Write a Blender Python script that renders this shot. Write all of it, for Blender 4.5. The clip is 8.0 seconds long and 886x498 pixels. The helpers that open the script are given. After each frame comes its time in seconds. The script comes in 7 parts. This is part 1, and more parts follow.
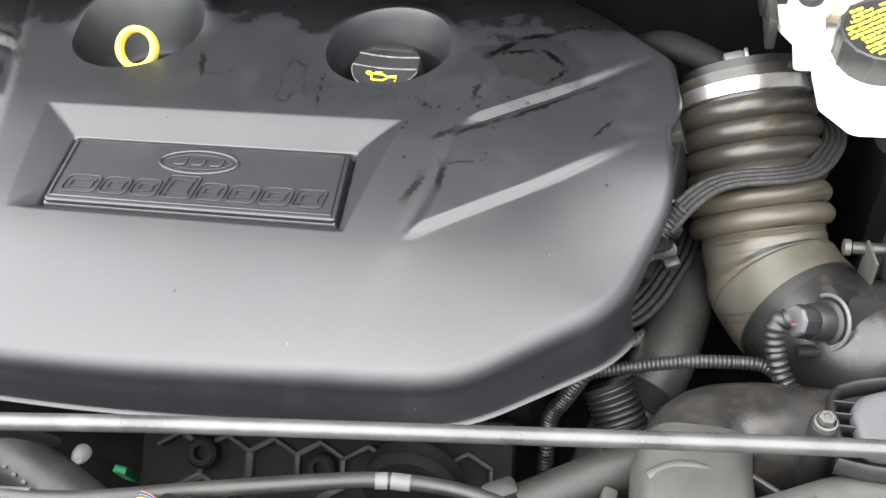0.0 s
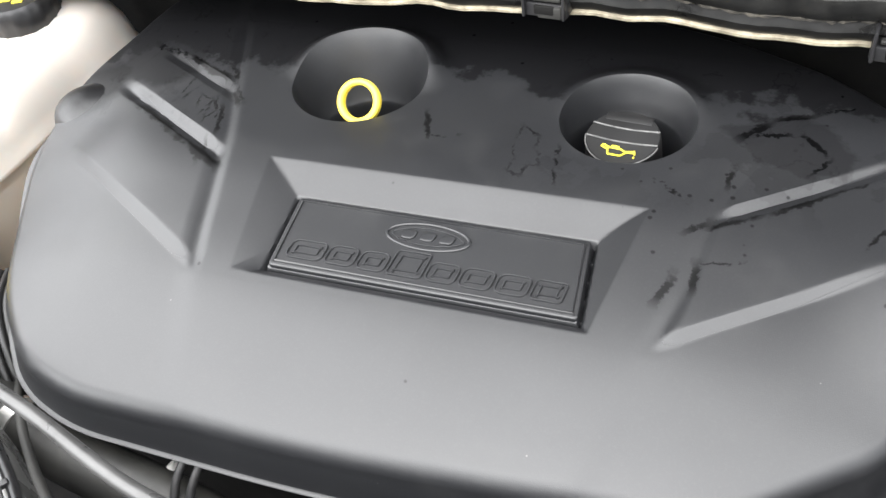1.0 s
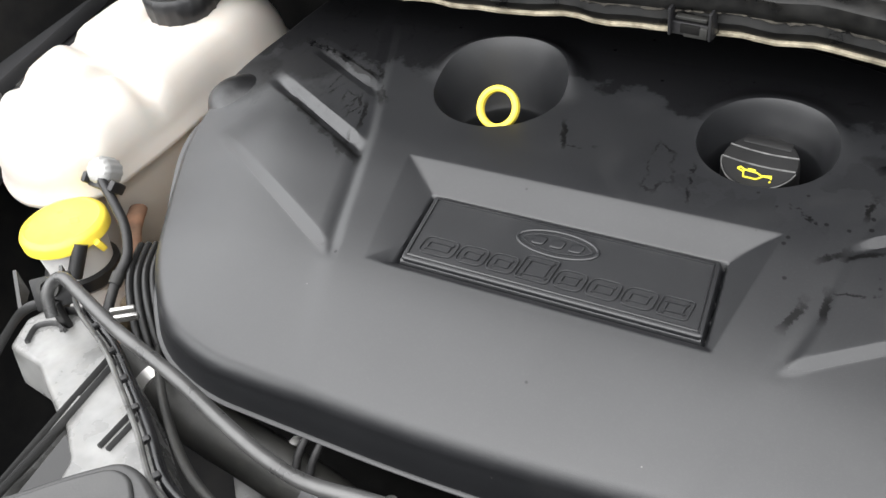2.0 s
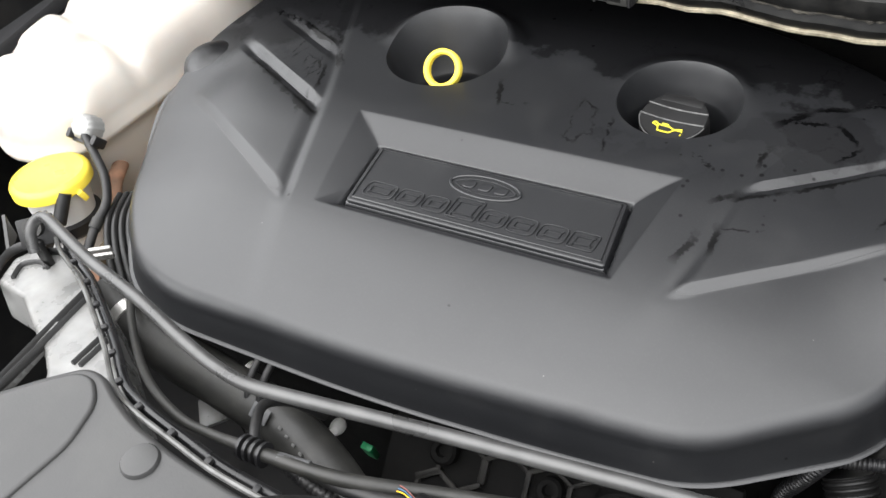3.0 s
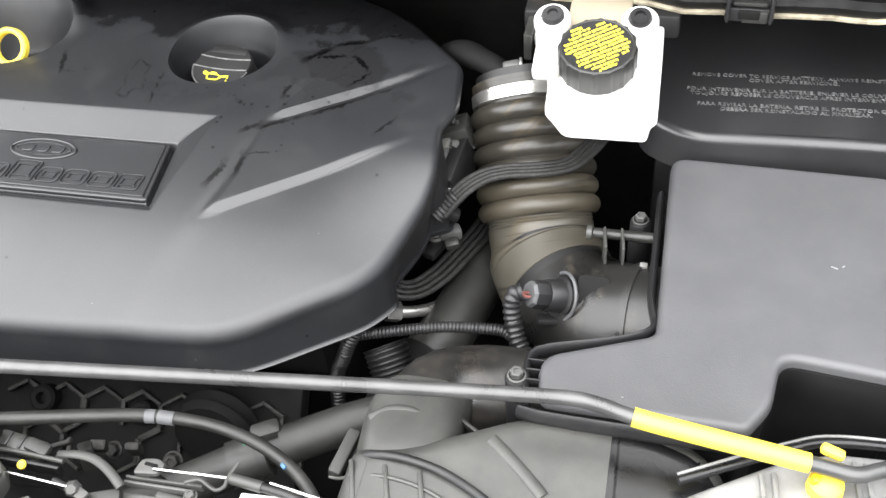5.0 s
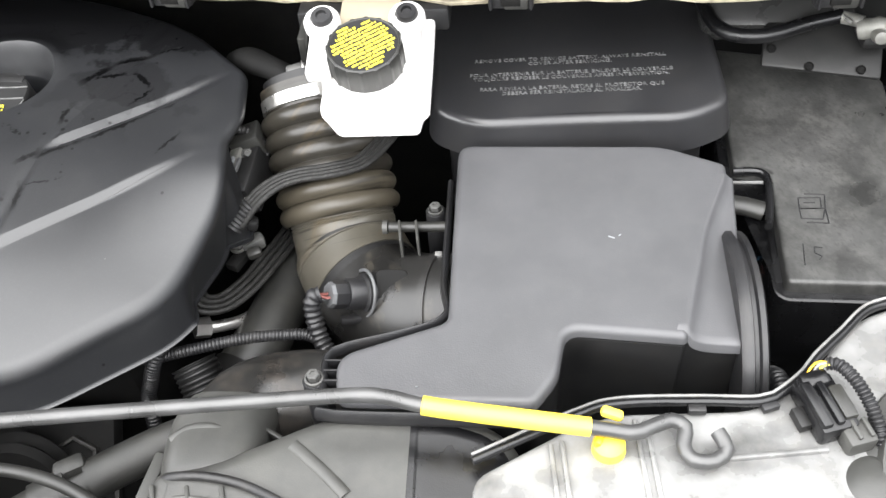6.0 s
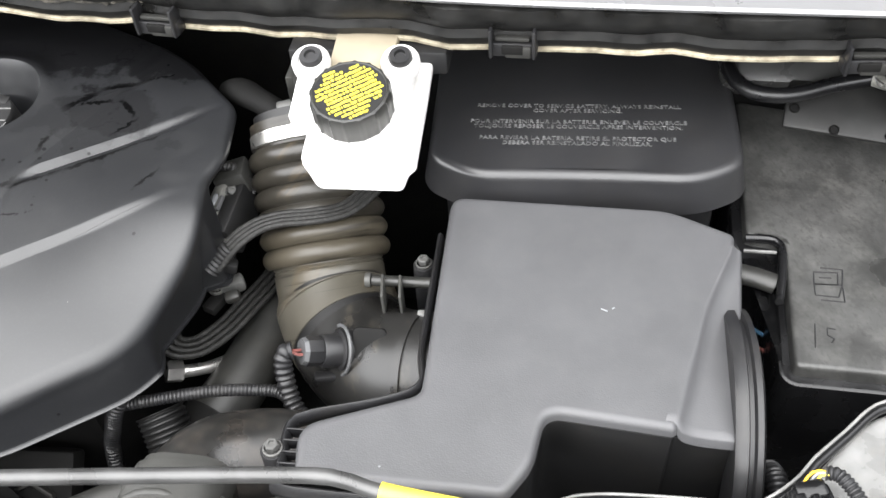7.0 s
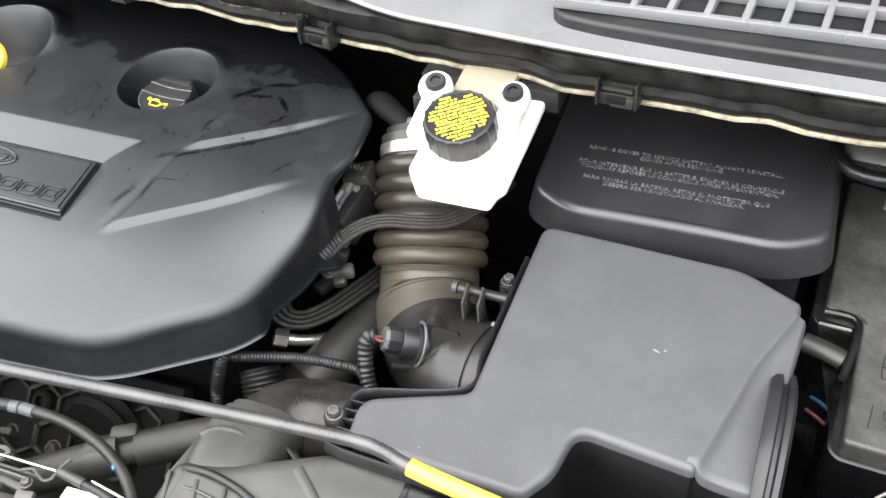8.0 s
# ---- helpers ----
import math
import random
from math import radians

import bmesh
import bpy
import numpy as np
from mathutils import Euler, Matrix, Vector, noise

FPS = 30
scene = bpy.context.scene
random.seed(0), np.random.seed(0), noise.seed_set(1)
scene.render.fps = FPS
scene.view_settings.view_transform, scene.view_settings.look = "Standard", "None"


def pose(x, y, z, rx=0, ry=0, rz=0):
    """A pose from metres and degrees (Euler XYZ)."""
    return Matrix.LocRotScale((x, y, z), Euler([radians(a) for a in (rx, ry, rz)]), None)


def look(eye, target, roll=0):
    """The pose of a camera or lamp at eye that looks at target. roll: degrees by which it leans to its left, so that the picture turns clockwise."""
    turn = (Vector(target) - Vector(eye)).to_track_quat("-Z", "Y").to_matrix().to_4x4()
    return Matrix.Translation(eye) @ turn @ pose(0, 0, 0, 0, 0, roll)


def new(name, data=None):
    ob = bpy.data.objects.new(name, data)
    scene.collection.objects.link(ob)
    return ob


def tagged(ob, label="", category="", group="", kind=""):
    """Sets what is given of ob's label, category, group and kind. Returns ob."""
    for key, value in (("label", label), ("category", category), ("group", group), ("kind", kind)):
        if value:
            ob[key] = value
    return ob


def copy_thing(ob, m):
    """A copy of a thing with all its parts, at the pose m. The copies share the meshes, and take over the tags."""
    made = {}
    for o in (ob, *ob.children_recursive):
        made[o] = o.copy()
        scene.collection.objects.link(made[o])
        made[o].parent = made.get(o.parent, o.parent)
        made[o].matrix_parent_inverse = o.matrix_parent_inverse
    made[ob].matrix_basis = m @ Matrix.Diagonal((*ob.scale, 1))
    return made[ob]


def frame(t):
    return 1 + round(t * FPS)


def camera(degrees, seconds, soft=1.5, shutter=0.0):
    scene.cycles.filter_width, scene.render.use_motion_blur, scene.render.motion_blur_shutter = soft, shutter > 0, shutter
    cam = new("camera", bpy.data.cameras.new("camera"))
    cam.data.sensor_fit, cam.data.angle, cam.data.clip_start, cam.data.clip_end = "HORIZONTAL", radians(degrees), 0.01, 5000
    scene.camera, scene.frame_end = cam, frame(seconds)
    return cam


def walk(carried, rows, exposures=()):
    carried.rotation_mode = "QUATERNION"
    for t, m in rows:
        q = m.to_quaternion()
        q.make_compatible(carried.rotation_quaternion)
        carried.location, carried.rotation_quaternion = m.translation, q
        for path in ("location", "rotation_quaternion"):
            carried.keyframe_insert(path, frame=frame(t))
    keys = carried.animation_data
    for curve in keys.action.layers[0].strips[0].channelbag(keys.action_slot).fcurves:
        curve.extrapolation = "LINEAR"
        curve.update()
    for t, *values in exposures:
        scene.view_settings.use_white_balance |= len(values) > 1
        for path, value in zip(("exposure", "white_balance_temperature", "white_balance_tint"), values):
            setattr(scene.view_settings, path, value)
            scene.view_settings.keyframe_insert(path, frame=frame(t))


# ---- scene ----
cam = camera(50.9, 8.0)
PATH = [
    (0, (0.187, 0.094, 1.351), (-0.214, 1.461, -0.053), -7.1),
    (0.5, (0.135, 0.12, 1.369), (-0.35, 1.458, -0.036), -7.3),
    (1, (0.089, 0.147, 1.379), (-0.532, 1.433, -0.022), -9.4),
    (1.5, (0.064, 0.151, 1.389), (-0.668, 1.399, 0.007), -9.9),
    (1.7, (0.066, 0.144, 1.39), (-0.718, 1.372, 0.02), -10.4),
    (2.8, (0.147, 0.089, 1.402), (-0.705, 1.279, 0.039), -10.6),
    (3, (0.164, 0.083, 1.405), (-0.675, 1.275, 0.036), -10.4),
    (3.5, (0.226, 0.067, 1.402), (-0.576, 1.275, 0.025), -9.6),
    (4, (0.268, 0.057, 1.408), (-0.439, 1.301, 0.01), -8.7),
    (4.5, (0.327, 0.053, 1.401), (-0.278, 1.343, -0.002), -8.4),
    (5, (0.371, 0.056, 1.404), (-0.063, 1.395, -0.017), -7.1),
    (5.2, (0.386, 0.055, 1.402), (0.029, 1.415, -0.021), -6.2),
    (6.3, (0.449, 0.079, 1.406), (0.301, 1.443, -0.049), -5.6),
    (6.5, (0.457, 0.097, 1.399), (0.326, 1.462, -0.057), -5.0),
    (7, (0.465, 0.127, 1.402), (0.207, 1.485, -0.043), -5.1),
    (7.5, (0.462, 0.134, 1.411), (-0.027, 1.46, -0.005), -6.1),
    (8, (0.547, 0.093, 1.44), (-0.087, 1.395, 0.06), -6.1),
]
EXPOSURE = [(0, 3.48), (0.5, 3.42), (1.0, 3.16), (1.5, 2.46), (1.7, 2.44), (2.8, 2.51), (3.0, 2.54), (3.5, 2.74), (4.0, 2.88), (4.5, 2.98), (5.0, 3.16), (6.5, 3.15), (7.0, 3.09), (7.5, 2.99), (8.0, 3.02)]
walk(cam, [(t, look(eye, target, roll)) for t, eye, target, roll in PATH], EXPOSURE)

# ---- sky and light ----
world = bpy.data.worlds.new("world")
scene.world = world
world.use_nodes = True
wn = world.node_tree
sky = wn.nodes.new("ShaderNodeTexSky")
sky.sky_type, sky.sun_disc = "NISHITA", False
sky.sun_elevation, sky.sun_rotation = radians(64), radians(205)
grey = wn.nodes.new("ShaderNodeHueSaturation")
grey.inputs["Saturation"].default_value = 0.12
wn.links.new(sky.outputs[0], grey.inputs["Color"])
wn.links.new(grey.outputs[0], wn.nodes["Background"].inputs["Color"])
wn.nodes["Background"].inputs["Strength"].default_value = 0.064
sun_data = bpy.data.lights.new("sun", "SUN")
sun_data.energy, sun_data.angle, sun_data.color = 1.5, radians(128), (1.0, 0.993, 0.99)
sun = new("sun", sun_data)
sun.matrix_world = look((-0.5, -0.12, 3.3), (0.05, 0.55, 0.9))
scene.view_settings.exposure = 2.9


# ---- materials ----
def mat(name, base, rough=0.5, metal=0.0, grain=900.0, bump=0.12, var=0.25, blotch=14.0, dust=0.0, dust_colour=(0.10, 0.09, 0.075), spec=0.5, rvar=0.12):
    """A surface with colour variation at two scales, fine relief, uneven gloss and patches of dust."""
    m = bpy.data.materials.new(name)
    m.use_nodes = True
    n, l = m.node_tree.nodes, m.node_tree.links
    b = n["Principled BSDF"]
    b.inputs["Metallic"].default_value = metal
    b.inputs["Specular IOR Level"].default_value = spec
    co = n.new("ShaderNodeTexCoord")
    big, fine = n.new("ShaderNodeTexNoise"), n.new("ShaderNodeTexNoise")
    for t, sc, det in ((big, blotch, 6), (fine, grain, 2)):
        t.inputs["Scale"].default_value, t.inputs["Detail"].default_value = sc, det
        l.new(co.outputs["Object"], t.inputs["Vector"])
    ramp = n.new("ShaderNodeMapRange")
    ramp.inputs[1].default_value, ramp.inputs[2].default_value = 0.3, 0.7
    ramp.inputs[3].default_value, ramp.inputs[4].default_value = 1 - var, 1 + var
    l.new(big.outputs[0], ramp.inputs[0])
    mul = n.new("ShaderNodeMix")
    mul.data_type, mul.blend_type = "RGBA", "MULTIPLY"
    mul.inputs[0].default_value = 1.0
    mul.inputs[6].default_value = (*base, 1)
    l.new(ramp.outputs[0], mul.inputs[7])
    colour = mul.outputs[2]
    if dust:
        dn = n.new("ShaderNodeTexNoise")
        dn.inputs["Scale"].default_value, dn.inputs["Detail"].default_value, dn.inputs["Roughness"].default_value = blotch * 2.3, 8, 0.65
        l.new(co.outputs["Object"], dn.inputs["Vector"])
        dr = n.new("ShaderNodeMapRange")
        dr.inputs[1].default_value, dr.inputs[2].default_value, dr.inputs[4].default_value = 0.45, 0.75, dust
        l.new(dn.outputs[0], dr.inputs[0])
        dm = n.new("ShaderNodeMix")
        dm.data_type = "RGBA"
        dm.inputs[7].default_value = (*dust_colour, 1)
        l.new(dr.outputs[0], dm.inputs[0])
        l.new(colour, dm.inputs[6])
        colour = dm.outputs[2]
    l.new(colour, b.inputs["Base Color"])
    rr = n.new("ShaderNodeMapRange")
    rr.inputs[1].default_value, rr.inputs[2].default_value = 0.3, 0.7
    rr.inputs[3].default_value, rr.inputs[4].default_value = max(rough - rvar, 0.03), min(rough + rvar, 1)
    l.new(big.outputs[0], rr.inputs[0])
    l.new(rr.outputs[0], b.inputs["Roughness"])
    if bump:
        bp = n.new("ShaderNodeBump")
        bp.inputs["Strength"].default_value, bp.inputs["Distance"].default_value = bump, 0.0006
        l.new(fine.outputs[0], bp.inputs["Height"])
        l.new(bp.outputs[0], b.inputs["Normal"])
    return m


def cover_plastic():
    """Moulded black plastic: dust film, ragged tide lines along the grooves, specks, a rear wash with the hood's shade
    in its colour.
    """
    m = mat("cover_plastic", (0.0085, 0.0090, 0.0103), 0.40, grain=1400, bump=0.12, var=0.12, blotch=9, rvar=0.03)
    n, l = m.node_tree.nodes, m.node_tree.links
    b = n["Principled BSDF"]
    src = b.inputs["Base Color"].links[0].from_socket
    co = n.new("ShaderNodeTexCoord")
    sep = n.new("ShaderNodeSeparateXYZ")
    l.new(co.outputs["Object"], sep.inputs[0])
    X, Y = sep.outputs[0], sep.outputs[1]

    def op(kind, a, c=0.0):
        k = n.new("ShaderNodeMath")
        k.operation = kind
        for i, v in enumerate((a, c)):
            if isinstance(v, (int, float)):
                k.inputs[i].default_value = v
            else:
                l.new(v, k.inputs[i])
        return k.outputs[0]

    def noise(scale, detail=5.0, rough=0.6):
        t = n.new("ShaderNodeTexNoise")
        t.inputs["Scale"].default_value, t.inputs["Detail"].default_value, t.inputs["Roughness"].default_value = scale, detail, rough
        l.new(co.outputs["Object"], t.inputs["Vector"])
        return t.outputs[0]

    def ramp(v, a, c, lo=0.0, hi=1.0):
        r = n.new("ShaderNodeMapRange")
        for i, k in enumerate((a, c, lo, hi)):
            r.inputs[i + 1].default_value = k
        l.new(v, r.inputs[0])
        return r.outputs[0]

    def blend(fac, under, colour):
        k = n.new("ShaderNodeMix")
        k.data_type = "RGBA"
        k.inputs[7].default_value = (*colour, 1)
        l.new(fac, k.inputs[0])
        l.new(under, k.inputs[6])
        return k.outputs[2]

    wob = op("ADD", op("MULTIPLY", op("SUBTRACT", noise(34, 3), 0.5), 0.012), op("MULTIPLY", op("SUBTRACT", noise(210, 5, 0.75), 0.5), 0.0085))
    gate = ramp(noise(60, 5, 0.7), 0.42, 0.51)
    solid = ramp(noise(45, 5, 0.7), 0.34, 0.46)
    gate2 = ramp(noise(95, 4, 0.6), 0.47, 0.53)
    # tide lines: along the grooves beside the filler, and round the rear corners
    # the two widest, at the left rib, also paint its shaded facet dark
    tide = None
    for x0, y0, x1, y1, w, g_ in ((0.048, 0.575, 0.063, 0.590, 0.0022, solid), (0.060, 0.583, 0.096, 0.602, 0.0021, solid), (0.063, 0.590, 0.089, 0.595, 0.0012, gate2), (0.096, 0.602, 0.136, 0.633, 0.0017, solid), (0.130, 0.630, 0.165, 0.654, 0.0012, gate2), (0.040, 0.519, 0.047, 0.545, 0.0028, solid), (0.059, 0.531, 0.060, 0.556, 0.0022, solid), (0.060, 0.553, 0.092, 0.562, 0.0009, gate),
                                 (0.070, 0.669, 0.090, 0.693, 0.0032, solid), (0.090, 0.693, 0.120, 0.711, 0.0026, solid), (0.071, 0.672, 0.106, 0.685, 0.0016, gate), (0.109, 0.688, 0.130, 0.664, 0.0020, gate), (0.130, 0.664, 0.117, 0.644, 0.0014, gate2), (0.069, 0.618, 0.071, 0.642, 0.0022, gate), (0.120, 0.711, 0.150, 0.722, 0.0016, gate2),
                                 (-0.078, 0.658, -0.079, 0.641, 0.0011, solid), (-0.079, 0.641, -0.074, 0.622, 0.0010, solid), (-0.074, 0.622, -0.076, 0.608, 0.0011, solid), (-0.076, 0.608, -0.066, 0.605, 0.0011, solid), (-0.066, 0.605, -0.064, 0.617, 0.0010, solid), (-0.064, 0.617, -0.056, 0.617, 0.0010, solid), (-0.056, 0.619, -0.063, 0.634, 0.0011, solid), (-0.063, 0.634, -0.063, 0.647, 0.0010, solid), (-0.063, 0.648, -0.078, 0.658, 0.0011, solid),
                                 (-0.348, 0.653, -0.343, 0.640, 0.0010, solid), (-0.347, 0.654, -0.333, 0.651, 0.0010, solid), (-0.333, 0.651, -0.325, 0.637, 0.0011, solid), (-0.325, 0.637, -0.329, 0.621, 0.0011, solid),
                                 (-0.337, 0.632, -0.331, 0.654, 0.0011, gate2), (-0.331, 0.654, -0.318, 0.620, 0.0011, gate2), (-0.365, 0.650, -0.366, 0.678, 0.0012, gate), (-0.340, 0.696, -0.306, 0.640, 0.0018, gate),
                                 (-0.05, 0.640, -0.04, 0.600, 0.0010, gate2), (0.020, 0.62, 0.045, 0.600, 0.0013, gate2), (0.155, 0.585, 0.165, 0.610, 0.0012, gate), (-0.402, 0.642, -0.345, 0.606, 0.0034, solid), (-0.345, 0.606, -0.288, 0.574, 0.0036, solid), (-0.430, 0.720, -0.386, 0.705, 0.0026, gate), (-0.386, 0.705, -0.332, 0.676, 0.0030, solid), (-0.334, 0.691, -0.304, 0.645, 0.0016, gate), (-0.322, 0.643, -0.308, 0.608, 0.0016, solid), (-0.331, 0.629, -0.333, 0.648, 0.0014, gate), (-0.361, 0.645, -0.355, 0.665, 0.0015, gate), (-0.154, 0.662, -0.142, 0.628, 0.0020, gate), (-0.146, 0.632, -0.120, 0.640, 0.0012, gate2), (-0.315, 0.606, -0.308, 0.575, 0.0016, gate)):
        dx, dy = x1 - x0, y1 - y0
        ln = math.hypot(dx, dy)
        ux, uy = dx / ln, dy / ln
        s = op("ADD", op("ADD", op("MULTIPLY", X, ux), op("MULTIPLY", Y, uy)), -(x0 * ux + y0 * uy))
        v = op("ADD", op("ADD", op("MULTIPLY", X, -uy), op("MULTIPLY", Y, ux)), x0 * uy - y0 * ux)
        mark = ramp(op("ABSOLUTE", op("ADD", v, wob)), w * 1.2, w * 0.8)
        mark = op("MULTIPLY", op("MULTIPLY", mark, g_), op("MULTIPLY", ramp(s, -0.004, 0.006), ramp(s, ln + 0.004, ln - 0.008)))
        tide = mark if tide is None else op("MAXIMUM", tide, mark)
    # rear-edge wash, with the hood's shade in it, and a blot beside the filler
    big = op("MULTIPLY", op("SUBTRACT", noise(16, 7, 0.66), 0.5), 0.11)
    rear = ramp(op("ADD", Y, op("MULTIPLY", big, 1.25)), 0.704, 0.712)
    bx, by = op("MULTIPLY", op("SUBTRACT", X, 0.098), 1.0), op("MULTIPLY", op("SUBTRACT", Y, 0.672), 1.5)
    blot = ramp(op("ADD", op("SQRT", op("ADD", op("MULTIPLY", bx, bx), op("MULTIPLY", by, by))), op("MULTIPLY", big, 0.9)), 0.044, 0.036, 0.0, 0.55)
    # darker round the boss at the left rear corner
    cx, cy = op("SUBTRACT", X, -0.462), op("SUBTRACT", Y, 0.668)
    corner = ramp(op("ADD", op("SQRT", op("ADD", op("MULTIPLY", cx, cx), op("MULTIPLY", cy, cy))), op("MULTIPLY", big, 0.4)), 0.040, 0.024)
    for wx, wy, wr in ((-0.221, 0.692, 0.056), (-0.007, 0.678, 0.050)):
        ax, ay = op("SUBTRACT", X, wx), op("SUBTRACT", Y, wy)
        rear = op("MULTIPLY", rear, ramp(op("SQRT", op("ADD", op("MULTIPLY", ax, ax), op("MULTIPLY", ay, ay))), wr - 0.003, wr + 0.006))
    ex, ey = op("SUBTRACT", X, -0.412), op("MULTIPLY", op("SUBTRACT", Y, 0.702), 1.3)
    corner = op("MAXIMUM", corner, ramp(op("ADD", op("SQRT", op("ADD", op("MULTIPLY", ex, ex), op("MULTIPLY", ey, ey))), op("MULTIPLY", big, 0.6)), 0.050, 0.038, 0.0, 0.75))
    wash_shade = op("MAXIMUM", op("MAXIMUM", rear, blot), corner)
    # closed tide rings of dried puddles
    loops = noise(24, 4, 0.55)
    zone = op("MAXIMUM", op("MULTIPLY", op("MULTIPLY", ramp(X, -0.10, -0.04), ramp(Y, 0.585, 0.625)), ramp(X, 0.20, 0.17)), op("MULTIPLY", ramp(X, -0.29, -0.33), ramp(Y, 0.61, 0.64)))
    for wx, wy, wr in ((-0.221, 0.692, 0.058), (-0.007, 0.678, 0.052)):
        ax, ay = op("SUBTRACT", X, wx), op("SUBTRACT", Y, wy)
        zone = op("MULTIPLY", zone, ramp(op("SQRT", op("ADD", op("MULTIPLY", ax, ax), op("MULTIPLY", ay, ay))), wr, wr + 0.008))
    lv = op("ADD", loops, op("MULTIPLY", wob, 3.0))
    rings = op("MULTIPLY", op("MULTIPLY", ramp(op("ABSOLUTE", op("SUBTRACT", lv, 0.575)), 0.013, 0.004), gate), zone)
    tide = op("MAXIMUM", tide, op("MULTIPLY", rings, 0.25))
    wash_shade = op("MAXIMUM", wash_shade, op("MULTIPLY", op("MULTIPLY", ramp(lv, 0.575, 0.585), zone), 0.22))
    # dry specks, thickest beside the filler
    spk = n.new("ShaderNodeTexVoronoi")
    spk.inputs["Scale"].default_value = 120
    l.new(co.outputs["Object"], spk.inputs["Vector"])
    field = op("MULTIPLY", op("MULTIPLY", ramp(X, -0.03, 0.03), ramp(X, 0.15, 0.07)), op("MULTIPLY", ramp(Y, 0.53, 0.58), ramp(Y, 0.68, 0.64)))
    grow = op("ADD", op("MULTIPLY", field, 0.42), op("MULTIPLY", ramp(noise(11), 0.5, 0.7), 0.06))
    pick = op("GREATER_THAN", op("ADD", spk.outputs["Color"], grow), 0.93)
    speck = op("MULTIPLY", op("MULTIPLY", ramp(op("ADD", spk.outputs["Distance"], op("MULTIPLY", wob, 18.0)), 0.20, 0.12), pick), 0.9)
    # pale dust film in patches
    film = op("MULTIPLY", ramp(noise(26, 8, 0.7), 0.52, 0.72), op("SUBTRACT", 1.0, rear))
    c = blend(op("MULTIPLY", film, 0.10), src, (0.055, 0.054, 0.052))
    c = blend(op("MULTIPLY", ramp(noise(620, 3, 0.7), 0.5, 0.75), 0.24), c, (0.032, 0.032, 0.033))
    c = blend(op("MULTIPLY", wash_shade, 0.9), c, (0.0035, 0.0035, 0.004))
    c = blend(op("MULTIPLY", op("MAXIMUM", tide, speck), 0.95), c, (0.0008, 0.0008, 0.0009))
    # pale grit
    grit = n.new("ShaderNodeTexVoronoi")
    grit.inputs["Scale"].default_value = 190
    l.new(co.outputs["Object"], grit.inputs["Vector"])
    pale = op("MULTIPLY", ramp(grit.outputs["Distance"], 0.13, 0.07), op("GREATER_THAN", grit.outputs["Color"], 0.935))
    c = blend(op("MULTIPLY", pale, 0.6), c, (0.16, 0.155, 0.145))
    l.new(c, b.inputs["Base Color"])
    # the weaker gloss also deepens the hood's shade at the rear
    dull = op("ADD", op("MULTIPLY", op("MAXIMUM", tide, speck), 0.40), op("MULTIPLY", wash_shade, 0.48))
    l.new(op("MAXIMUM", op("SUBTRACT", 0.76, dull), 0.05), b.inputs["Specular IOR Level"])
    l.new(op("ADD", ramp(noise(7, 4), 0.3, 0.7, 0.36, 0.44), op("MULTIPLY", film, 0.05)), b.inputs["Roughness"])
    return m


def grimed(m, axis, along, across, amount, colour, lo, hi, seed=0.0):
    """Streaks of dried dirt that run round a hose: fine along its axis, long across it."""
    n, l = m.node_tree.nodes, m.node_tree.links
    b = n["Principled BSDF"]
    src = b.inputs["Base Color"].links[0].from_socket
    co, dot = n.new("ShaderNodeTexCoord"), n.new("ShaderNodeVectorMath")
    dot.operation = "DOT_PRODUCT"
    dot.inputs[1].default_value = Vector(axis).normalized()
    l.new(co.outputs["Object"], dot.inputs[0])
    push, scale = n.new("ShaderNodeVectorMath"), n.new("ShaderNodeVectorMath")
    scale.operation = "MULTIPLY"
    scale.inputs[1].default_value = (across, across, across)
    l.new(co.outputs["Object"], scale.inputs[0])
    far = n.new("ShaderNodeVectorMath")
    far.operation = "SCALE"
    far.inputs[0].default_value = (along, along * 0.9, along * 0.8)
    l.new(dot.outputs["Value"], far.inputs["Scale"])
    l.new(scale.outputs[0], push.inputs[0])
    l.new(far.outputs[0], push.inputs[1])
    t = n.new("ShaderNodeTexNoise")
    t.inputs["Scale"].default_value, t.inputs["Detail"].default_value, t.inputs["Roughness"].default_value = 1.0, 5, 0.6
    l.new(push.outputs[0], t.inputs["Vector"])
    r = n.new("ShaderNodeMapRange")
    r.inputs[1].default_value, r.inputs[2].default_value, r.inputs[4].default_value = lo, hi, amount
    l.new(t.outputs[0], r.inputs[0])
    k = n.new("ShaderNodeMix")
    k.data_type = "RGBA"
    k.inputs[7].default_value = (*colour, 1)
    l.new(r.outputs[0], k.inputs[0])
    l.new(src, k.inputs[6])
    l.new(k.outputs[2], b.inputs["Base Color"])
    return m


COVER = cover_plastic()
BLACK = mat("black_plastic", (0.013, 0.013, 0.014), 0.40, blotch=18, var=0.25, dust=0.10)
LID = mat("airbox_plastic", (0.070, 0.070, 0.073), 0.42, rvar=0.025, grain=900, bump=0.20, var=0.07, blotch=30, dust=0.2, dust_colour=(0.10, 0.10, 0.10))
BATT = mat("battery_cover_plastic", (0.020, 0.020, 0.0215), 0.40, grain=700, bump=0.14, var=0.15, blotch=12, dust=0.06, spec=0.75)
FUSE = mat("fuse_box_plastic", (0.041, 0.041, 0.0395), 0.36, grain=500, bump=0.2, var=0.45, blotch=22, rvar=0.12, dust=0.6, dust_colour=(0.100, 0.099, 0.093))
grimed(FUSE, (1.0, 0.3, 0.1), 90, 160, 0.4, (0.018, 0.018, 0.017), 0.50, 0.66, 3.0)
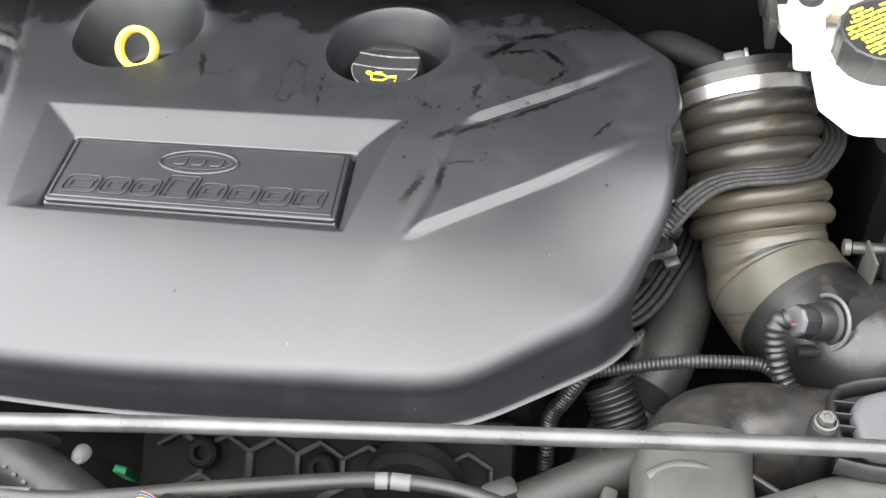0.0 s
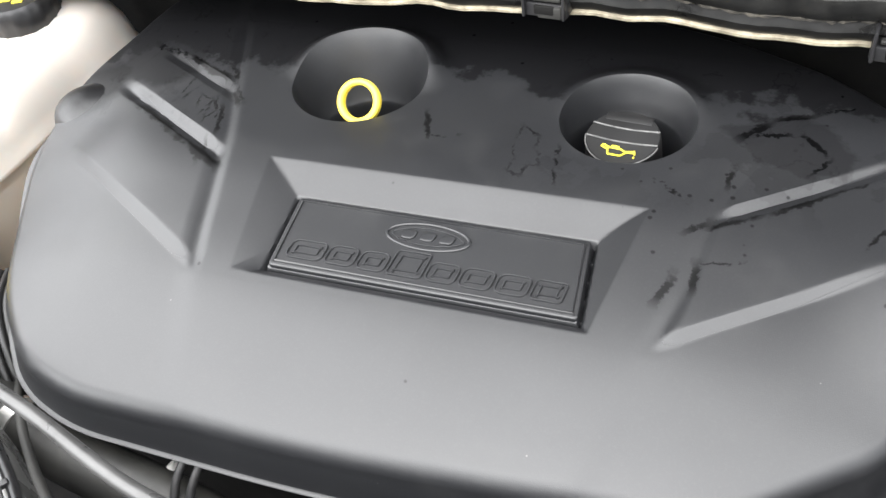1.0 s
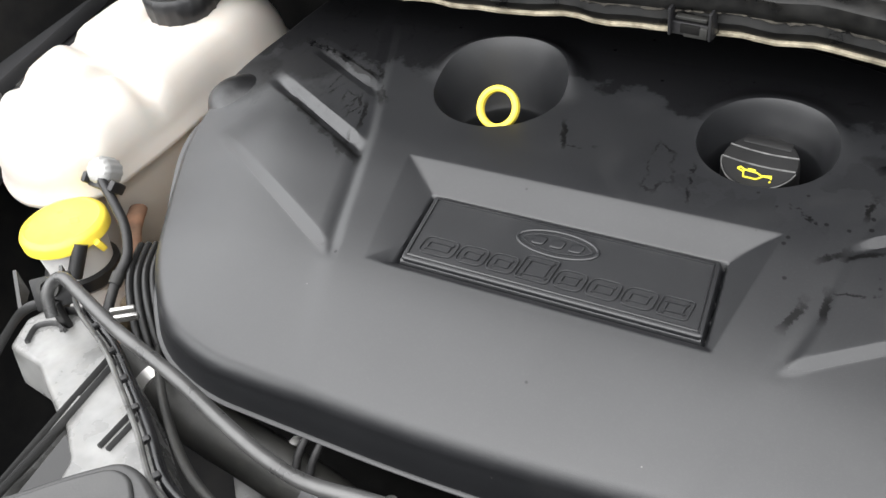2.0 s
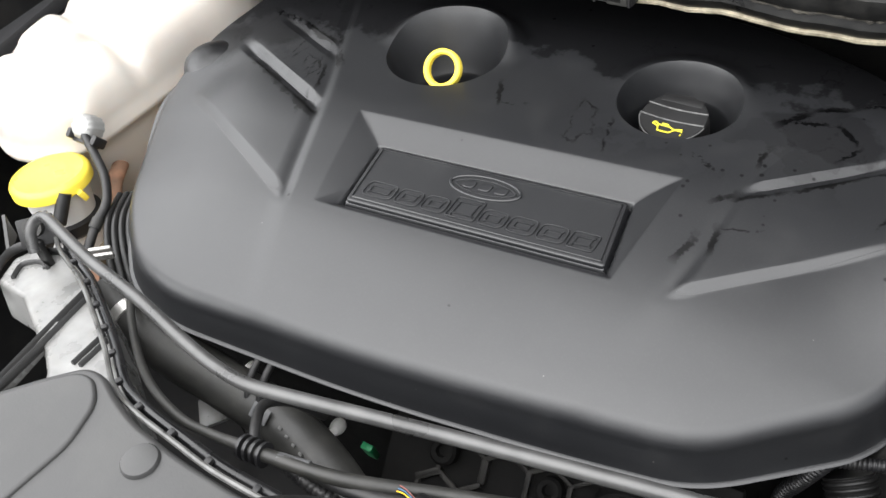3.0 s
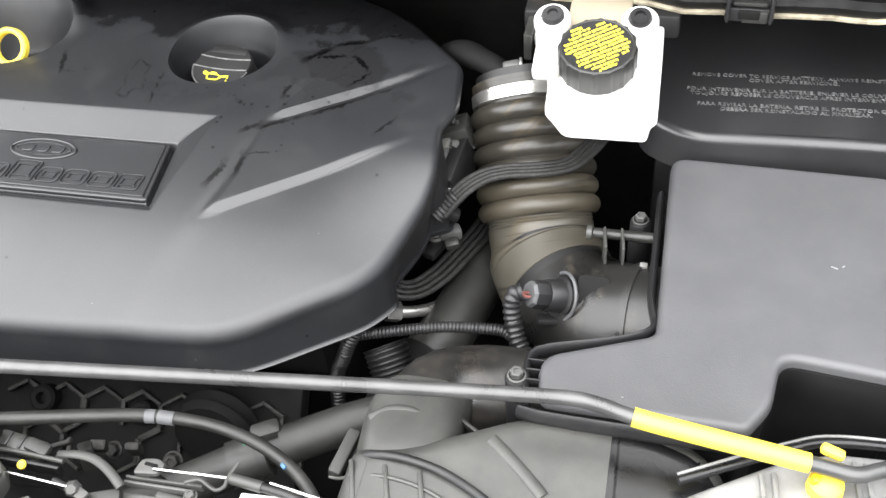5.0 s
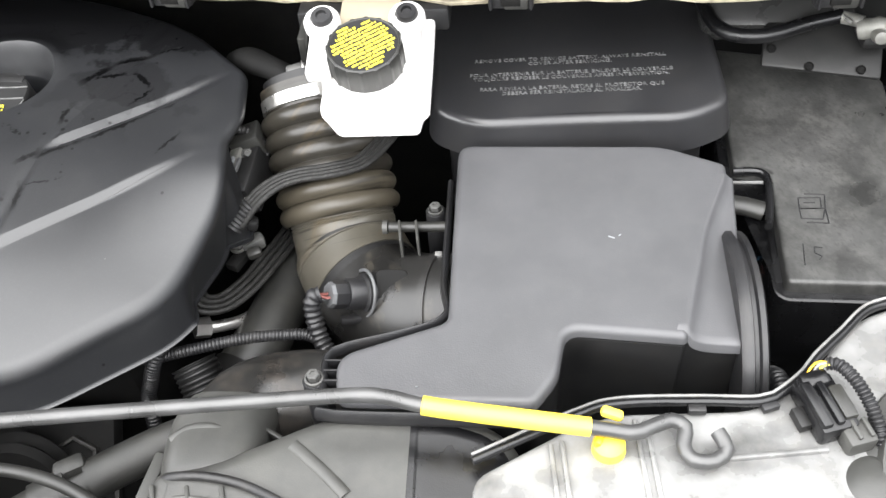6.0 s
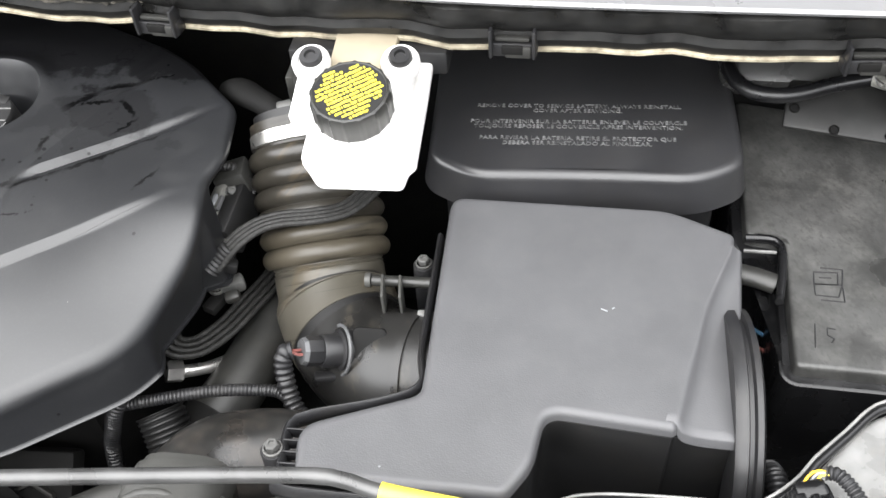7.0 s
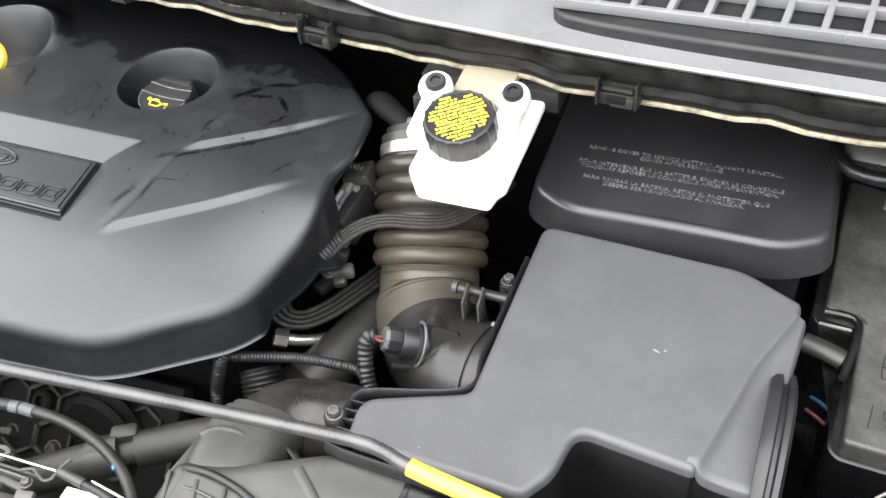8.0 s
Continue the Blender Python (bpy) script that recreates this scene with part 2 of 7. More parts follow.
ELBOW = mat("satin_black_plastic", (0.014, 0.0136, 0.013), 0.30, grain=300, bump=0.08, blotch=16, var=0.35, dust=0.10, dust_colour=(0.03, 0.028, 0.024))
GLOSS = mat("glossy_black_plastic", (0.006, 0.006, 0.0065), 0.26, blotch=30, var=0.2)
# darker black plastic: the shade of recesses and low walls is in its colour
PIT = mat("shaded_black_plastic", (0.006, 0.006, 0.0062), 0.5, blotch=14, var=0.3, dust=0.05)
OLIVE = mat("corroded_alloy", (0.21, 0.208, 0.19), 0.5, 0.3, blotch=50, var=0.4, bump=0.3, grain=400, dust=0.3)
RUBBER = mat("black_rubber", (0.012, 0.012, 0.0125), 0.5, blotch=25, var=0.3, dust=0.12)
HOSE = mat("dusty_hose_rubber", (0.027, 0.0245, 0.020), 0.40, grain=260, bump=0.2, var=0.25, blotch=9, dust=0.28, dust_colour=(0.052, 0.045, 0.033))
HOSE_LOW = mat("tan_dusted_bellows", (0.050, 0.043, 0.031), 0.42, grain=260, bump=0.2, var=0.22, blotch=12, dust=0.4, dust_colour=(0.088, 0.076, 0.053))
CUFF = mat("tan_dusted_rubber", (0.058, 0.053, 0.042), 0.42, grain=260, bump=0.15, var=0.2, blotch=14, dust=0.4, dust_colour=(0.09, 0.083, 0.066))
HOSE_AXIS = (0.0194, -0.0691, -0.0641)
grimed(HOSE, HOSE_AXIS, 110, 14, 0.8, (0.014, 0.012, 0.009), 0.54, 0.66)
grimed(HOSE, HOSE_AXIS, 30, 30, 0.6, (0.11, 0.080, 0.044), 0.55, 0.72)
grimed(HOSE_LOW, HOSE_AXIS, 110, 14, 0.8, (0.014, 0.012, 0.009), 0.55, 0.66)
grimed(CUFF, HOSE_AXIS, 190, 11, 0.9, (0.012, 0.010, 0.008), 0.58, 0.64)
grimed(CUFF, HOSE_AXIS, 24, 40, 0.5, (0.085, 0.064, 0.036), 0.54, 0.70)
grimed(ELBOW, (1.0, -0.3, 0.1), 16, 45, 0.6, (0.045, 0.040, 0.032), 0.58, 0.68)
SEAL = mat("dirty_seal_rubber", (0.0095, 0.0095, 0.0092), 0.42, grain=300, bump=0.2, blotch=45, var=0.6, rvar=0.2, dust=0.3, dust_colour=(0.032, 0.030, 0.026), spec=0.28)
GREYHOSE = mat("grey_rubber", (0.019, 0.019, 0.0175), 0.5, blotch=22, var=0.25, dust=0.25, dust_colour=(0.08, 0.075, 0.065))
DUCT = mat("duct_plastic", (0.022, 0.022, 0.0205), 0.38, blotch=15, var=0.25, dust=0.3, dust_colour=(0.085, 0.082, 0.07))
DUCTG = mat("pale_duct_plastic", (0.044, 0.044, 0.041), 0.45, blotch=18, var=0.25, dust=0.35, dust_colour=(0.09, 0.088, 0.078))
SHIELD = mat("sight_shield_plastic", (0.042, 0.042, 0.042), 0.46, grain=600, var=0.12, blotch=9, dust=0.25, dust_colour=(0.08, 0.078, 0.072))
SILVER = mat("bright_satin_plastic", (0.18, 0.18, 0.176), 0.30, blotch=34, var=0.5, rvar=0.16, bump=0.25, grain=90, dust=0.4, dust_colour=(0.2, 0.19, 0.17))
FLANGE = mat("dull_flange_steel", (0.11, 0.11, 0.107), 0.36, 0.2, blotch=60, var=0.5, dust=0.3)
GRIMY = mat("grimy_duct_plastic", (0.016, 0.0155, 0.0145), 0.38, blotch=26, var=0.5, rvar=0.2, dust=0.6, dust_colour=(0.060, 0.050, 0.042))
STEEL = mat("zinc_steel", (0.55, 0.54, 0.52), 0.32, 0.9, blotch=40, var=0.25, dust=0.2)
ROD = mat("painted_rod", (0.085, 0.085, 0.084), 0.33, 0.45, blotch=40, var=0.3, grain=400, bump=0.06)
CHROME = mat("polished_steel", (0.75, 0.74, 0.72), 0.16, 1.0, blotch=40, var=0.15)
BAND = mat("bright_band_steel", (0.62, 0.61, 0.58), 0.30, 0.9, blotch=40, var=0.12)
WHITE = mat("white_tank_plastic", (0.66, 0.65, 0.63), 0.42, grain=200, bump=0.03, var=0.03, blotch=8)
TANK = mat("translucent_tank_plastic", (0.56, 0.52, 0.47), 0.38, grain=120, bump=0.05, var=0.05, blotch=9)
TANK.node_tree.nodes["Principled BSDF"].inputs["Subsurface Weight"].default_value = 0.35
TANK.node_tree.nodes["Principled BSDF"].inputs["Subsurface Radius"].default_value = (0.03, 0.02, 0.015)
TAN = mat("cream_plastic", (0.30, 0.26, 0.19), 0.5, blotch=20, var=0.15)
YELLOW = mat("yellow_plastic", (0.90, 0.70, 0.075), 0.38, blotch=25, var=0.08)
ORANGE = mat("amber_plastic", (0.85, 0.50, 0.02), 0.35, blotch=25, var=0.08)
INK = mat("yellow_ink", (0.85, 0.74, 0.05), 0.5, bump=0, blotch=60, var=0.1)
DIMTAPE = mat("dull_grey_plastic", (0.085, 0.087, 0.09), 0.5, blotch=40, var=0.3, dust=0.2)
TAPE = mat("faded_label_tape", (0.22, 0.23, 0.24), 0.6, blotch=60, var=0.3, dust=0.3)
GREYINK = mat("worn_grey_print", (0.10, 0.10, 0.098), 0.6, bump=0, blotch=160, var=0.6)
LIGHTGREY = mat("light_grey_bracket", (0.34, 0.34, 0.33), 0.45, blotch=30, var=0.15, dust=0.2)
EDGE = mat("bare_seal_edge", (0.40, 0.355, 0.26), 0.7, grain=400, bump=0.5, blotch=55, var=0.5, dust=0.75, dust_colour=(0.11, 0.085, 0.055))
EDGE_DARK = mat("frayed_seal_fibre", (0.05, 0.045, 0.036), 0.8, grain=500, bump=0.6, blotch=120, var=0.7, dust=0.6, dust_colour=(0.012, 0.011, 0.010))
# near black with weak gloss, mostly for parts deep in the bay
DARK = mat("dull_black_metal", (0.0045, 0.0044, 0.0042), 0.75, 0.0, blotch=30, var=0.45, dust=0.12, dust_colour=(0.03, 0.028, 0.025), spec=0.18)
WORN = mat("worn_casting_edge", (0.026, 0.025, 0.023), 0.6, 0.2, grain=250, bump=0.4, blotch=70, var=0.7, dust=0.4, dust_colour=(0.006, 0.006, 0.006), spec=0.35)
ALU = mat("cast_aluminium", (0.10, 0.10, 0.096), 0.55, 0.35, grain=300, bump=0.3, blotch=30, var=0.3, dust=0.35, dust_colour=(0.10, 0.09, 0.08))
PAINT = mat("grey_body_paint", (0.05, 0.05, 0.052), 0.35, blotch=6, var=0.08, bump=0.02)
PRIMER = mat("grey_primed_steel", (0.040, 0.040, 0.039), 0.26, 0.2, blotch=16, var=0.35, bump=0.05, dust=0.3, dust_colour=(0.06, 0.06, 0.058))
INNER = mat("dull_inner_body_paint", (0.016, 0.016, 0.0156), 0.5, blotch=12, var=0.35, bump=0.05, dust=0.3, dust_colour=(0.035, 0.035, 0.033), spec=0.3)
BODY = mat("dark_body_metal", (0.010, 0.010, 0.0105), 0.5, blotch=10, var=0.25, dust=0.15)
COWL = mat("cowl_plastic", (0.17, 0.17, 0.173), 0.30, spec=0.9, grain=600, blotch=10, var=0.1, dust=0.1)
RUST = mat("rusty_bracket", (0.20, 0.105, 0.065), 0.7, blotch=40, var=0.5, dust=0.5, dust_colour=(0.2, 0.15, 0.10))
GREEN = mat("green_tab", (0.02, 0.32, 0.12), 0.4, blotch=30, var=0.1)
RED = mat("red_wire", (0.20, 0.07, 0.06), 0.4, blotch=30, var=0.1)
BLUE = mat("blue_wire", (0.05, 0.13, 0.22), 0.4, blotch=30, var=0.1)
SAND = mat("sandy_fender_liner", (0.21, 0.158, 0.095), 0.75, blotch=22, var=0.5, grain=200, bump=0.4, dust=0.6, dust_colour=(0.06, 0.048, 0.035))
ASPHALT = mat("asphalt", (0.05, 0.05, 0.05), 0.85, grain=60, bump=0.5, blotch=1.5, var=0.25)


# ---- building helpers ----
def thing(name, at, label, category, group="", kind=""):
    """An Empty at the base of a thing, which parents its parts."""
    ob = new(name)
    ob.empty_display_size = 0.02
    ob.matrix_basis = Matrix.Translation(at)
    return tagged(ob, label, category, group, kind)


def part(name, bm, material, parent=None, label="", sharp=40, smooth=True):
    """Links a bmesh, built in world coordinates, as one mesh object under a thing or a part."""
    bmesh.ops.recalc_face_normals(bm, faces=bm.faces)
    lim = radians(sharp)
    for f in bm.faces:
        f.smooth = smooth
    for e in bm.edges:
        if len(e.link_faces) == 2 and e.calc_face_angle(0) > lim:
            e.smooth = False
    me = bpy.data.meshes.new(name)
    bm.to_mesh(me)
    bm.free()
    me.materials.append(material)
    ob = new(name, me)
    if parent:
        ob.parent = parent
        if parent.type == "EMPTY":
            ob.matrix_parent_inverse = parent.matrix_basis.inverted()
    return tagged(ob, label) if label else ob


def smooth_path(pts, step=0.006, closed=False):
    """A Catmull-Rom curve through the points, evenly sampled."""
    p = [Vector(v) for v in pts]
    n = len(p)
    out = []
    for i in range(n if closed else n - 1):
        if closed:
            a, b, c, d = p[i - 1], p[i], p[(i + 1) % n], p[(i + 2) % n]
        else:
            a, b, c, d = p[max(i - 1, 0)], p[i], p[i + 1], p[min(i + 2, n - 1)]
        k = max(2, int((c - b).length / step))
        for j in range(k):
            t = j / k
            out.append(0.5 * ((2 * b) + (c - a) * t + (2 * a - 5 * b + 4 * c - d) * t * t + (3 * b - a - 3 * c + d) * t ** 3))
    if not closed:
        out.append(p[-1])
    return out


def sweep(path, radius, seg=14, flat=1.0, caps=True, bm=None, up=(0, 0, 1)):
    """A tube along a path. radius: a number or a function of the length run; flat squeezes it upwards."""
    bm = bm or bmesh.new()
    rings, run = [], 0.0
    n = len(path)
    ref = None
    for i, p in enumerate(path):
        if i:
            run += (p - path[i - 1]).length
        t = (path[min(i + 1, n - 1)] - path[max(i - 1, 0)]).normalized()
        if ref is None:
            ref = Vector(up) if abs(t.dot(Vector(up))) < 0.95 else Vector((1, 0, 0))
        side = t.cross(ref).normalized()
        ref = side.cross(t).normalized()
        r = radius(run) if callable(radius) else radius
        rings.append([bm.verts.new(p + side * (r * math.cos(2 * math.pi * k / seg)) + ref * (r * flat * math.sin(2 * math.pi * k / seg))) for k in range(seg)])
    for a, b in zip(rings, rings[1:]):
        for k in range(seg):
            bm.faces.new((a[k], a[(k + 1) % seg], b[(k + 1) % seg], b[k]))
    if caps:
        bm.faces.new(rings[0][::-1])
        bm.faces.new(rings[-1])
    return bm


def tube(pts, r, seg=14, step=0.006, **k):
    return sweep(smooth_path(pts, step), r, seg, **k)


def corrugated(r, pitch, deep):
    return lambda s: r - deep * (0.5 - 0.5 * math.cos(2 * math.pi * s / pitch)) ** 2


def rounded(corners, r=0.01, seg=6):
    """An outline with rounded corners; a corner may bring its own radius as a third number."""
    out, n = [], len(corners)
    for i, c in enumerate(corners):
        p = Vector(c[:2])
        rad = c[2] if len(c) > 2 else r
        a, b = Vector(corners[i - 1][:2]) - p, Vector(corners[(i + 1) % n][:2]) - p
        rad = min(rad, 0.45 * a.length, 0.45 * b.length)
        if rad < 1e-4:
            out.append(p)
            continue
        s, e = p + a.normalized() * rad, p + b.normalized() * rad
        for k in range(seg + 1):
            t = k / seg
            out.append(s * (1 - t) ** 2 + p * 2 * t * (1 - t) + e * t * t)
    return out


def inset(loop, d):
    """The outline moved inwards by d (outwards: minus)."""
    n, out = len(loop), []
    area = sum(loop[i - 1].x * loop[i].y - loop[i].x * loop[i - 1].y for i in range(n))
    sg = 1 if area > 0 else -1
    for i in range(n):
        e1, e2 = (loop[i] - loop[i - 1]), (loop[(i + 1) % n] - loop[i])
        if e1.length < 1e-7:
            e1 = e2
        if e2.length < 1e-7:
            e2 = e1
        n1, n2 = Vector((-e1.y, e1.x)).normalized(), Vector((-e2.y, e2.x)).normalized()
        m = n1 + n2
        if m.length < 1e-6:
            m = n1
        m = m.normalized()
        out.append(loop[i] + m * (sg * d / max(m.dot(n1), 0.5)))
    # where a tight corner would fold over itself, its points meet
    for _ in range(12):
        bad = [i for i in range(n) if (out[(i + 1) % n] - out[i]).dot(loop[(i + 1) % n] - loop[i]) < -1e-10]
        if not bad:
            break
        for i in bad:
            j = (i + 1) % n
            out[i] = out[j] = (out[i] + out[j]) / 2
    return out


def plate(loop, z0, z1, r=0.004, seg=4, draft=0.0, bm=None, bottom=True):
    """A moulded block over an outline, its upper edge rounded; draft widens it downwards."""
    bm = bm or bmesh.new()
    levels = [(-draft, z0), (0.0, z1 - r)]
    for k in range(1, seg + 1):
        a = k / seg * math.pi / 2
        levels.append((r * (1 - math.cos(a)), z1 - r + r * math.sin(a)))
    levels.append((r + 0.0012, z1))
    rings = [[bm.verts.new((p.x, p.y, z)) for p in inset(loop, d)] for d, z in levels]
    n = len(loop)
    for a, b in zip(rings, rings[1:]):
        for k in range(n):
            bm.faces.new((a[k], a[(k + 1) % n], b[(k + 1) % n], b[k]))
    top = [v for k, v in enumerate(rings[-1]) if (v.co - rings[-1][k - 1].co).length > 1e-5]
    bmesh.ops.triangulate(bm, faces=[bm.faces.new(top)], ngon_method="EAR_CLIP")
    if bottom:
        bm.faces.new(rings[0][::-1])
    return bm


def box(cx, cy, cz, sx, sy, sz, r=0.002, m=None, bm=None):
    """A block with bevelled edges, centred, under the pose m if given."""
    bm = bm or bmesh.new()
    old = set(bm.verts)
    bmesh.ops.create_cube(bm, size=1)
    vs = [v for v in bm.verts if v not in old]
    for v in vs:
        v.co = Vector((v.co.x * sx, v.co.y * sy, v.co.z * sz))
    if r:
        es = {e for v in vs for e in v.link_edges}
        bmesh.ops.bevel(bm, geom=list(es), offset=min(r, 0.45 * min(sx, sy, sz)), segments=2, affect="EDGES", profile=0.5)
    vs = [v for v in bm.verts if v not in old]
    mm = Matrix.Translation((cx, cy, cz)) @ (m or Matrix())
    bmesh.ops.transform(bm, matrix=mm, verts=vs)
    return bm


def lathe(profile, m, seg=32, bm=None, wobble=None):
    """A turned shape: (radius, height) pairs about the local z of the pose m; wobble(angle) adds to the radius."""
    bm = bm or bmesh.new()
    rings = []
    for r, z in profile:
        if r < 1e-5:
            rings.append([bm.verts.new(m @ Vector((0, 0, z)))])
        else:
            rings.append([bm.verts.new(m @ Vector(((r + (wobble(2 * math.pi * k / seg, r, z) if wobble else 0)) * math.cos(2 * math.pi * k / seg), (r + (wobble(2 * math.pi * k / seg, r, z) if wobble else 0)) * math.sin(2 * math.pi * k / seg), z))) for k in range(seg)])
    for a, b in zip(rings, rings[1:]):
        for k in range(seg):
            q = [a[k % len(a)], a[(k + 1) % len(a)], b[(k + 1) % len(b)], b[k % len(b)]]
            q = list(dict.fromkeys(q))
            if len(q) > 2:
                bm.faces.new(q)
    return bm


def along(p, q):
    """A pose at p whose z points to q."""
    d = Vector(q) - Vector(p)
    return Matrix.Translation(p) @ d.to_track_quat("Z", "Y").to_matrix().to_4x4()


def slope(bm, x0, y0, ax, ay):
    for v in bm.verts:
        v.co.z += ax * (v.co.x - x0) + ay * (v.co.y - y0)
    return bm


def bolt(at, r=0.007, h=0.006, axis=(0, 0, 1), material=None, label="zinc-plated hex bolt with a flange", name="bolt", parent=None):
    """A hex bolt with its washer face."""
    m = along(at, Vector(at) + Vector(axis))
    b = lathe([(0, 0), (r * 1.25, 0), (r * 1.25, h * 0.25), (r * 1.05, h * 0.3)], m, 20)
    lathe([(r * 0.9, h * 0.28), (r * 0.9, h * 0.9), (r * 0.75, h), (r * 0.45, h), (r * 0.4, h * 0.85), (0, h * 0.85)], m, 6, bm=b)
    if parent:
        return part(name, b, material or STEEL, parent, label, sharp=25)
    return tagged(part(name, b, material or STEEL, None, label, sharp=25), category="bolt")


def smoothstep(a, b, x):
    t = np.clip((x - a) / (b - a), 0, 1)
    return t * t * (3 - 2 * t)


# ---- the setting: ground, body shell, hood ----
g = bmesh.new()
bmesh.ops.create_grid(g, x_segments=8, y_segments=8, size=400)
tagged(part("ground", g, ASPHALT, None, "grey asphalt ground under the car"), category="ground", kind="structure")
b = box(0.05, 0.45, 0.43, 1.6, 1.0, 0.02)
tagged(part("floor", b, BODY, None, "dark undertray closing the engine bay below"), category="undertray", kind="structure")
b = box(0.05, 0.945, 0.75, 1.7, 0.02, 0.62)
tagged(part("wall_rear", b, BODY, None, "dark firewall behind the engine"), category="firewall", kind="structure")
b = box(-0.86, 0.4, 0.72, 0.04, 1.1, 0.58)
tagged(part("wall_left", b, BODY, None, "dark inner fender wall"), category="fender", kind="structure")
b = box(0.93, 0.4, 0.72, 0.04, 1.1, 0.58)
tagged(part("wall_right", b, BODY, None, "dark inner fender wall"), category="fender", kind="structure")
b = box(0.05, 0.14, 0.62, 1.6, 0.03, 0.42)
tagged(part("wall_front", b, BODY, None, "dark radiator pack behind the grille"), category="radiator", kind="structure")
# added panel, out of view, keeping low sky light off the front faces
b = box(0.05, -1.05, 0.70, 3.4, 0.1, 1.4)
tagged(part("sky_block", b, mat("sky_block_grey", (0.10, 0.10, 0.10), 0.8, grain=60, bump=0.3, blotch=2, var=0.2), None, "unseen grey panel added before the car to cut low sky light"), category="wall", kind="structure")
# open hood, hinged at the cowl and rising over the bay
b = bmesh.new()
hood_path = [(1.06, 1.06), (1.01, 1.30), (0.95, 1.52), (0.89, 1.74), (0.82, 1.95)]
rows = []
for k in range(13):
    x = -1.0 + 2.1 * k / 12
    crown = 0.05 * (1 - ((x - 0.05) / 0.9) ** 2)
    rows.append([b.verts.new((x, y, z + crown)) for y, z in hood_path])
for p, q in zip(rows, rows[1:]):
    for k in range(len(hood_path) - 1):
        b.faces.new((p[k], q[k], q[k + 1], p[k + 1]))
bmesh.ops.solidify(b, geom=list(b.faces), thickness=0.02)
tagged(part("hood", b, BODY, None, "raised hood with a dark underside"), category="hood", kind="structure")


# ---- engine cover ----
MID = -0.118  # the cover's line of symmetry
RECESS_OUT = ((-0.251, 0.5905), (0.0245, 0.5905), (0.006, 0.492), (-0.236, 0.492))
RECESS_IN = ((-0.219, 0.5645), (-0.003, 0.5645), (0.002, 0.4965), (-0.216, 0.4965))
WELLS = ((-0.221, 0.692, 0.055, -0.218, 0.6825, 0.043, 0.046, 0.012), (-0.007, 0.678, 0.0485, -0.008, 0.6735, 0.0425, 0.024, 0.005))  # rim centre and radius, throat centre and radius, depth, raised lip


RIBS = {1: (((0.067, 0.5955), (0.198, 0.693)), ((0.047, 0.4935), (0.194, 0.5935)), ((0.077, 0.673), (0.130, 0.731))),
        -1: (((0.0625, 0.595), (0.200, 0.672)), ((0.034, 0.493), (0.214, 0.595)), ((0.090, 0.668), (0.179, 0.716)))}  # each side's three ribs, the left ones mirrored
RIB_FORM = {1: (0.0031, 0.0035, 0.0075), -1: (0.0043, 0.0050, 0.0075)}  # half width of the bright facet, its rise, width of the dark facet


def side_of(px, py, a, b):
    """Signed distance from the line a-b, positive to its left, and the length along it."""
    dx, dy = b[0] - a[0], b[1] - a[1]
    n = math.hypot(dx, dy)
    return (dx * (py - a[1]) - dy * (px - a[0])) / n, (dx * (px - a[0]) + dy * (py - a[1])) / n, n


def poly_inside(px, py, poly):
    """Distance to the nearest side, positive inside a convex outline given clockwise."""
    d = None
    for i in range(len(poly)):
        s = -side_of(px, py, poly[i - 1], poly[i])[0]
        d = s if d is None else np.minimum(d, s)
    return d


CREASE_Y = np.linspace(0.38, 0.80, 85)
CREASE_X = np.convolve(np.pad(np.interp(CREASE_Y, (0.38, 0.463, 0.503, 0.571, 0.614, 0.659, 0.72, 0.80), (0.0, 0.024, 0.038, 0.055, 0.067, 0.087, 0.110, 0.145)), 4, mode="edge"), np.ones(9) / 9, "valid")
BASE_Y = np.linspace(0.36, 0.66, 301)
_slope = 0.147 * (1 - smoothstep(0.555, 0.625, BASE_Y)) + 0.073 * (1 - smoothstep(0.455, 0.535, BASE_Y)) + 1.6 * np.clip(0.495 - BASE_Y, 0, 1)
BASE_Z = 0.966 - (np.cumsum(_slope[::-1])[::-1] - _slope / 2) * (BASE_Y[1] - BASE_Y[0])


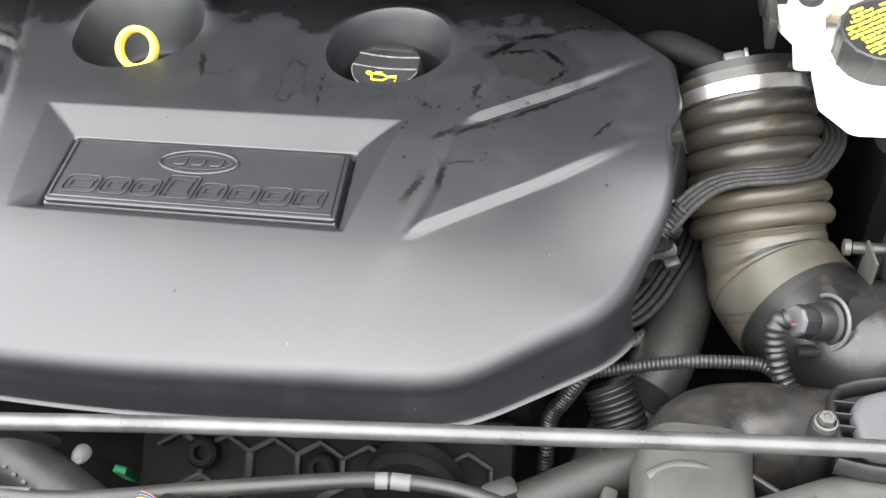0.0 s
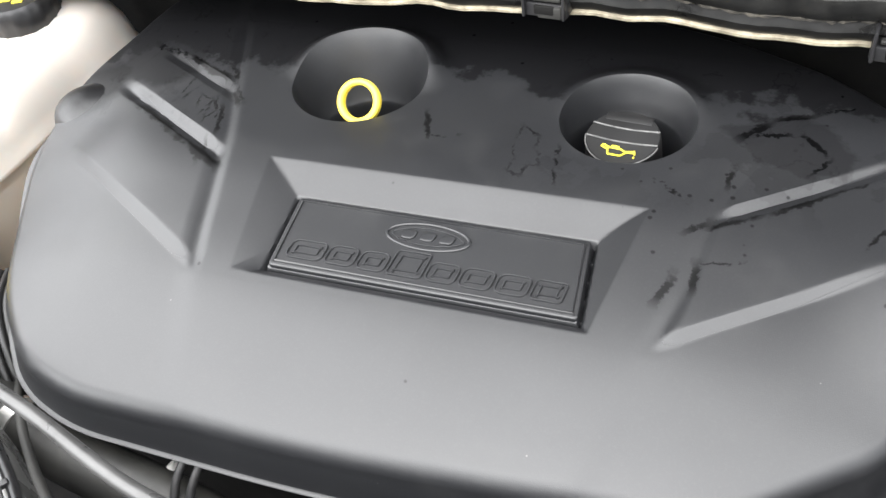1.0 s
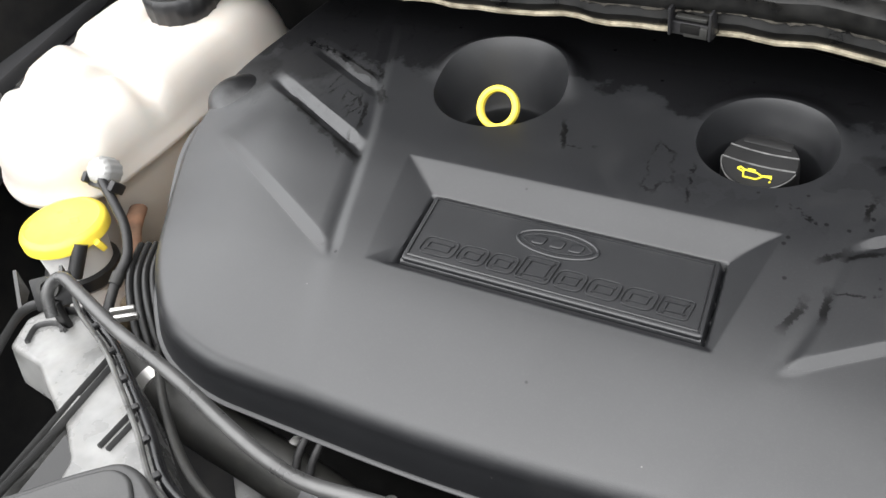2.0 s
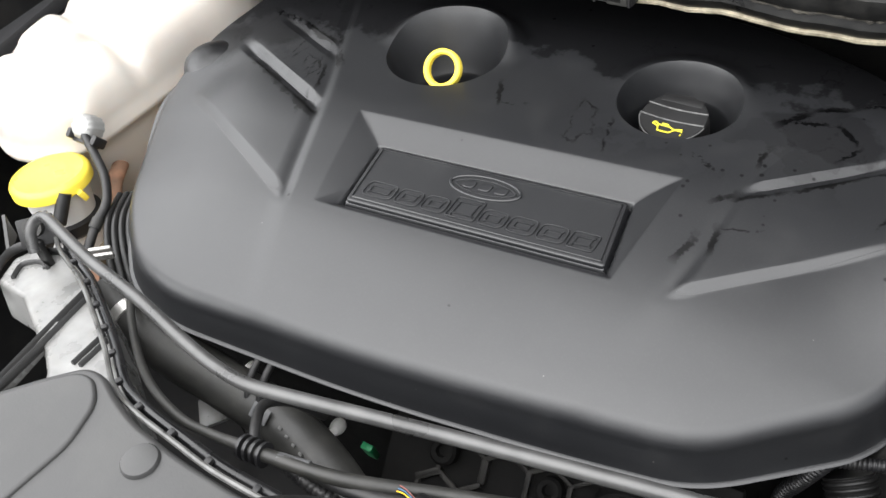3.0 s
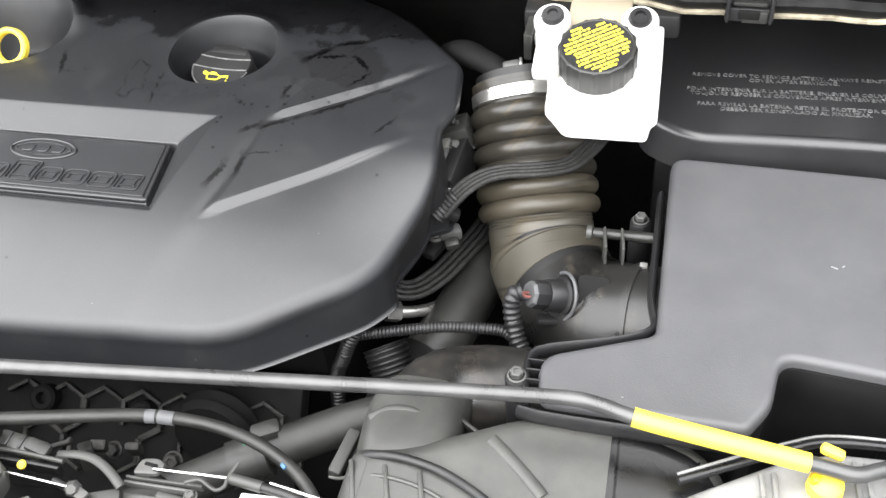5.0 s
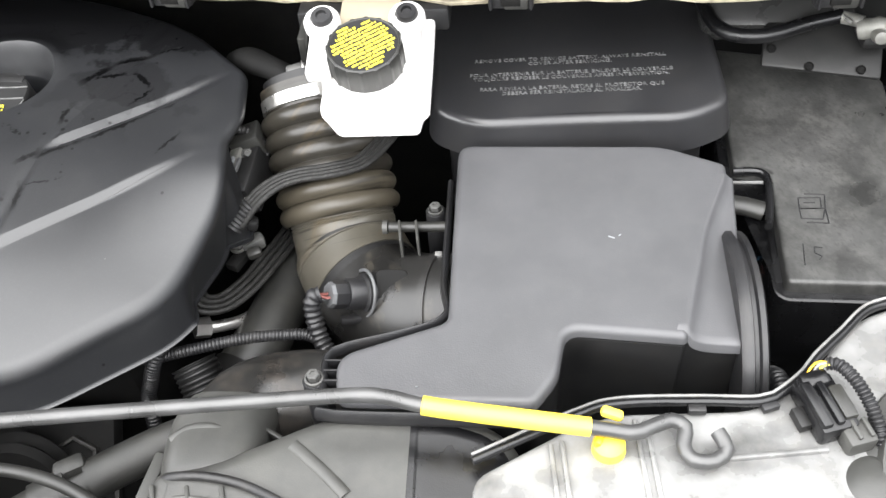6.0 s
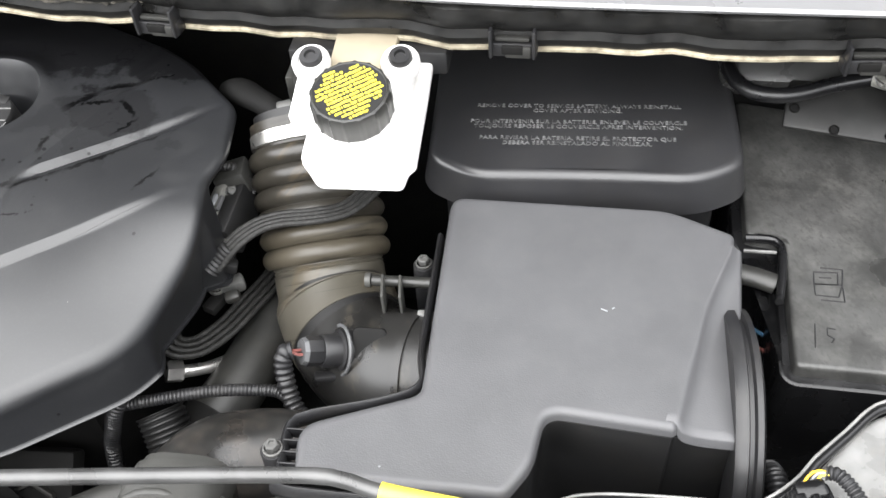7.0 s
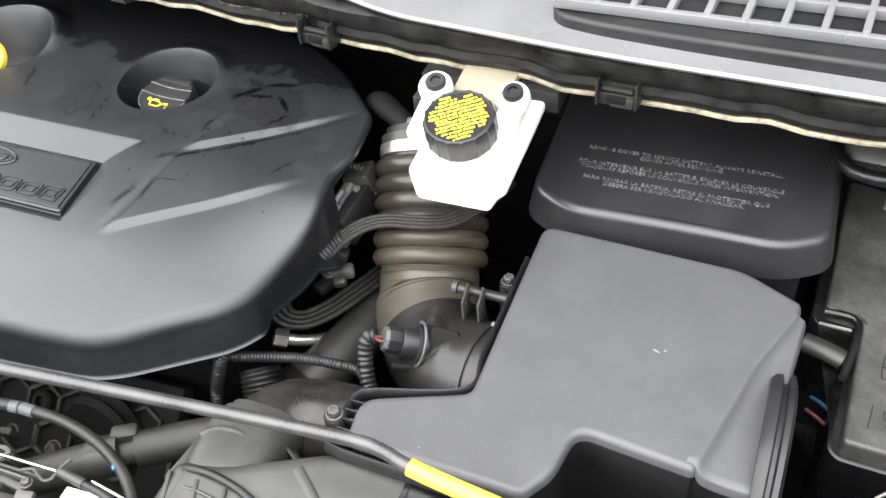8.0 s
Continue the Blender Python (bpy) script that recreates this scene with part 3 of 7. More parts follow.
def cover_height(px, py):
    z = np.interp(py, BASE_Y, BASE_Z)
    z = z - 0.06 * np.clip(py - 0.76, 0, 1)
    # side panels curve away outside two creases; a shallow groove runs along each crease
    for sgn in (1, -1):
        mx = MID + sgn * (px - MID)
        here = px * sgn > MID * sgn
        shift = 0.007 * (1 - smoothstep(0.52, 0.60, py)) if sgn > 0 else -0.008
        u = 0.93 * (mx - shift - np.interp(py, CREASE_Y, CREASE_X))
        us = 0.5 * (u + np.sqrt(u * u + 0.00012))
        low = (0.06 * us + 0.85 * us * us) * (0.5 + 0.5 * smoothstep(0.38, 0.56, py)) * (1 - 0.32 * smoothstep(0.58, 0.72, py))
        if sgn > 0:
            low = low * (1 - 0.76 * smoothstep(0.475, 0.58, py) * smoothstep(0.03, 0.125, u))
        groove = 0.0024 * np.clip((u + 0.004) / 0.008, 0, 1) - 0.0024 * np.clip((u - 0.0045) / 0.010, 0, 1)
        low = low + (0.95 if sgn < 0 else 0.3) * groove * smoothstep(0.482, 0.500, py) * (1 - smoothstep(0.73, 0.765, py))
        low = low + 0.0016 * smoothstep(-0.004, 0.018, u) * (1 - smoothstep(0.02, 0.09, u))
        z = z - np.where(here, low, 0)
        # louvres: a bright front-facing facet, then a facet back up to the next panel
        for kind_, (a, c) in enumerate(RIBS[sgn], 1):
            v, s, n = side_of(mx, py, a, c)
            along_it = smoothstep(0.002, 0.010, u) * (1 - smoothstep((0.60 if sgn > 0 else 0.78) * n, 1.02 * n, s))
            hw, rise, dark_w = RIB_FORM[sgn]
            if kind_ == 2:
                shape = (0.95 if sgn > 0 else 0.62) * rise * (1 - np.clip((v - hw) / 0.09, 0, 1)) * np.clip((v + hw) / (2 * hw), 0, 1)
            else:
                k_ = 1.0 if kind_ == 1 else 0.55
                shape = k_ * rise * (np.clip((-hw - v) / dark_w, 0, 1) - np.clip((hw - v) / (2 * hw), 0, 1))
            z = z + np.where(here, along_it * shape, 0)
    # badge recess: sloping walls down to a floor
    o, i = poly_inside(px, py, RECESS_OUT), poly_inside(px, py, RECESS_IN)
    floor = 0.9485 + (py - 0.4965) * 0.085
    t = np.clip(o / np.maximum(o - i, 1e-6), 0, 1)
    wall = z * (1 - t) + floor * t
    z = np.where(o > 0, np.where(i > 0, floor - 0.006 * smoothstep(0, 0.002, i) * (1 - smoothstep(0.002, 0.004, i)), wall), z)
    # the two wells
    for cx, cy, rr, tx, ty, tr, deep, lip in WELLS:
        d1 = np.hypot(px - cx, py - cy)
        d2 = np.hypot(px - tx, py - ty)
        k = np.clip((rr - d1) / np.maximum((rr - d1) + (d2 - tr), 1e-6), 0, 1)
        k = np.where(d2 < tr, 1.0, np.where(d1 > rr, 0.0, k))
        k = k * k * (3 - 2 * k) * 0.35 + k * 0.65
        rim = lip * np.exp(-(np.clip(d1 - rr, 0, None) / 0.013) ** 2) * smoothstep(cy - 0.015, cy + 0.04, py)
        z = z + rim - (deep + rim) * k - 0.07 * smoothstep(0, 0.005, tr - d2)
    return z


corners = [(-0.320, 0.391, 0.03), (-0.14, 0.388, 0.08), (0.0, 0.396, 0.06), (0.094, 0.405, 0.028), (0.183, 0.469, 0.026), (0.2115, 0.552, 0.04), (0.2050, 0.603, 0.012), (0.2090, 0.616, 0.005),
           (0.2125, 0.630, 0.008), (0.2055, 0.684, 0.012), (0.151, 0.742, 0.02), (0.045, 0.800, 0.04), (-0.05, 0.825, 0.05),
           (-0.35, 0.84, 0.05), (-0.455, 0.825, 0.04), (-0.467, 0.745, 0.04), (-0.493, 0.668, 0.03), (-0.492, 0.60, 0.04), (-0.466, 0.54, 0.05), (-0.42, 0.455, 0.05), (-0.372, 0.408, 0.04)]
loop = rounded(corners, seg=10)
pts = np.array([(p.x, p.y) for p in loop] + [(loop[0].x, loop[0].y)])
run = np.concatenate([[0], np.cumsum(np.hypot(*np.diff(pts, axis=0).T))])
run, keep = np.unique(run, return_index=True)
pts = pts[keep]
at_ = np.arange(0, run[-1] - 0.001, 0.0026)
edge = np.stack([np.interp(at_, run, pts[:, 0]), np.interp(at_, run, pts[:, 1])], 1)
spine = np.stack([np.clip(edge[:, 0], -0.33, 0.06), np.full(len(edge), 0.61)], 1)
S = 1 - (1 - np.linspace(0.0, 1, 180)) ** 1.25
grid = spine[None] + S[:, None, None] * (edge - spine)[None]
gx, gy = grid[..., 0], grid[..., 1]
best = np.full(gx.shape, 9.0)
for i in range(len(edge)):
    a, c = edge[i - 1], edge[i]
    d = c - a
    t = np.clip(((gx - a[0]) * d[0] + (gy - a[1]) * d[1]) / (d @ d), 0, 1)
    best = np.minimum(best, np.hypot(gx - a[0] - t * d[0], gy - a[1] - t * d[1]))
gz = cover_height(gx, gy)
R = 0.0105 - 0.0045 * smoothstep(0.46, 0.60, gy)
q = np.clip(1 - best / R, 0, 1)
gz = gz - R * (1 - np.sqrt(np.clip(1 - q * q, 0, 1))) - 0.0015 * np.clip(1 - best / 0.03, 0, 1) ** 2 * smoothstep(0.58, 0.48, gy)
nr, nc = gx.shape
verts = np.stack([gx, gy, gz], -1).reshape(-1, 3).tolist()
faces = [(i * nc + k, i * nc + (k + 1) % nc, (i + 1) * nc + (k + 1) % nc, (i + 1) * nc + k) for i in range(nr - 1) for k in range(nc)]
# skirt down to a thin flange
nrm = np.roll(edge, -1, 0) - np.roll(edge, 1, 0)
nrm = np.stack([nrm[:, 1], -nrm[:, 0]], 1)
nrm /= np.linalg.norm(nrm, axis=1)[:, None]
top = gz[-1]
foot = 0.889 + (0.032 * smoothstep(0.593, 0.615, edge[:, 1]) - 0.008 * smoothstep(0.48, 0.50, edge[:, 1])) * (edge[:, 0] > MID) + 0.03 * smoothstep(0.46, 0.62, edge[:, 1]) * (edge[:, 0] < MID) - 0.004 * smoothstep(0.42, 0.38, edge[:, 1])
for k, (out, drop) in enumerate(((0.0008, 0.12), (0.0028, 0.5), (0.0055, 1.0), (0.0082, 1.0), (0.0088, 1.03), (0.0082, 1.06), (0.005, 1.06))):
    z = top + (foot - top) * drop
    # on the right the skirt is cut back behind a small tab, and drawn in beyond it
    cut_ = np.interp(edge[:, 1], (0.46, 0.483, 0.500, 0.564, 0.573, 0.598, 0.607, 0.70), (0.0055, 0.0045, -0.013, -0.015, 0.002, 0.002, -0.030, -0.034))
    out = np.where(edge[:, 0] > MID + 0.2, cut_ * drop + max(out - 0.0055, -0.002 if out > 0.004 and k > 2 else 0), out)
    base = len(verts)
    verts += np.stack([edge[:, 0] + nrm[:, 0] * out, edge[:, 1] + nrm[:, 1] * out, z], -1).tolist()
    faces += [(base - nc + i, base - nc + (i + 1) % nc, base + (i + 1) % nc, base + i) for i in range(nc)]
vx = np.array(verts)


def in_patch(p, m):
    """Inside the badge field or one of the wells, by a margin m."""
    k = (p[:, 0] > -0.258 + m) & (p[:, 0] < 0.030 - m) & (p[:, 1] > 0.486 + m) & (p[:, 1] < 0.605 - m)
    for cx, cy, rr, *_ in WELLS:
        k |= np.hypot(p[:, 0] - cx, p[:, 1] - cy) < rr + 0.016 - m
    return k


fa = np.array(faces)
gone = in_patch(vx, 0.0015)[fa].all(1) & (fa.max(1) < nr * nc)
faces = fa[~gone].tolist()


def add_patch(X, Y, wrap):
    """A finer sheet of the same surface, a hair above the coarse one's cut edge."""
    base = len(verts)
    Z = cover_height(X, Y) + 0.00012
    verts.extend(np.stack([X, Y, Z], -1).reshape(-1, 3).tolist())
    h, w = X.shape
    for i in range(h - 1):
        for k in range(w if wrap else w - 1):
            faces.append((base + i * w + k, base + i * w + (k + 1) % w, base + (i + 1) * w + (k + 1) % w, base + (i + 1) * w + k))


add_patch(*np.meshgrid(np.linspace(-0.258, 0.030, 260), np.linspace(0.486, 0.605, 112)), False)
for cx, cy, rr, tx, ty, tr, *_ in WELLS:
    ang = np.linspace(0, 2 * math.pi, 120, endpoint=False)
    t = np.concatenate([np.linspace(0.02, 0.9, 12), np.linspace(0.92, 1.0, 6), np.linspace(1.03, 2.0, 34), np.linspace(2.03, 2.4, 14), np.linspace(2.45, 3.0, 8)])[:, None]
    inner_x, inner_y = tx + tr * np.cos(ang), ty + tr * np.sin(ang)
    rim_x, rim_y = cx + rr * np.cos(ang), cy + rr * np.sin(ang)
    out_x, out_y = cx + (rr + 0.016) * np.cos(ang), cy + (rr + 0.016) * np.sin(ang)
    px_ = np.where(t < 1, tx + (inner_x - tx) * t, np.where(t < 2, inner_x + (rim_x - inner_x) * (t - 1), rim_x + (out_x - rim_x) * (t - 2)))
    py_ = np.where(t < 1, ty + (inner_y - ty) * t, np.where(t < 2, inner_y + (rim_y - inner_y) * (t - 1), rim_y + (out_y - rim_y) * (t - 2)))
    add_patch(px_, py_, True)
me = bpy.data.meshes.new("shell")
me.from_pydata(verts, [], faces)
me.update()
b = bmesh.new()
b.from_mesh(me)
bpy.data.meshes.remove(me)
bmesh.ops.remove_doubles(b, verts=b.verts, dist=1e-6)
cover = thing("engine_cover", (MID, 0.6, 0.889), "large moulded black plastic engine cover with dust and water marks", "engine cover")
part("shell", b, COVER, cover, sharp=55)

# crisp louvre facets along the ribs
for sgn in (1, -1):
    for kind_, (a, c) in enumerate(RIBS[sgn], 1):
        half, taper = RIB_FORM[sgn][0] * 1.04, 0.45 if sgn < 0 and kind_ == 2 else 0.9
        d = Vector((c[0] - a[0], c[1] - a[1]))
        nv = Vector((-d.y, d.x)).normalized()
        rows = []
        for k in range(41):
            t = 0.02 + 0.80 * k / 40
            w = half * min(1, 0.35 + k / 4) * (1 - smoothstep(0.45, 1.0, k / 40) * taper)
            row = []
            for side_ in (1, -1):
                p = Vector(a) + d * t + nv * (w * side_)
                x = p.x if sgn > 0 else 2 * MID - p.x
                row.append((x, p.y, float(cover_height(np.array([x]), np.array([p.y]))[0]) + 0.00018))
            rows.append(row)
        bm = bmesh.new()
        vs = [[bm.verts.new(v) for v in row] + [bm.verts.new((v[0], v[1], v[2] - 0.003)) for v in row] for row in rows]
        for p, q_ in zip(vs, vs[1:]):
            for i, k in ((0, 1), (1, 3), (3, 2), (2, 0)):
                bm.faces.new((p[i], p[k], q_[k], q_[i]))
        bm.faces.new((vs[0][0], vs[0][2], vs[0][3], vs[0][1]))
        bm.faces.new((vs[-1][0], vs[-1][1], vs[-1][3], vs[-1][2]))
        part("louvre_facet", bm, COVER, cover, sharp=25)

# badge plate: raised frame line, oval and eight worn letter blocks
badge_loop = rounded([(-0.2145, 0.5615), (-0.0065, 0.5615), (-0.0015, 0.5005), (-0.2115, 0.5005)], 0.003)


def badge_z(x, y):
    return 0.9515 + (y - 0.4965) * 0.085


def on_badge(bm, lift=0.0):
    for v in bm.verts:
        v.co.z += badge_z(v.co.x, v.co.y) + lift
    return bm


badge = part("badge_plate", on_badge(plate(badge_loop, -0.007, 0.0, 0.0012, 3)), COVER, cover, "recessed dark plate with raised plain shapes")


def ring_block(outer, inner, h, r=0.0006):
    """A raised outline between two loops of equal count."""
    bm = bmesh.new()
    n = len(outer)
    lv = [(outer, 0), (outer, h * 0.6), (inset(outer, r), h), (inset(inner, -r), h), (inner, h * 0.6), (inner, 0)]
    rings = [[bm.verts.new((p.x, p.y, z)) for p in lp] for lp, z in lv]
    for a, c in zip(rings, rings[1:]):
        for k in range(n):
            bm.faces.new((a[k], a[(k + 1) % n], c[(k + 1) % n], c[k]))
    return bm


fo = inset(badge_loop, 0.0030)
part("badge_frame", on_badge(ring_block(fo, inset(badge_loop, 0.0046), 0.0012)), COVER, badge)
ell = [Vector((-0.112 + 0.0300 * math.cos(a), 0.5435 + 0.0118 * math.sin(a))) for a in np.linspace(0, 2 * math.pi, 48, endpoint=False)]
part("badge_oval", on_badge(ring_block(ell, inset(ell, 0.0022), 0.0016)), COVER, badge)
inner = inset(ell, 0.0042)
part("badge_oval", on_badge(ring_block(inner, inset(inner, 0.0012), 0.001, 0.0003)), COVER, badge)
for k in range(3):
    lp = rounded([(-0.131 + k * 0.0135, 0.5395), (-0.1215 + k * 0.0135, 0.5395), (-0.1195 + k * 0.0135, 0.5475), (-0.129 + k * 0.0135, 0.5475)], 0.003)
    part("badge_mark", on_badge(plate(lp, 0, 0.0012, 0.0006, 2, bottom=False)), COVER, badge)
x0 = -0.2035
for wide, tall, narrow in ((0.0285, 0.0165, 0), (0.0230, 0.0165, 0), (0.0220, 0.0165, 0), (0.0260, 0.0215, 1), (0.0225, 0.0165, 0), (0.0235, 0.0165, 0), (0.0235, 0.0165, 0), (0.0225, 0.0165, 1)):
    lean = 0.12 * tall
    lp = rounded([(x0, 0.5085), (x0 + wide - 0.0015, 0.5085), (x0 + wide - 0.0015 + lean, 0.5085 + tall), (x0 + lean, 0.5085 + tall)], 0.0062 if not narrow else 0.0035)
    part("badge_block", on_badge(ring_block(lp, inset(lp, 0.0012), 0.0013, 0.0004)), COVER, badge)
    ip = inset(lp, 0.0046)
    part("badge_block", on_badge(ring_block(ip, inset(ip, 0.0011), 0.0012, 0.0003)), COVER, badge)
    x0 += wide
# round boss at the cover's rear corner
b = sweep([Vector((-0.430 - 0.0034 * k, 0.674 - 0.0016 * k, 0.921 + 0.0003 * k)) for k in range(21)], lambda k: 0.032 * math.sqrt(max(1 - max(k - 0.040, 0) ** 2 / 0.0390 ** 2, 0.02)), 36, flat=0.80)
part("boss", b, COVER, cover, "rounded cable boss with a darker top")

# ---- dipstick and oil cap ----
dip = thing("dipstick", (-0.213, 0.692, 0.90), "yellow ring-handled oil dipstick in the cover's well", "dipstick")
m = Matrix.Translation((-0.2085, 0.6605, 0.9685)) @ pose(0, 0, 0, 50, 0, 6)
outer = [Vector((0.0170 * math.cos(a), 0.0174 * math.sin(a))) for a in np.linspace(0, 2 * math.pi, 40, endpoint=False)]
b = bmesh.new()
prof = [(0.0, -0.003), (0.0, 0.003), (0.0012, 0.0042), (0.0034, 0.0042), (0.0048, 0.003), (0.0048, -0.003), (0.0034, -0.0042), (0.0012, -0.0042)]
rings = [[b.verts.new(m @ Vector((p.x, p.y, z))) for p in inset(outer, d)] for d, z in prof]
for k in range(len(prof)):
    a, c = rings[k], rings[(k + 1) % len(prof)]
    for i in range(40):
        b.faces.new((a[i], a[(i + 1) % 40], c[(i + 1) % 40], c[i]))
part("ring", b, YELLOW, dip)
part("stem", tube([(-0.2085, 0.653, 0.953), (-0.2105, 0.662, 0.925), (-0.214, 0.672, 0.82)], 0.0048, 10), YELLOW, dip)
part("guide_tube", tube([(-0.216, 0.684, 0.895), (-0.216, 0.684, 0.82)], 0.009, 14), DARK, dip)

cap = thing("oil_filler_cap", (-0.010, 0.682, 0.88), "black plastic oil filler cap with a yellow oil-can symbol", "oil cap")
cm = Matrix.Translation((-0.009, 0.671, 0.9555)) @ pose(0, 0, 0, 8, 0, -5)
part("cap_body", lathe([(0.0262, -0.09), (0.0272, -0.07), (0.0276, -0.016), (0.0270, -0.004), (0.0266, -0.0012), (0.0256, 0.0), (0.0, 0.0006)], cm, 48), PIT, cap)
part("rim_line", sweep([cm @ Vector((0.0267 * math.cos(a), 0.0267 * math.sin(a), -0.0006)) for a in np.linspace(math.radians(185), math.radians(350), 25)], 0.0005, 8), GREYINK, cap, "pale line along the cap's front edge")
for yy in (0.0095, -0.0035):
    w = math.sqrt(0.0262 ** 2 - yy ** 2)
    pts = [cm @ Vector((x, yy - 0.0022 * math.cos(x / w * 1.5), 0.0006)) for x in np.linspace(-w, w, 11)]
    part("raised_line", sweep(pts, 0.0007, 8), GREYINK, cap, "pale raised line")
b = bmesh.new()
box(0, 0.0185, 0.0, 0.034, 0.008, 0.0012, 0.0005, bm=b)
bmesh.ops.transform(b, matrix=cm, verts=b.verts)
part("grip", b, PIT, cap)
b = bmesh.new()
for pts in (((-0.0075, -0.0125), (-0.0120, -0.0105), (-0.0105, -0.0085), (-0.0068, -0.0105)), ((-0.0075, -0.0105), (-0.0058, -0.0170), (0.0032, -0.0170), (0.0070, -0.0130), (0.0125, -0.0125), (0.0128, -0.0140)), ((-0.0075, -0.0105), (0.0020, -0.0108), (0.0058, -0.0128), (0.0125, -0.0110)),
            ((-0.0022, -0.0106), (-0.0022, -0.0092)), ((-0.0048, -0.0090), (0.0006, -0.0090)), ((0.0128, -0.0160), (0.0128, -0.0172))):
    for p, qq in zip(pts, pts[1:]):
        a, c = Vector((p[0], p[1] - 0.0018, 0.0008)), Vector((qq[0], qq[1] - 0.0018, 0.0008))
        sweep([cm @ a, cm @ c], 0.00062, 6, bm=b)
part("oil_can_symbol", b, INK, cap, "yellow oil-can symbol")

# ---- air cleaner ----
air = thing("air_cleaner_box", (0.45, 0.5, 0.76), "dark grey moulded plastic air cleaner housing", "air filter box")
main_loop = rounded([(0.380, 0.628, 0.012), (0.538, 0.623, 0.012), (0.583, 0.602, 0.010), (0.582, 0.592, 0.003), (0.5605, 0.537, 0.05), (0.5365, 0.4415, 0.004), (0.458, 0.449, 0.012), (0.452, 0.412, 0.008), (0.438, 0.391, 0.006), (0.312, 0.393, 0.008), (0.307, 0.428, 0.014), (0.380, 0.456, 0.007)])
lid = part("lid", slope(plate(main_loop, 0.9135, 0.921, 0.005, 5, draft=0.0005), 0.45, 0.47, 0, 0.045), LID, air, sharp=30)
# beyond the diagonal crease a scooped facet falls to the duct side
b = bmesh.new()
rows = []
for k in range(25):
    t = k / 24
    row = []
    for i in range(21):
        u = i / 20
        front = 0.4478 - 0.0038 * float(smoothstep(0.10, 0.24, u))
        y = front + (0.590 - front) * t
        x0, x1 = float(np.interp(y, (0.4415, 0.537, 0.590), (0.5285, 0.5525, 0.5740))), 0.5755 + 0.0105 * t
        x = x0 + (x1 - x0) * u - 0.004 * max(0, (u - 0.9) / 0.1) ** 2 * max(0, 1 - t * 20)
        w = x - x0
        z = 0.9212 + 0.045 * (y - 0.47) - 0.0085 * (1 - math.exp(-max(w - 0.0070, 0) / 0.0060)) - 0.06 * max(w - 0.0070, 0)
        row.append(b.verts.new((x, y, z)))
    rows.append(row)
for p, q_ in zip(rows, rows[1:]):
    for i in range(20):
        b.faces.new((p[i], p[i + 1], q_[i + 1], q_[i]))
rim_ = rows[0] + [r[20] for r in rows[1:]]
for drop, push in ((0.0015, 0.0010), (0.006, 0.0014)):
    low_ = [b.verts.new((v.co.x + (push if n_ >= 19 else 0), v.co.y - (push if n_ <= 20 else 0), v.co.z - drop)) for n_, v in enumerate(rim_)]
    for i in range(len(rim_) - 1):
        b.faces.new((rim_[i], low_[i], low_[i + 1], rim_[i + 1]))
    rim_ = low_
part("lid_facet", b, LID, air, sharp=60)
for dx, dy, ln, rz in ((0.0, 0.0, 0.009, -25), (0.006, 0.002, 0.004, 40), (-0.13, -0.125, 0.003, 20)):
    part("scuff", box(0.493 + dx, 0.528 + dy, 0.9240 - (0.0055 if dy < -0.1 else 0), ln * 0.55, 0.0010, 0.0008, 0.0003, pose(0, 0, 0, 0, 0, rz)), TAPE, lid, "pale scuff mark")
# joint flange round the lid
# box walls under the lid; the notch's shade is in their darker plastic
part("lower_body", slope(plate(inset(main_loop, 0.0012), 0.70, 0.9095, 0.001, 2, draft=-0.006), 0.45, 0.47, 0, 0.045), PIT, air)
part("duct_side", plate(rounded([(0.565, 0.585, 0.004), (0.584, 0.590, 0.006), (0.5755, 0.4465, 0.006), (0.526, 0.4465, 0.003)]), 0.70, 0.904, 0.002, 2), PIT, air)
# raised rim on the inner side with small cross ribs
rim_path = [Vector((x, y, 0.909)) for x, y in ((0.440, 0.384), (0.312, 0.3865), (0.303, 0.394), (0.2995, 0.425), (0.3025, 0.434), (0.312, 0.440), (0.374, 0.4625), (0.3745, 0.50), (0.3745, 0.60))]
part("rim", sweep(smooth_path(rim_path, 0.004), 0.0028, 8, flat=2.6), BLACK, air)
for k in range(4):
    part("rim_rib", box(0.306, 0.402 + k * 0.008, 0.911, 0.012, 0.0014, 0.010, 0.0005), BLACK, air)
# wall behind the notch and the round duct flange
ring = along((0.5715, 0.492, 0.842), (0.70, 0.492, 0.842))
part("duct_flange", lathe([(0.05, 0.0), (0.086, 0.0), (0.0885, 0.003), (0.0885, 0.0075), (0.084, 0.0090), (0.084, 0.0115), (0.0865, 0.0130), (0.0865, 0.0165), (0.080, 0.019), (0.05, 0.019)], ring, 64), BLACK, air)
for x, y in ((0.295, 0.411), (0.361, 0.592)):
    z = 0.914 if x < 0.3 else 0.889
    post = part("screw_post", lathe([(0.0095, -0.09), (0.0080, 0), (0.0072, 0.001), (0, 0.001)], Matrix.Translation((x, y, z)), 20), BLACK, air)
    bolt((x, y, z + 0.001), 0.0050, 0.0065, material=ALU, label="dull zinc hex bolt with a flange", parent=post)
for k in range(2):
    part("clip_fin", box(0.337 + k * 0.013, 0.555, 0.886, 0.002, 0.022, 0.04, 0.0006, pose(0, 0, 0, 0, 0, 8)), DUCTG, air)
part("clip_bar", tube([(0.327, 0.567, 0.897), (0.374, 0.567, 0.897)], 0.0042, 12), DUCT, air)
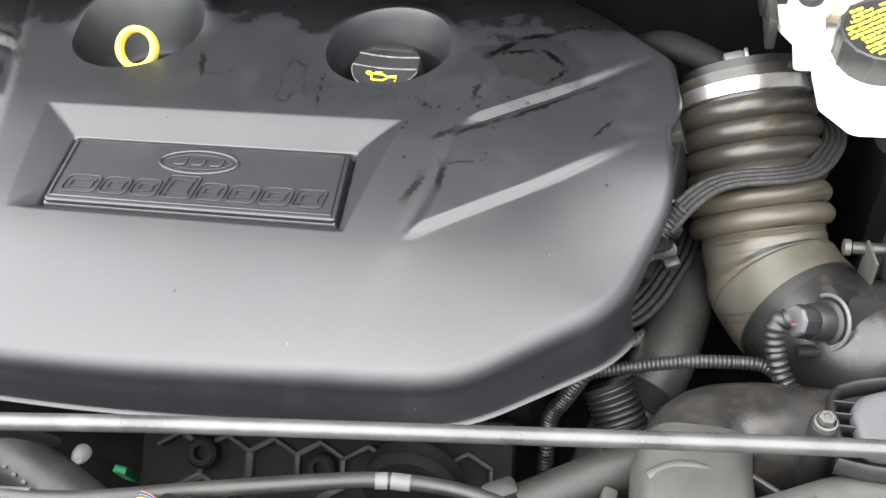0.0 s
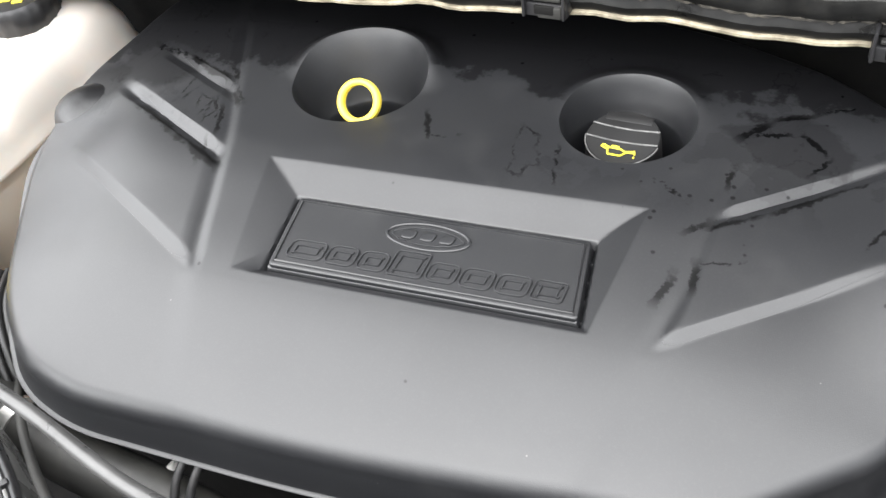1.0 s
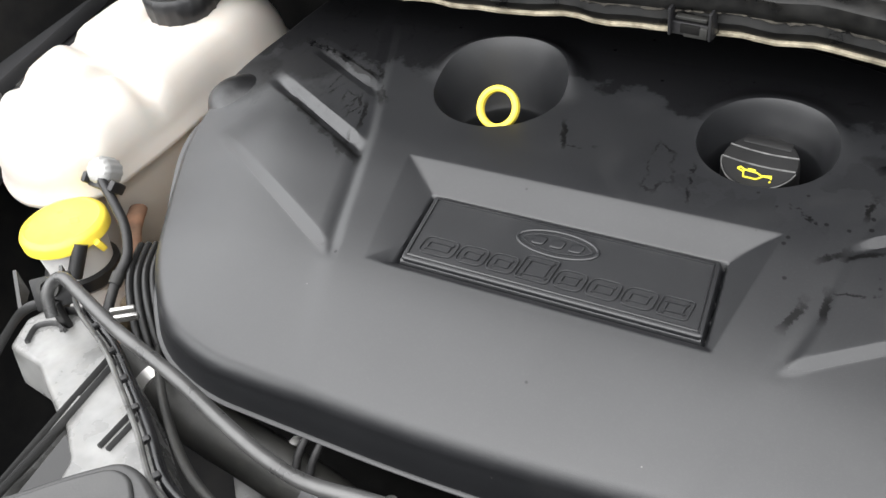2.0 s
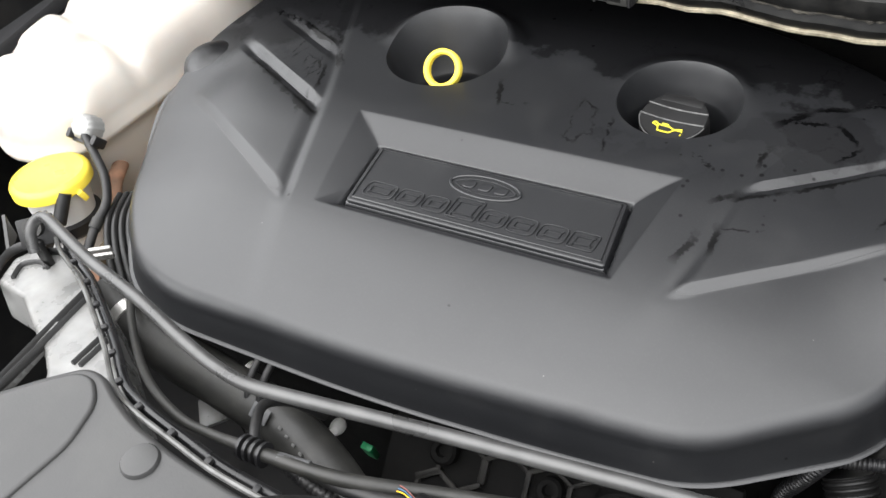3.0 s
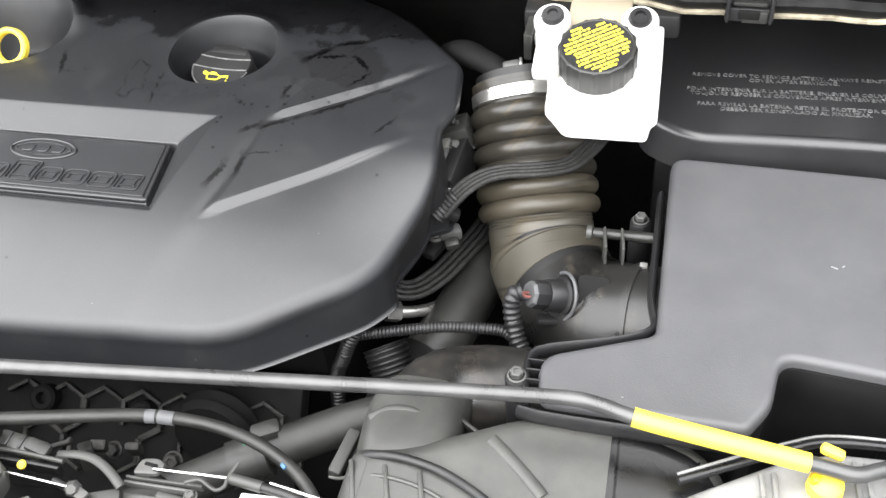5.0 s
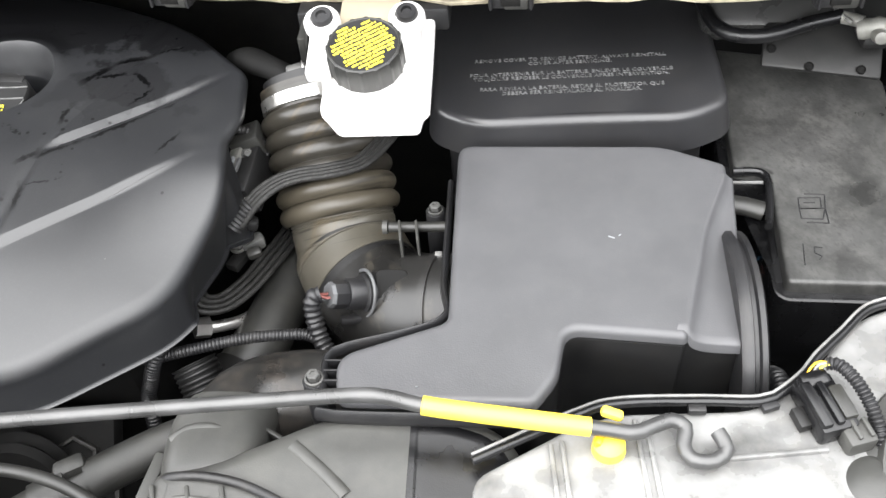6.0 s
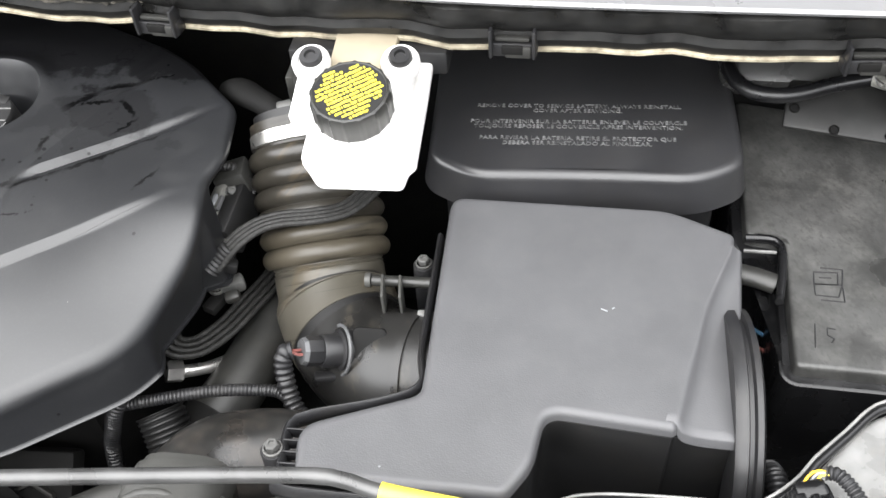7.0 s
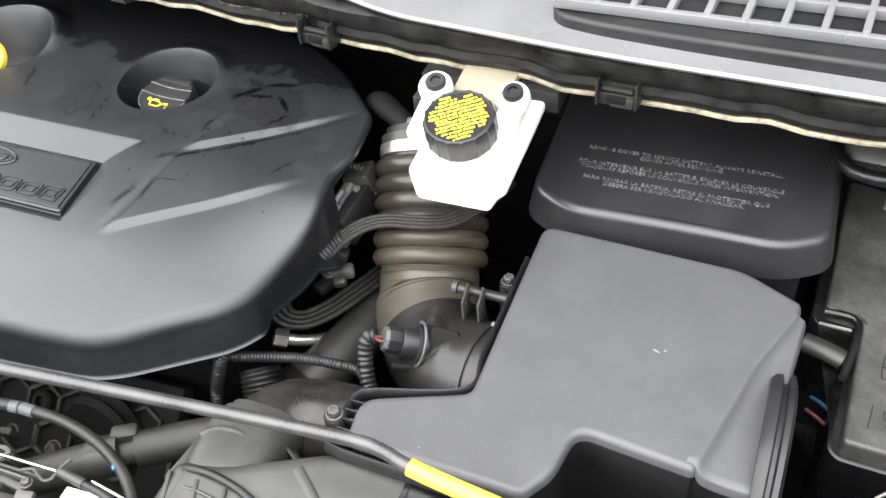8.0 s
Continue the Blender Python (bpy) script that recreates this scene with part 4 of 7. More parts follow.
part("clip_head", lathe([(0, 0), (0.0055, 0), (0.0055, 0.004), (0, 0.004)], along((0.326, 0.567, 0.897), (0.32, 0.567, 0.897)), 14), DUCTG, air)
part("clip_tab", box(0.367, 0.540, 0.885, 0.006, 0.005, 0.022, 0.001), SILVER, air, "pale metal clip")
# outlet elbow towards the intake hose
elbow = part("outlet_elbow", sweep(smooth_path([(0.286, 0.592, 0.8412), (0.2955, 0.5735, 0.8372), (0.311, 0.551, 0.8365), (0.334, 0.531, 0.8415), (0.362, 0.518, 0.850), (0.396, 0.512, 0.857)], 0.005), lambda s: 0.0450 + 0.0022 * min(s / 0.05, 1), 56), ELBOW, air)
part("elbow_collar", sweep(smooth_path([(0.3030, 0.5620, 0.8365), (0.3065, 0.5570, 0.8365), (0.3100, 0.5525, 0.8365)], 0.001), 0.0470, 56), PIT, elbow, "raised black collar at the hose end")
part("elbow_lip", sweep([Vector((0.3655, 0.5170, 0.8510)), Vector((0.371, 0.5160, 0.8522))], 0.0490, 44), ELBOW, elbow)
mb = along((0.312, 0.516, 0.878), (0.232, 0.474, 0.921))
sensor = part("sensor_socket", lathe([(0.0, 0.017), (0.0112, 0.017), (0.0120, 0.015), (0.0120, 0.004), (0.0150, 0.003), (0.0150, -0.014), (0.0, -0.014)], mb, 32), BLACK, elbow)
cr = mb @ Matrix.Translation((0, 0, 0.0015))
part("collar", sweep([cr @ Vector((0.0178 * math.cos(a), 0.0178 * math.sin(a), 0)) for a in np.linspace(-2.2, 2.6, 40)], 0.0013, 8), DIMTAPE, sensor, "pale open locking ring")
part("socket_guard", plate(rounded([(-0.012, -0.011), (0.012, -0.011), (0.012, 0.011), (-0.012, 0.011)], 0.005), -0.002, 0.002, 0.001, 2), DARK, sensor).matrix_basis = along((0.333, 0.5155, 0.8885), (0.333, 0.465, 0.948))
part("socket_foot", box(0.3075, 0.503, 0.8645, 0.030, 0.008, 0.006, 0.002, pose(0, 0, 0, -10, 8, 14)), BLACK, sensor)

# ---- corrugated intake hose ----
hose = thing("intake_hose", (0.27, 0.63, 0.84), "dusty corrugated rubber intake hose with a steel band clamp", "hose")
A, B = Vector((0.2553, 0.6962, 0.9336)), Vector((0.2763, 0.6214, 0.8642))
axis = (B - A).normalized()


def bellows(s):
    if s < 0.0177:
        return 0.0448
    return 0.0458 + 0.0056 * abs(math.sin(math.pi * (s - 0.0177) / 0.0157)) ** 0.62


def rings_between(s0, s1):
    n = int((s1 - s0) / 0.0005)
    return sweep([A + axis * (s0 + (s1 - s0) * k / n) for k in range(n + 1)], lambda s: bellows(s0 + s), 64, caps=False)


part("bellows", rings_between(0.0, 0.0805), HOSE, hose)
part("lower_bellows", rings_between(0.0805, 0.1119), HOSE_LOW, hose, "tan-dusted lower rings")
cuff_path = smooth_path([A + axis * 0.1095, A + axis * 0.118, A + axis * 0.127, (0.2860, 0.5915, 0.8410), (0.2955, 0.5735, 0.8372), (0.3040, 0.5605, 0.8365)], 0.0012)


def cuff_radius(s):
    r = 0.0440 - (0.0012 if 0.0035 < s < 0.0050 else 0) - (0.0009 if 0.0070 < s < 0.0080 else 0)
    r += 0.0040 * float(smoothstep(0.024, 0.036, s)) - (0.0016 if 0.0405 < s < 0.0425 else 0)
    return r


part("cuff", sweep(cuff_path, cuff_radius, 64), CUFF, hose, "smooth tan-dusted rubber cuff")
part("band_clamp", sweep([A + axis * k for k in (0.0046, 0.0052, 0.0060, 0.0140, 0.0148, 0.0153)], lambda s: 0.0474 if 0.0005 < s < 0.0103 else 0.0462, 64), BAND, hose, "bright steel band clamp")
part("band_edge", sweep([A + axis * k for k in (-0.0030, -0.0020, 0.004, 0.0050)], 0.0464, 56), HOSE, hose)
cb = Vector((0.2455, 0.6835, 0.9640))
part("clamp_screw", box(*cb, 0.014, 0.007, 0.007, 0.002, pose(0, 0, 0, 20, -8, 12)), ALU, hose)
part("clamp_lug", box(*(cb + Vector((0.008, -0.001, 0.001))), 0.0025, 0.009, 0.011, 0.0006, pose(0, 0, 0, 20, 0, 12)), STEEL, hose)
part("band_stamp", box(0.2885, 0.6715, 0.9655, 0.016, 0.004, 0.0012, 0.0004, pose(0, 0, 0, 38, 24, 8)), GREYHOSE, hose, "dark stamped slot")
part("throttle_pipe", sweep([A - axis * 0.010, A - axis * 0.002], 0.0425, 40), PIT, hose)

# ---- brake fluid reservoir ----
br = thing("brake_fluid_reservoir", (0.32, 0.64, 0.95), "glossy white brake fluid reservoir screwed to a grey bracket", "fluid reservoir")
tank_loop = rounded([(0.264, 0.712, 0.004), (0.268, 0.661, 0.006), (0.286, 0.628, 0.01), (0.2885, 0.579, 0.004), (0.2950, 0.5710, 0.004), (0.3050, 0.5570, 0.005), (0.3605, 0.5575, 0.004), (0.3625, 0.5720, 0.003), (0.3665, 0.5770, 0.003), (0.3655, 0.64, 0.01), (0.3635, 0.712, 0.004)])
part("tank", slope(plate(tank_loop, 0.9965, 1.003, 0.003, 4), 0.32, 0.56, 0, 0.05), WHITE, br)
neck = along((0.3215, 0.6125, 1.0075), (0.3215, 0.6045, 1.045))
part("neck", lathe([(0.024, 0), (0.024, 0.012)], neck, 32), WHITE, br)
bc = part("screw_cap", lathe([(0.0255, 0.010), (0.0266, 0.012), (0.0266, 0.029), (0.0260, 0.0315), (0.0248, 0.032), (0.0241, 0.0312), (0, 0.0312)], neck, 128, wobble=lambda a, r, z: (0.0009 if (a / (2 * math.pi) * 16) % 1 < 0.16 else 0) if r > 0.0258 else 0), DUCT, br, "ribbed black screw cap with yellow printing")
b = bmesh.new()
rnd = random.Random(4)
turn = pose(0, 0, 0, 0, 0, 33)
for r in range(13):
    y = -0.0210 + r * 0.0035
    half = math.sqrt(max(0.0236 ** 2 - y * y, 0)) * rnd.uniform(0.86, 0.98)
    x = -half + rnd.uniform(0, 0.004)
    while x < half - 0.001:
        w = min(rnd.uniform(0.0005, 0.0021), half - x)
        p = turn @ Vector((x + w / 2, y, 0))
        if not (p.y > 0.0165 and p.x < -0.003) and not (p.x > 0.015 and p.y < -0.006):
            tall = rnd.uniform(0.0015, 0.0023)
            box(x + w / 2, y + rnd.uniform(-0.0003, 0.0003), 0.0314, w, tall, 0.0005, 0, bm=b)
        x += w + rnd.choice((0.0003, 0.0003, 0.0004, 0.0011))
bmesh.ops.transform(b, matrix=neck @ turn, verts=b.verts)
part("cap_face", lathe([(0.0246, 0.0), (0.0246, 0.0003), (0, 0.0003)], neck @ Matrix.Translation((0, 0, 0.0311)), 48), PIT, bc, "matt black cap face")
part("printed_text", b, INK, bc, "rows of yellow printed bars", smooth=False)
for x, y in ((0.284, 0.653), (0.347, 0.655)):
    ear = part("ear", lathe([(0.0, 0.0), (0.0130, 0.0), (0.0137, 0.003), (0.0137, 0.008), (0.0127, 0.010), (0.0092, 0.010), (0.0085, 0.008), (0, 0.008)], along((x, y, 1.022), (x, y - 0.006, 1.04)), 32), WHITE, br)
    part("ear_web", box(x, y - 0.022, 1.014, 0.019, 0.046, 0.012, 0.003, pose(0, 0, 0, 14, 0, 0)), WHITE, br)
    part("screw", lathe([(0.0082, 0.0), (0.0082, 0.004), (0.0072, 0.0055), (0.0042, 0.0055), (0.0036, 0.003), (0, 0.003)], along((x, y, 1.0295), (x, y - 0.006, 1.0475)), 20), BLACK, ear, "dark socket screw")
part("bracket", box(0.3165, 0.705, 1.008, 0.118, 0.05, 0.020, 0.003), BODY, br, "grey steel bracket under the cowl")
part("bracket_side", box(0.2645, 0.678, 1.002, 0.006, 0.05, 0.022, 0.001), DUCT, br)
part("back_plate", box(0.3165, 0.682, 1.020, 0.046, 0.062, 0.008, 0.002, pose(0, 0, 0, 8, 0, 0)), TAN, br, "cream plastic panel between the ears")

# ---- battery cover, fuse box ----
bat = thing("battery_cover", (0.475, 0.72, 0.80), "black moulded battery cover with raised safety lettering", "battery cover")
bat_loop = rounded([(0.347, 0.90, 0.006), (0.357, 0.664, 0.014), (0.392, 0.6435, 0.02), (0.48, 0.647, 0.1), (0.562, 0.6475, 0.02), (0.596, 0.668, 0.014), (0.592, 0.90, 0.006)])
bcov = part("cover", plate(bat_loop, 0.903, 0.935, 0.007, 5, draft=0.005), BATT, bat)
part("battery_case", box(0.474, 0.785, 0.80, 0.215, 0.21, 0.19, 0.004), BLACK, bat)


def lettering(text, at, size, material, parent, m=None, depth=0.0004, name="lettering", label=""):
    """Raised lettering as one flat mesh."""
    cu = bpy.data.curves.new("text", "FONT")
    cu.body, cu.size, cu.extrude, cu.align_x = text, size, depth, "CENTER"
    cu.resolution_u = 2
    tmp = bpy.data.objects.new("text", cu)
    scene.collection.objects.link(tmp)
    bpy.context.view_layer.update()
    me = bpy.data.meshes.new_from_object(tmp)
    bpy.data.objects.remove(tmp)
    b = bmesh.new()
    b.from_mesh(me)
    bpy.data.meshes.remove(me)
    bmesh.ops.transform(b, matrix=Matrix.Translation(at) @ (m or Matrix()), verts=b.verts)
    return part(name, b, material, parent, label, smooth=False)


LETTER = mat("worn_raised_lettering", (0.11, 0.11, 0.11), 0.5, bump=0, blotch=120, var=0.5)
for k, line in enumerate(("REMOVE COVER TO SERVICE BATTERY. ALWAYS REINSTALL", "COVER AFTER SERVICING.", "POUR INTERVENIR SUR LA BATTERIE, ENLEVER LE COUVERCLE", "TOUJOURS REPOSER LE COUVERCLE APRES INTERVENTION.", "PARA REVISAR LA BATERIA, RETIRE EL PROTECTOR QUE", "DEBERA SER REINSTALADO AL FINALIZAR.")):
    lettering(line, (0.4705, 0.7275 - k * 0.0060 - (k // 2) * 0.0080, 0.9353), 0.0060, LETTER, bcov, pose(0, 0, 0, 0, 0, 1.5))

fb = thing("fuse_box", (0.69, 0.64, 0.80), "dusty black fuse box with a hinged lid and a book symbol", "fuse box")
fuse_loop = rounded([(0.606, 0.80, 0.004), (0.604, 0.652, 0.004), (0.632, 0.648, 0.006), (0.630, 0.596, 0.006), (0.628, 0.538, 0.005), (0.731, 0.5335, 0.006), (0.739, 0.61, 0.01), (0.746, 0.757, 0.01), (0.68, 0.785, 0.01)])
fl_ = part("lid", slope(plate(fuse_loop, 0.858, 0.876, 0.003, 3, draft=0.002), 0.69, 0.66, 0, 0.11), FUSE, fb)
part("base", slope(plate(inset(fuse_loop, -0.009), 0.74, 0.866, 0.002, 2), 0.69, 0.66, 0, 0.11), GLOSS, fb)
part("latch_frame", tube([(0.603, 0.6505, 0.873), (0.621, 0.6505, 0.873), (0.628, 0.646, 0.873), (0.6295, 0.637, 0.873), (0.6265, 0.612, 0.872), (0.622, 0.590, 0.870)], 0.0032, 12, flat=1.3), GLOSS, fb)
part("latch_tongue", tube([(0.592, 0.619, 0.868), (0.608, 0.615, 0.868), (0.622, 0.611, 0.866)], 0.0085, 18, flat=0.8), DUCT, fb)
part("latch_bar", tube([(0.600, 0.6345, 0.876), (0.624, 0.634, 0.876)], 0.0014, 8), SILVER, fb)
b = bmesh.new()
for lin in (((0.650, 0.620), (0.667, 0.620), (0.666, 0.609), (0.649, 0.609), (0.650, 0.620)), ((0.649, 0.609), (0.669, 0.609), (0.665, 0.598), (0.649, 0.599), (0.649, 0.609)), ((0.655, 0.624), (0.671, 0.623), (0.669, 0.609), (0.669, 0.594), (0.652, 0.595)), ((0.653, 0.615), (0.662, 0.615))):
    for p, q_ in zip(lin, lin[1:]):
        sweep([Vector((x, y, 0.8760 + 0.11 * (y - 0.66))) for x, y in (p, q_)], 0.0006, 6, bm=b)
part("book_symbol", b, BLACK, fl_, "embossed open-book symbol")
b = bmesh.new()
for x0, y0, x1, y1 in ((0.6455, 0.574, 0.6435, 0.554), (0.6535, 0.571, 0.659, 0.570), (0.6535, 0.571, 0.653, 0.565), (0.653, 0.565, 0.6575, 0.562), (0.6575, 0.562, 0.655, 0.559)):
    sweep([Vector((x, y, 0.8763 + 0.11 * (y - 0.66))) for x, y in ((x0, y0), (x1, y1))], 0.0004, 6, bm=b)
part("arrow_marks", b, BLACK, fl_, "embossed marks")

# ---- cowl, weather strip, clips ----
EDGE_LINE = [(-0.80, 0.80, 0.985), (-0.60, 0.755, 0.995), (-0.317, 0.735, 1.008), (-0.18, 0.728, 1.014), (-0.054, 0.727, 1.018), (0.083, 0.714, 1.02), (0.205, 0.702, 1.02), (0.31, 0.692, 1.021), (0.404, 0.684, 1.021), (0.51, 0.681, 1.02), (0.664, 0.680, 1.018), (0.80, 0.69, 1.01), (0.92, 0.72, 1.0)]
line = smooth_path(EDGE_LINE, 0.012)


def ribbon(path, section, closed=True):
    """Sweeps a section of (forward, up) offsets along a level path."""
    bm = bmesh.new()
    rings = []
    for p in path:
        rings.append([bm.verts.new(p + Vector((0, f, u))) for f, u in section])
    m = len(section)
    for a, c in zip(rings, rings[1:]):
        for k in range(m if closed else m - 1):
            bm.faces.new((a[k], a[(k + 1) % m], c[(k + 1) % m], c[k]))
    if closed:
        bm.faces.new(rings[0])
        bm.faces.new(rings[-1][::-1])
    return bm


strip = thing("weather_strip", (0.05, 0.71, 1.02), "black rubber hood seal with a worn pale edge along the cowl", "seal")
wavy = [p + Vector((0, 0.0013 * math.sin(p.x * 61) + 0.0008 * math.sin(p.x * 143 + 1), 0.0013 * math.sin(p.x * 37 + 2) + 0.0009 * math.sin(p.x * 97))) for p in line]
part("seal_edge", ribbon(wavy, [(0.004, -0.0035), (0.0, -0.002), (-0.0008, 0.0005), (0.001, 0.002), (0.006, 0.002)]), EDGE, strip, "worn pale lower edge")
part("seal_body", ribbon(wavy, [(0.001, 0.002), (-0.003, 0.006), (-0.006, 0.012), (-0.004, 0.018), (-0.008, 0.022), (-0.011, 0.030), (-0.010, 0.037), (-0.004, 0.041), (0.006, 0.041), (0.012, 0.03), (0.012, 0.004)]), SEAL, strip)
cowl = thing("cowl_panel", (0.05, 0.75, 1.06), "grey plastic windscreen cowl with a slotted air grille", "cowl")
def recede(x):
    """How far the pale cowl lies behind the seal: further towards the middle of the car."""
    return 0.046 * (1 - float(smoothstep(-0.02, 0.26, x)))


cowl_line = [p + Vector((0, recede(p.x), 0.45 * recede(p.x))) for p in line]
part("lip", ribbon(cowl_line, [(-0.012, 0.041), (-0.0135, 0.0435), (-0.012, 0.046), (0.03, 0.050), (0.03, 0.044)]), COWL, cowl)
part("panel", ribbon(cowl_line, [(0.006, 0.047), (0.04, 0.049), (0.10, 0.060), (0.26, 0.10), (0.26, 0.092), (0.10, 0.052), (0.04, 0.041), (0.008, 0.041)]), COWL, cowl)
b = bmesh.new()
rings = []
for p, q_ in zip(wavy, cowl_line):
    rings.append([b.verts.new(v) for v in (p + Vector((-0.009, 0.0, 0.034)), q_ + Vector((-0.011, 0.0, 0.0405)), q_ + Vector((0.004, 0.0, 0.036)), p + Vector((0.006, 0.0, 0.030)))])
for p, q_ in zip(rings, rings[1:]):
    for k in range(4):
        b.faces.new((p[k], p[(k + 1) % 4], q_[(k + 1) % 4], q_[k]))
part("seal_flap", b, SEAL, strip, "smooth dark rubber flap up to the cowl")
b = bmesh.new()
rnd_f = random.Random(11)
fibre = [p + Vector((0, -0.0058 + rnd_f.uniform(-0.0008, 0.0008), 0.0205 + rnd_f.uniform(-0.0010, 0.0010))) for p in smooth_path([tuple(p) for p in wavy if -0.34 < p.x < 0.155], 0.003)]
sweep(fibre, lambda s: 0.0012 + 0.0010 * abs(noise.noise(Vector((s * 210, 3.1, 0.7)))) + 0.0007 * abs(noise.noise(Vector((s * 700, 1.3, 5.2)))), 7, bm=b)
part("fibre_line", b, EDGE_DARK, strip, "rough fibrous edge full of debris")
b = plate(rounded([(0.357, 0.90, 0.01), (0.362, 0.697, 0.02), (0.40, 0.690, 0.02), (0.463, 0.686, 0.03), (0.61, 0.683, 0.02), (0.80, 0.69, 0.02), (0.80, 0.90, 0.01)]), 1.05, 1.079, 0.004, 4)
for v in b.verts:
    if v.co.z > 1.06:
        v.co.z += 0.12 * max(0, v.co.y - 0.70)
part("grille_tray", b, BODY, cowl, "dark raised grille surround")
for k in range(16):
    x = 0.375 + k * 0.0265
    part("grille_bar", box(x, 0.766, 1.0925, 0.0055, 0.130, 0.010, 0.0015, pose(0, 0, 0, 6.8, 0, -4)), COWL, cowl)
for k in range(5):
    part("grille_rail", box(0.575, 0.703 + k * 0.031, 1.0850 + k * 0.0037, 0.42, 0.0058, 0.009, 0.0015, pose(0, 0, 0, 6.8, 0, 0)), COWL, cowl)
clip = thing("seal_clip", (0.0, 0.0, 0.0), "black plastic clip holding the hood seal", "clip", "clips along the hood seal")
part("clip_body", box(0, 0.0, -0.001, 0.034, 0.013, 0.011, 0.0015), BLACK, clip)
part("clip_step", box(0.004, -0.005, -0.002, 0.018, 0.006, 0.009, 0.001), GREYHOSE, clip)
part("clip_lip", box(0, -0.004, 0.0075, 0.024, 0.005, 0.003, 0.001), DUCT, clip)
part("clip_face", box(0, -0.007, 0.0, 0.015, 0.003, 0.007, 0.001), DARK, clip)
for sx in (-1, 1):
    part("clip_ear", box(sx * 0.0150, -0.003, 0.005, 0.0025, 0.014, 0.022, 0.001), BLACK, clip)
spots = ((0.157, 0.698, 1.027, -6), (0.423, 0.679, 1.027, -2), (-0.075, 0.722, 1.026, -5), (0.66, 0.676, 1.021, 2), (0.70, 0.676, 1.021, 2))
clip.matrix_basis = pose(*spots[0][:3], 0, 0, spots[0][3])
for s in spots[1:4]:
    copy_thing(clip, pose(*s[:3], 0, 0, s[3]))


# ---- coolant tank and washer filler ----
ct = thing("coolant_tank", (-0.57, 0.62, 0.78), "translucent white plastic coolant tank with rounded lobes", "coolant tank")
t_loop = smooth_path([(-0.563, 0.540, 0), (-0.588, 0.516, 0), (-0.625, 0.505, 0), (-0.67, 0.520, 0), (-0.710, 0.560, 0), (-0.728, 0.62, 0), (-0.732, 0.680, 0), (-0.722, 0.735, 0), (-0.700, 0.785, 0), (-0.655, 0.825, 0), (-0.590, 0.842, 0), (-0.535, 0.812, 0), (-0.532, 0.765, 0), (-0.545, 0.72, 0), (-0.548, 0.65, 0), (-0.553, 0.590, 0)], 0.010, closed=True)
t_loop = [Vector((p.x, p.y)) for p in t_loop]
b = bmesh.new()
cx, cy = -0.64, 0.665
prof = [(0.80, 0.78), (0.86, 0.80), (0.93, 0.865), (0.985, 0.880), (1.025, 0.8835), (1.025, 0.8880), (1.0, 0.892), (0.992, 0.905), (0.972, 0.919), (0.935, 0.931), (0.87, 0.940), (0.80, 0.944), (0.72, 0.947), (0.64, 0.949), (0.56, 0.9505), (0.48, 0.9515), (0.40, 0.952), (0.30, 0.9525), (0.2, 0.953), (0.1, 0.953)]
rings = []
for f, z in prof:
    ring_ = []
    for p in t_loop:
        x, y = cx + (p.x - cx) * f, cy + (p.y - cy) * f
        lobes = 0.0
        if z > 0.9:
            k = min((z - 0.9) / 0.03, 1)
            lobes = k * (-0.013 * math.exp(-((y - 0.655 + 0.35 * (x + 0.64)) / 0.011) ** 2) - 0.012 * math.exp(-((y - 0.575 + 0.4 * (x + 0.64)) / 0.010) ** 2) - 0.009 * math.exp(-((x + 0.615 + 0.15 * (y - 0.6)) / 0.010) ** 2) + 0.010 * math.exp(-((y - 0.77) / 0.05) ** 2))
        ring_.append(b.verts.new((x, y, z + lobes)))
    rings.append(ring_)
for a, c in zip(rings, rings[1:]):
    for k in range(len(t_loop)):
        b.faces.new((a[k], a[(k + 1) % len(t_loop)], c[(k + 1) % len(t_loop)], c[k]))
b.faces.new(rings[-1])
b.faces.new(rings[0][::-1])
part("tank_body", b, TANK, ct, sharp=70)
part("neck", lathe([(0.036, -0.03), (0.034, 0.012), (0.031, 0.014)], Matrix.Translation((-0.604, 0.748, 0.945)), 32), TANK, ct)
cc = part("screw_cap", lathe([(0.036, 0.0), (0.0375, 0.003), (0.0375, 0.024), (0.035, 0.028), (0.0, 0.028)], Matrix.Translation((-0.604, 0.748, 0.952)), 72, wobble=lambda a, r, z: 0.0011 * (math.sin(a * 18) > 0.3) if r > 0.036 else 0), BLACK, ct, "ribbed black screw cap with yellow marks")
b = bmesh.new()
for k in range(7):
    box(-0.616 + (k % 3) * 0.014, 0.735 + (k // 3) * 0.010, 0.9802, 0.010, 0.0042, 0.0012, 0, pose(0, 0, 0, 0, 0, 25), bm=b)
part("printed_text", b, INK, cc, "yellow printed bars", smooth=False)
um = along((-0.5415, 0.538, 0.917), (-0.537, 0.515, 0.940))
part("hose_union", lathe([(0.0, 0.015), (0.009, 0.0148), (0.0118, 0.0125), (0.0128, 0.009), (0.0128, -0.006)], um, 48, wobble=lambda a, r, z: -0.0008 * (math.sin(a * 12) > 0) if r > 0.0115 else 0), LIGHTGREY, ct, "grey ribbed hose union")
uc = part("union_clip", box(-0.5335, 0.5235, 0.9135, 0.032, 0.008, 0.009, 0.002, pose(0, 0, 0, 35, 0, -4)), BLACK, ct, "black winged union clip")
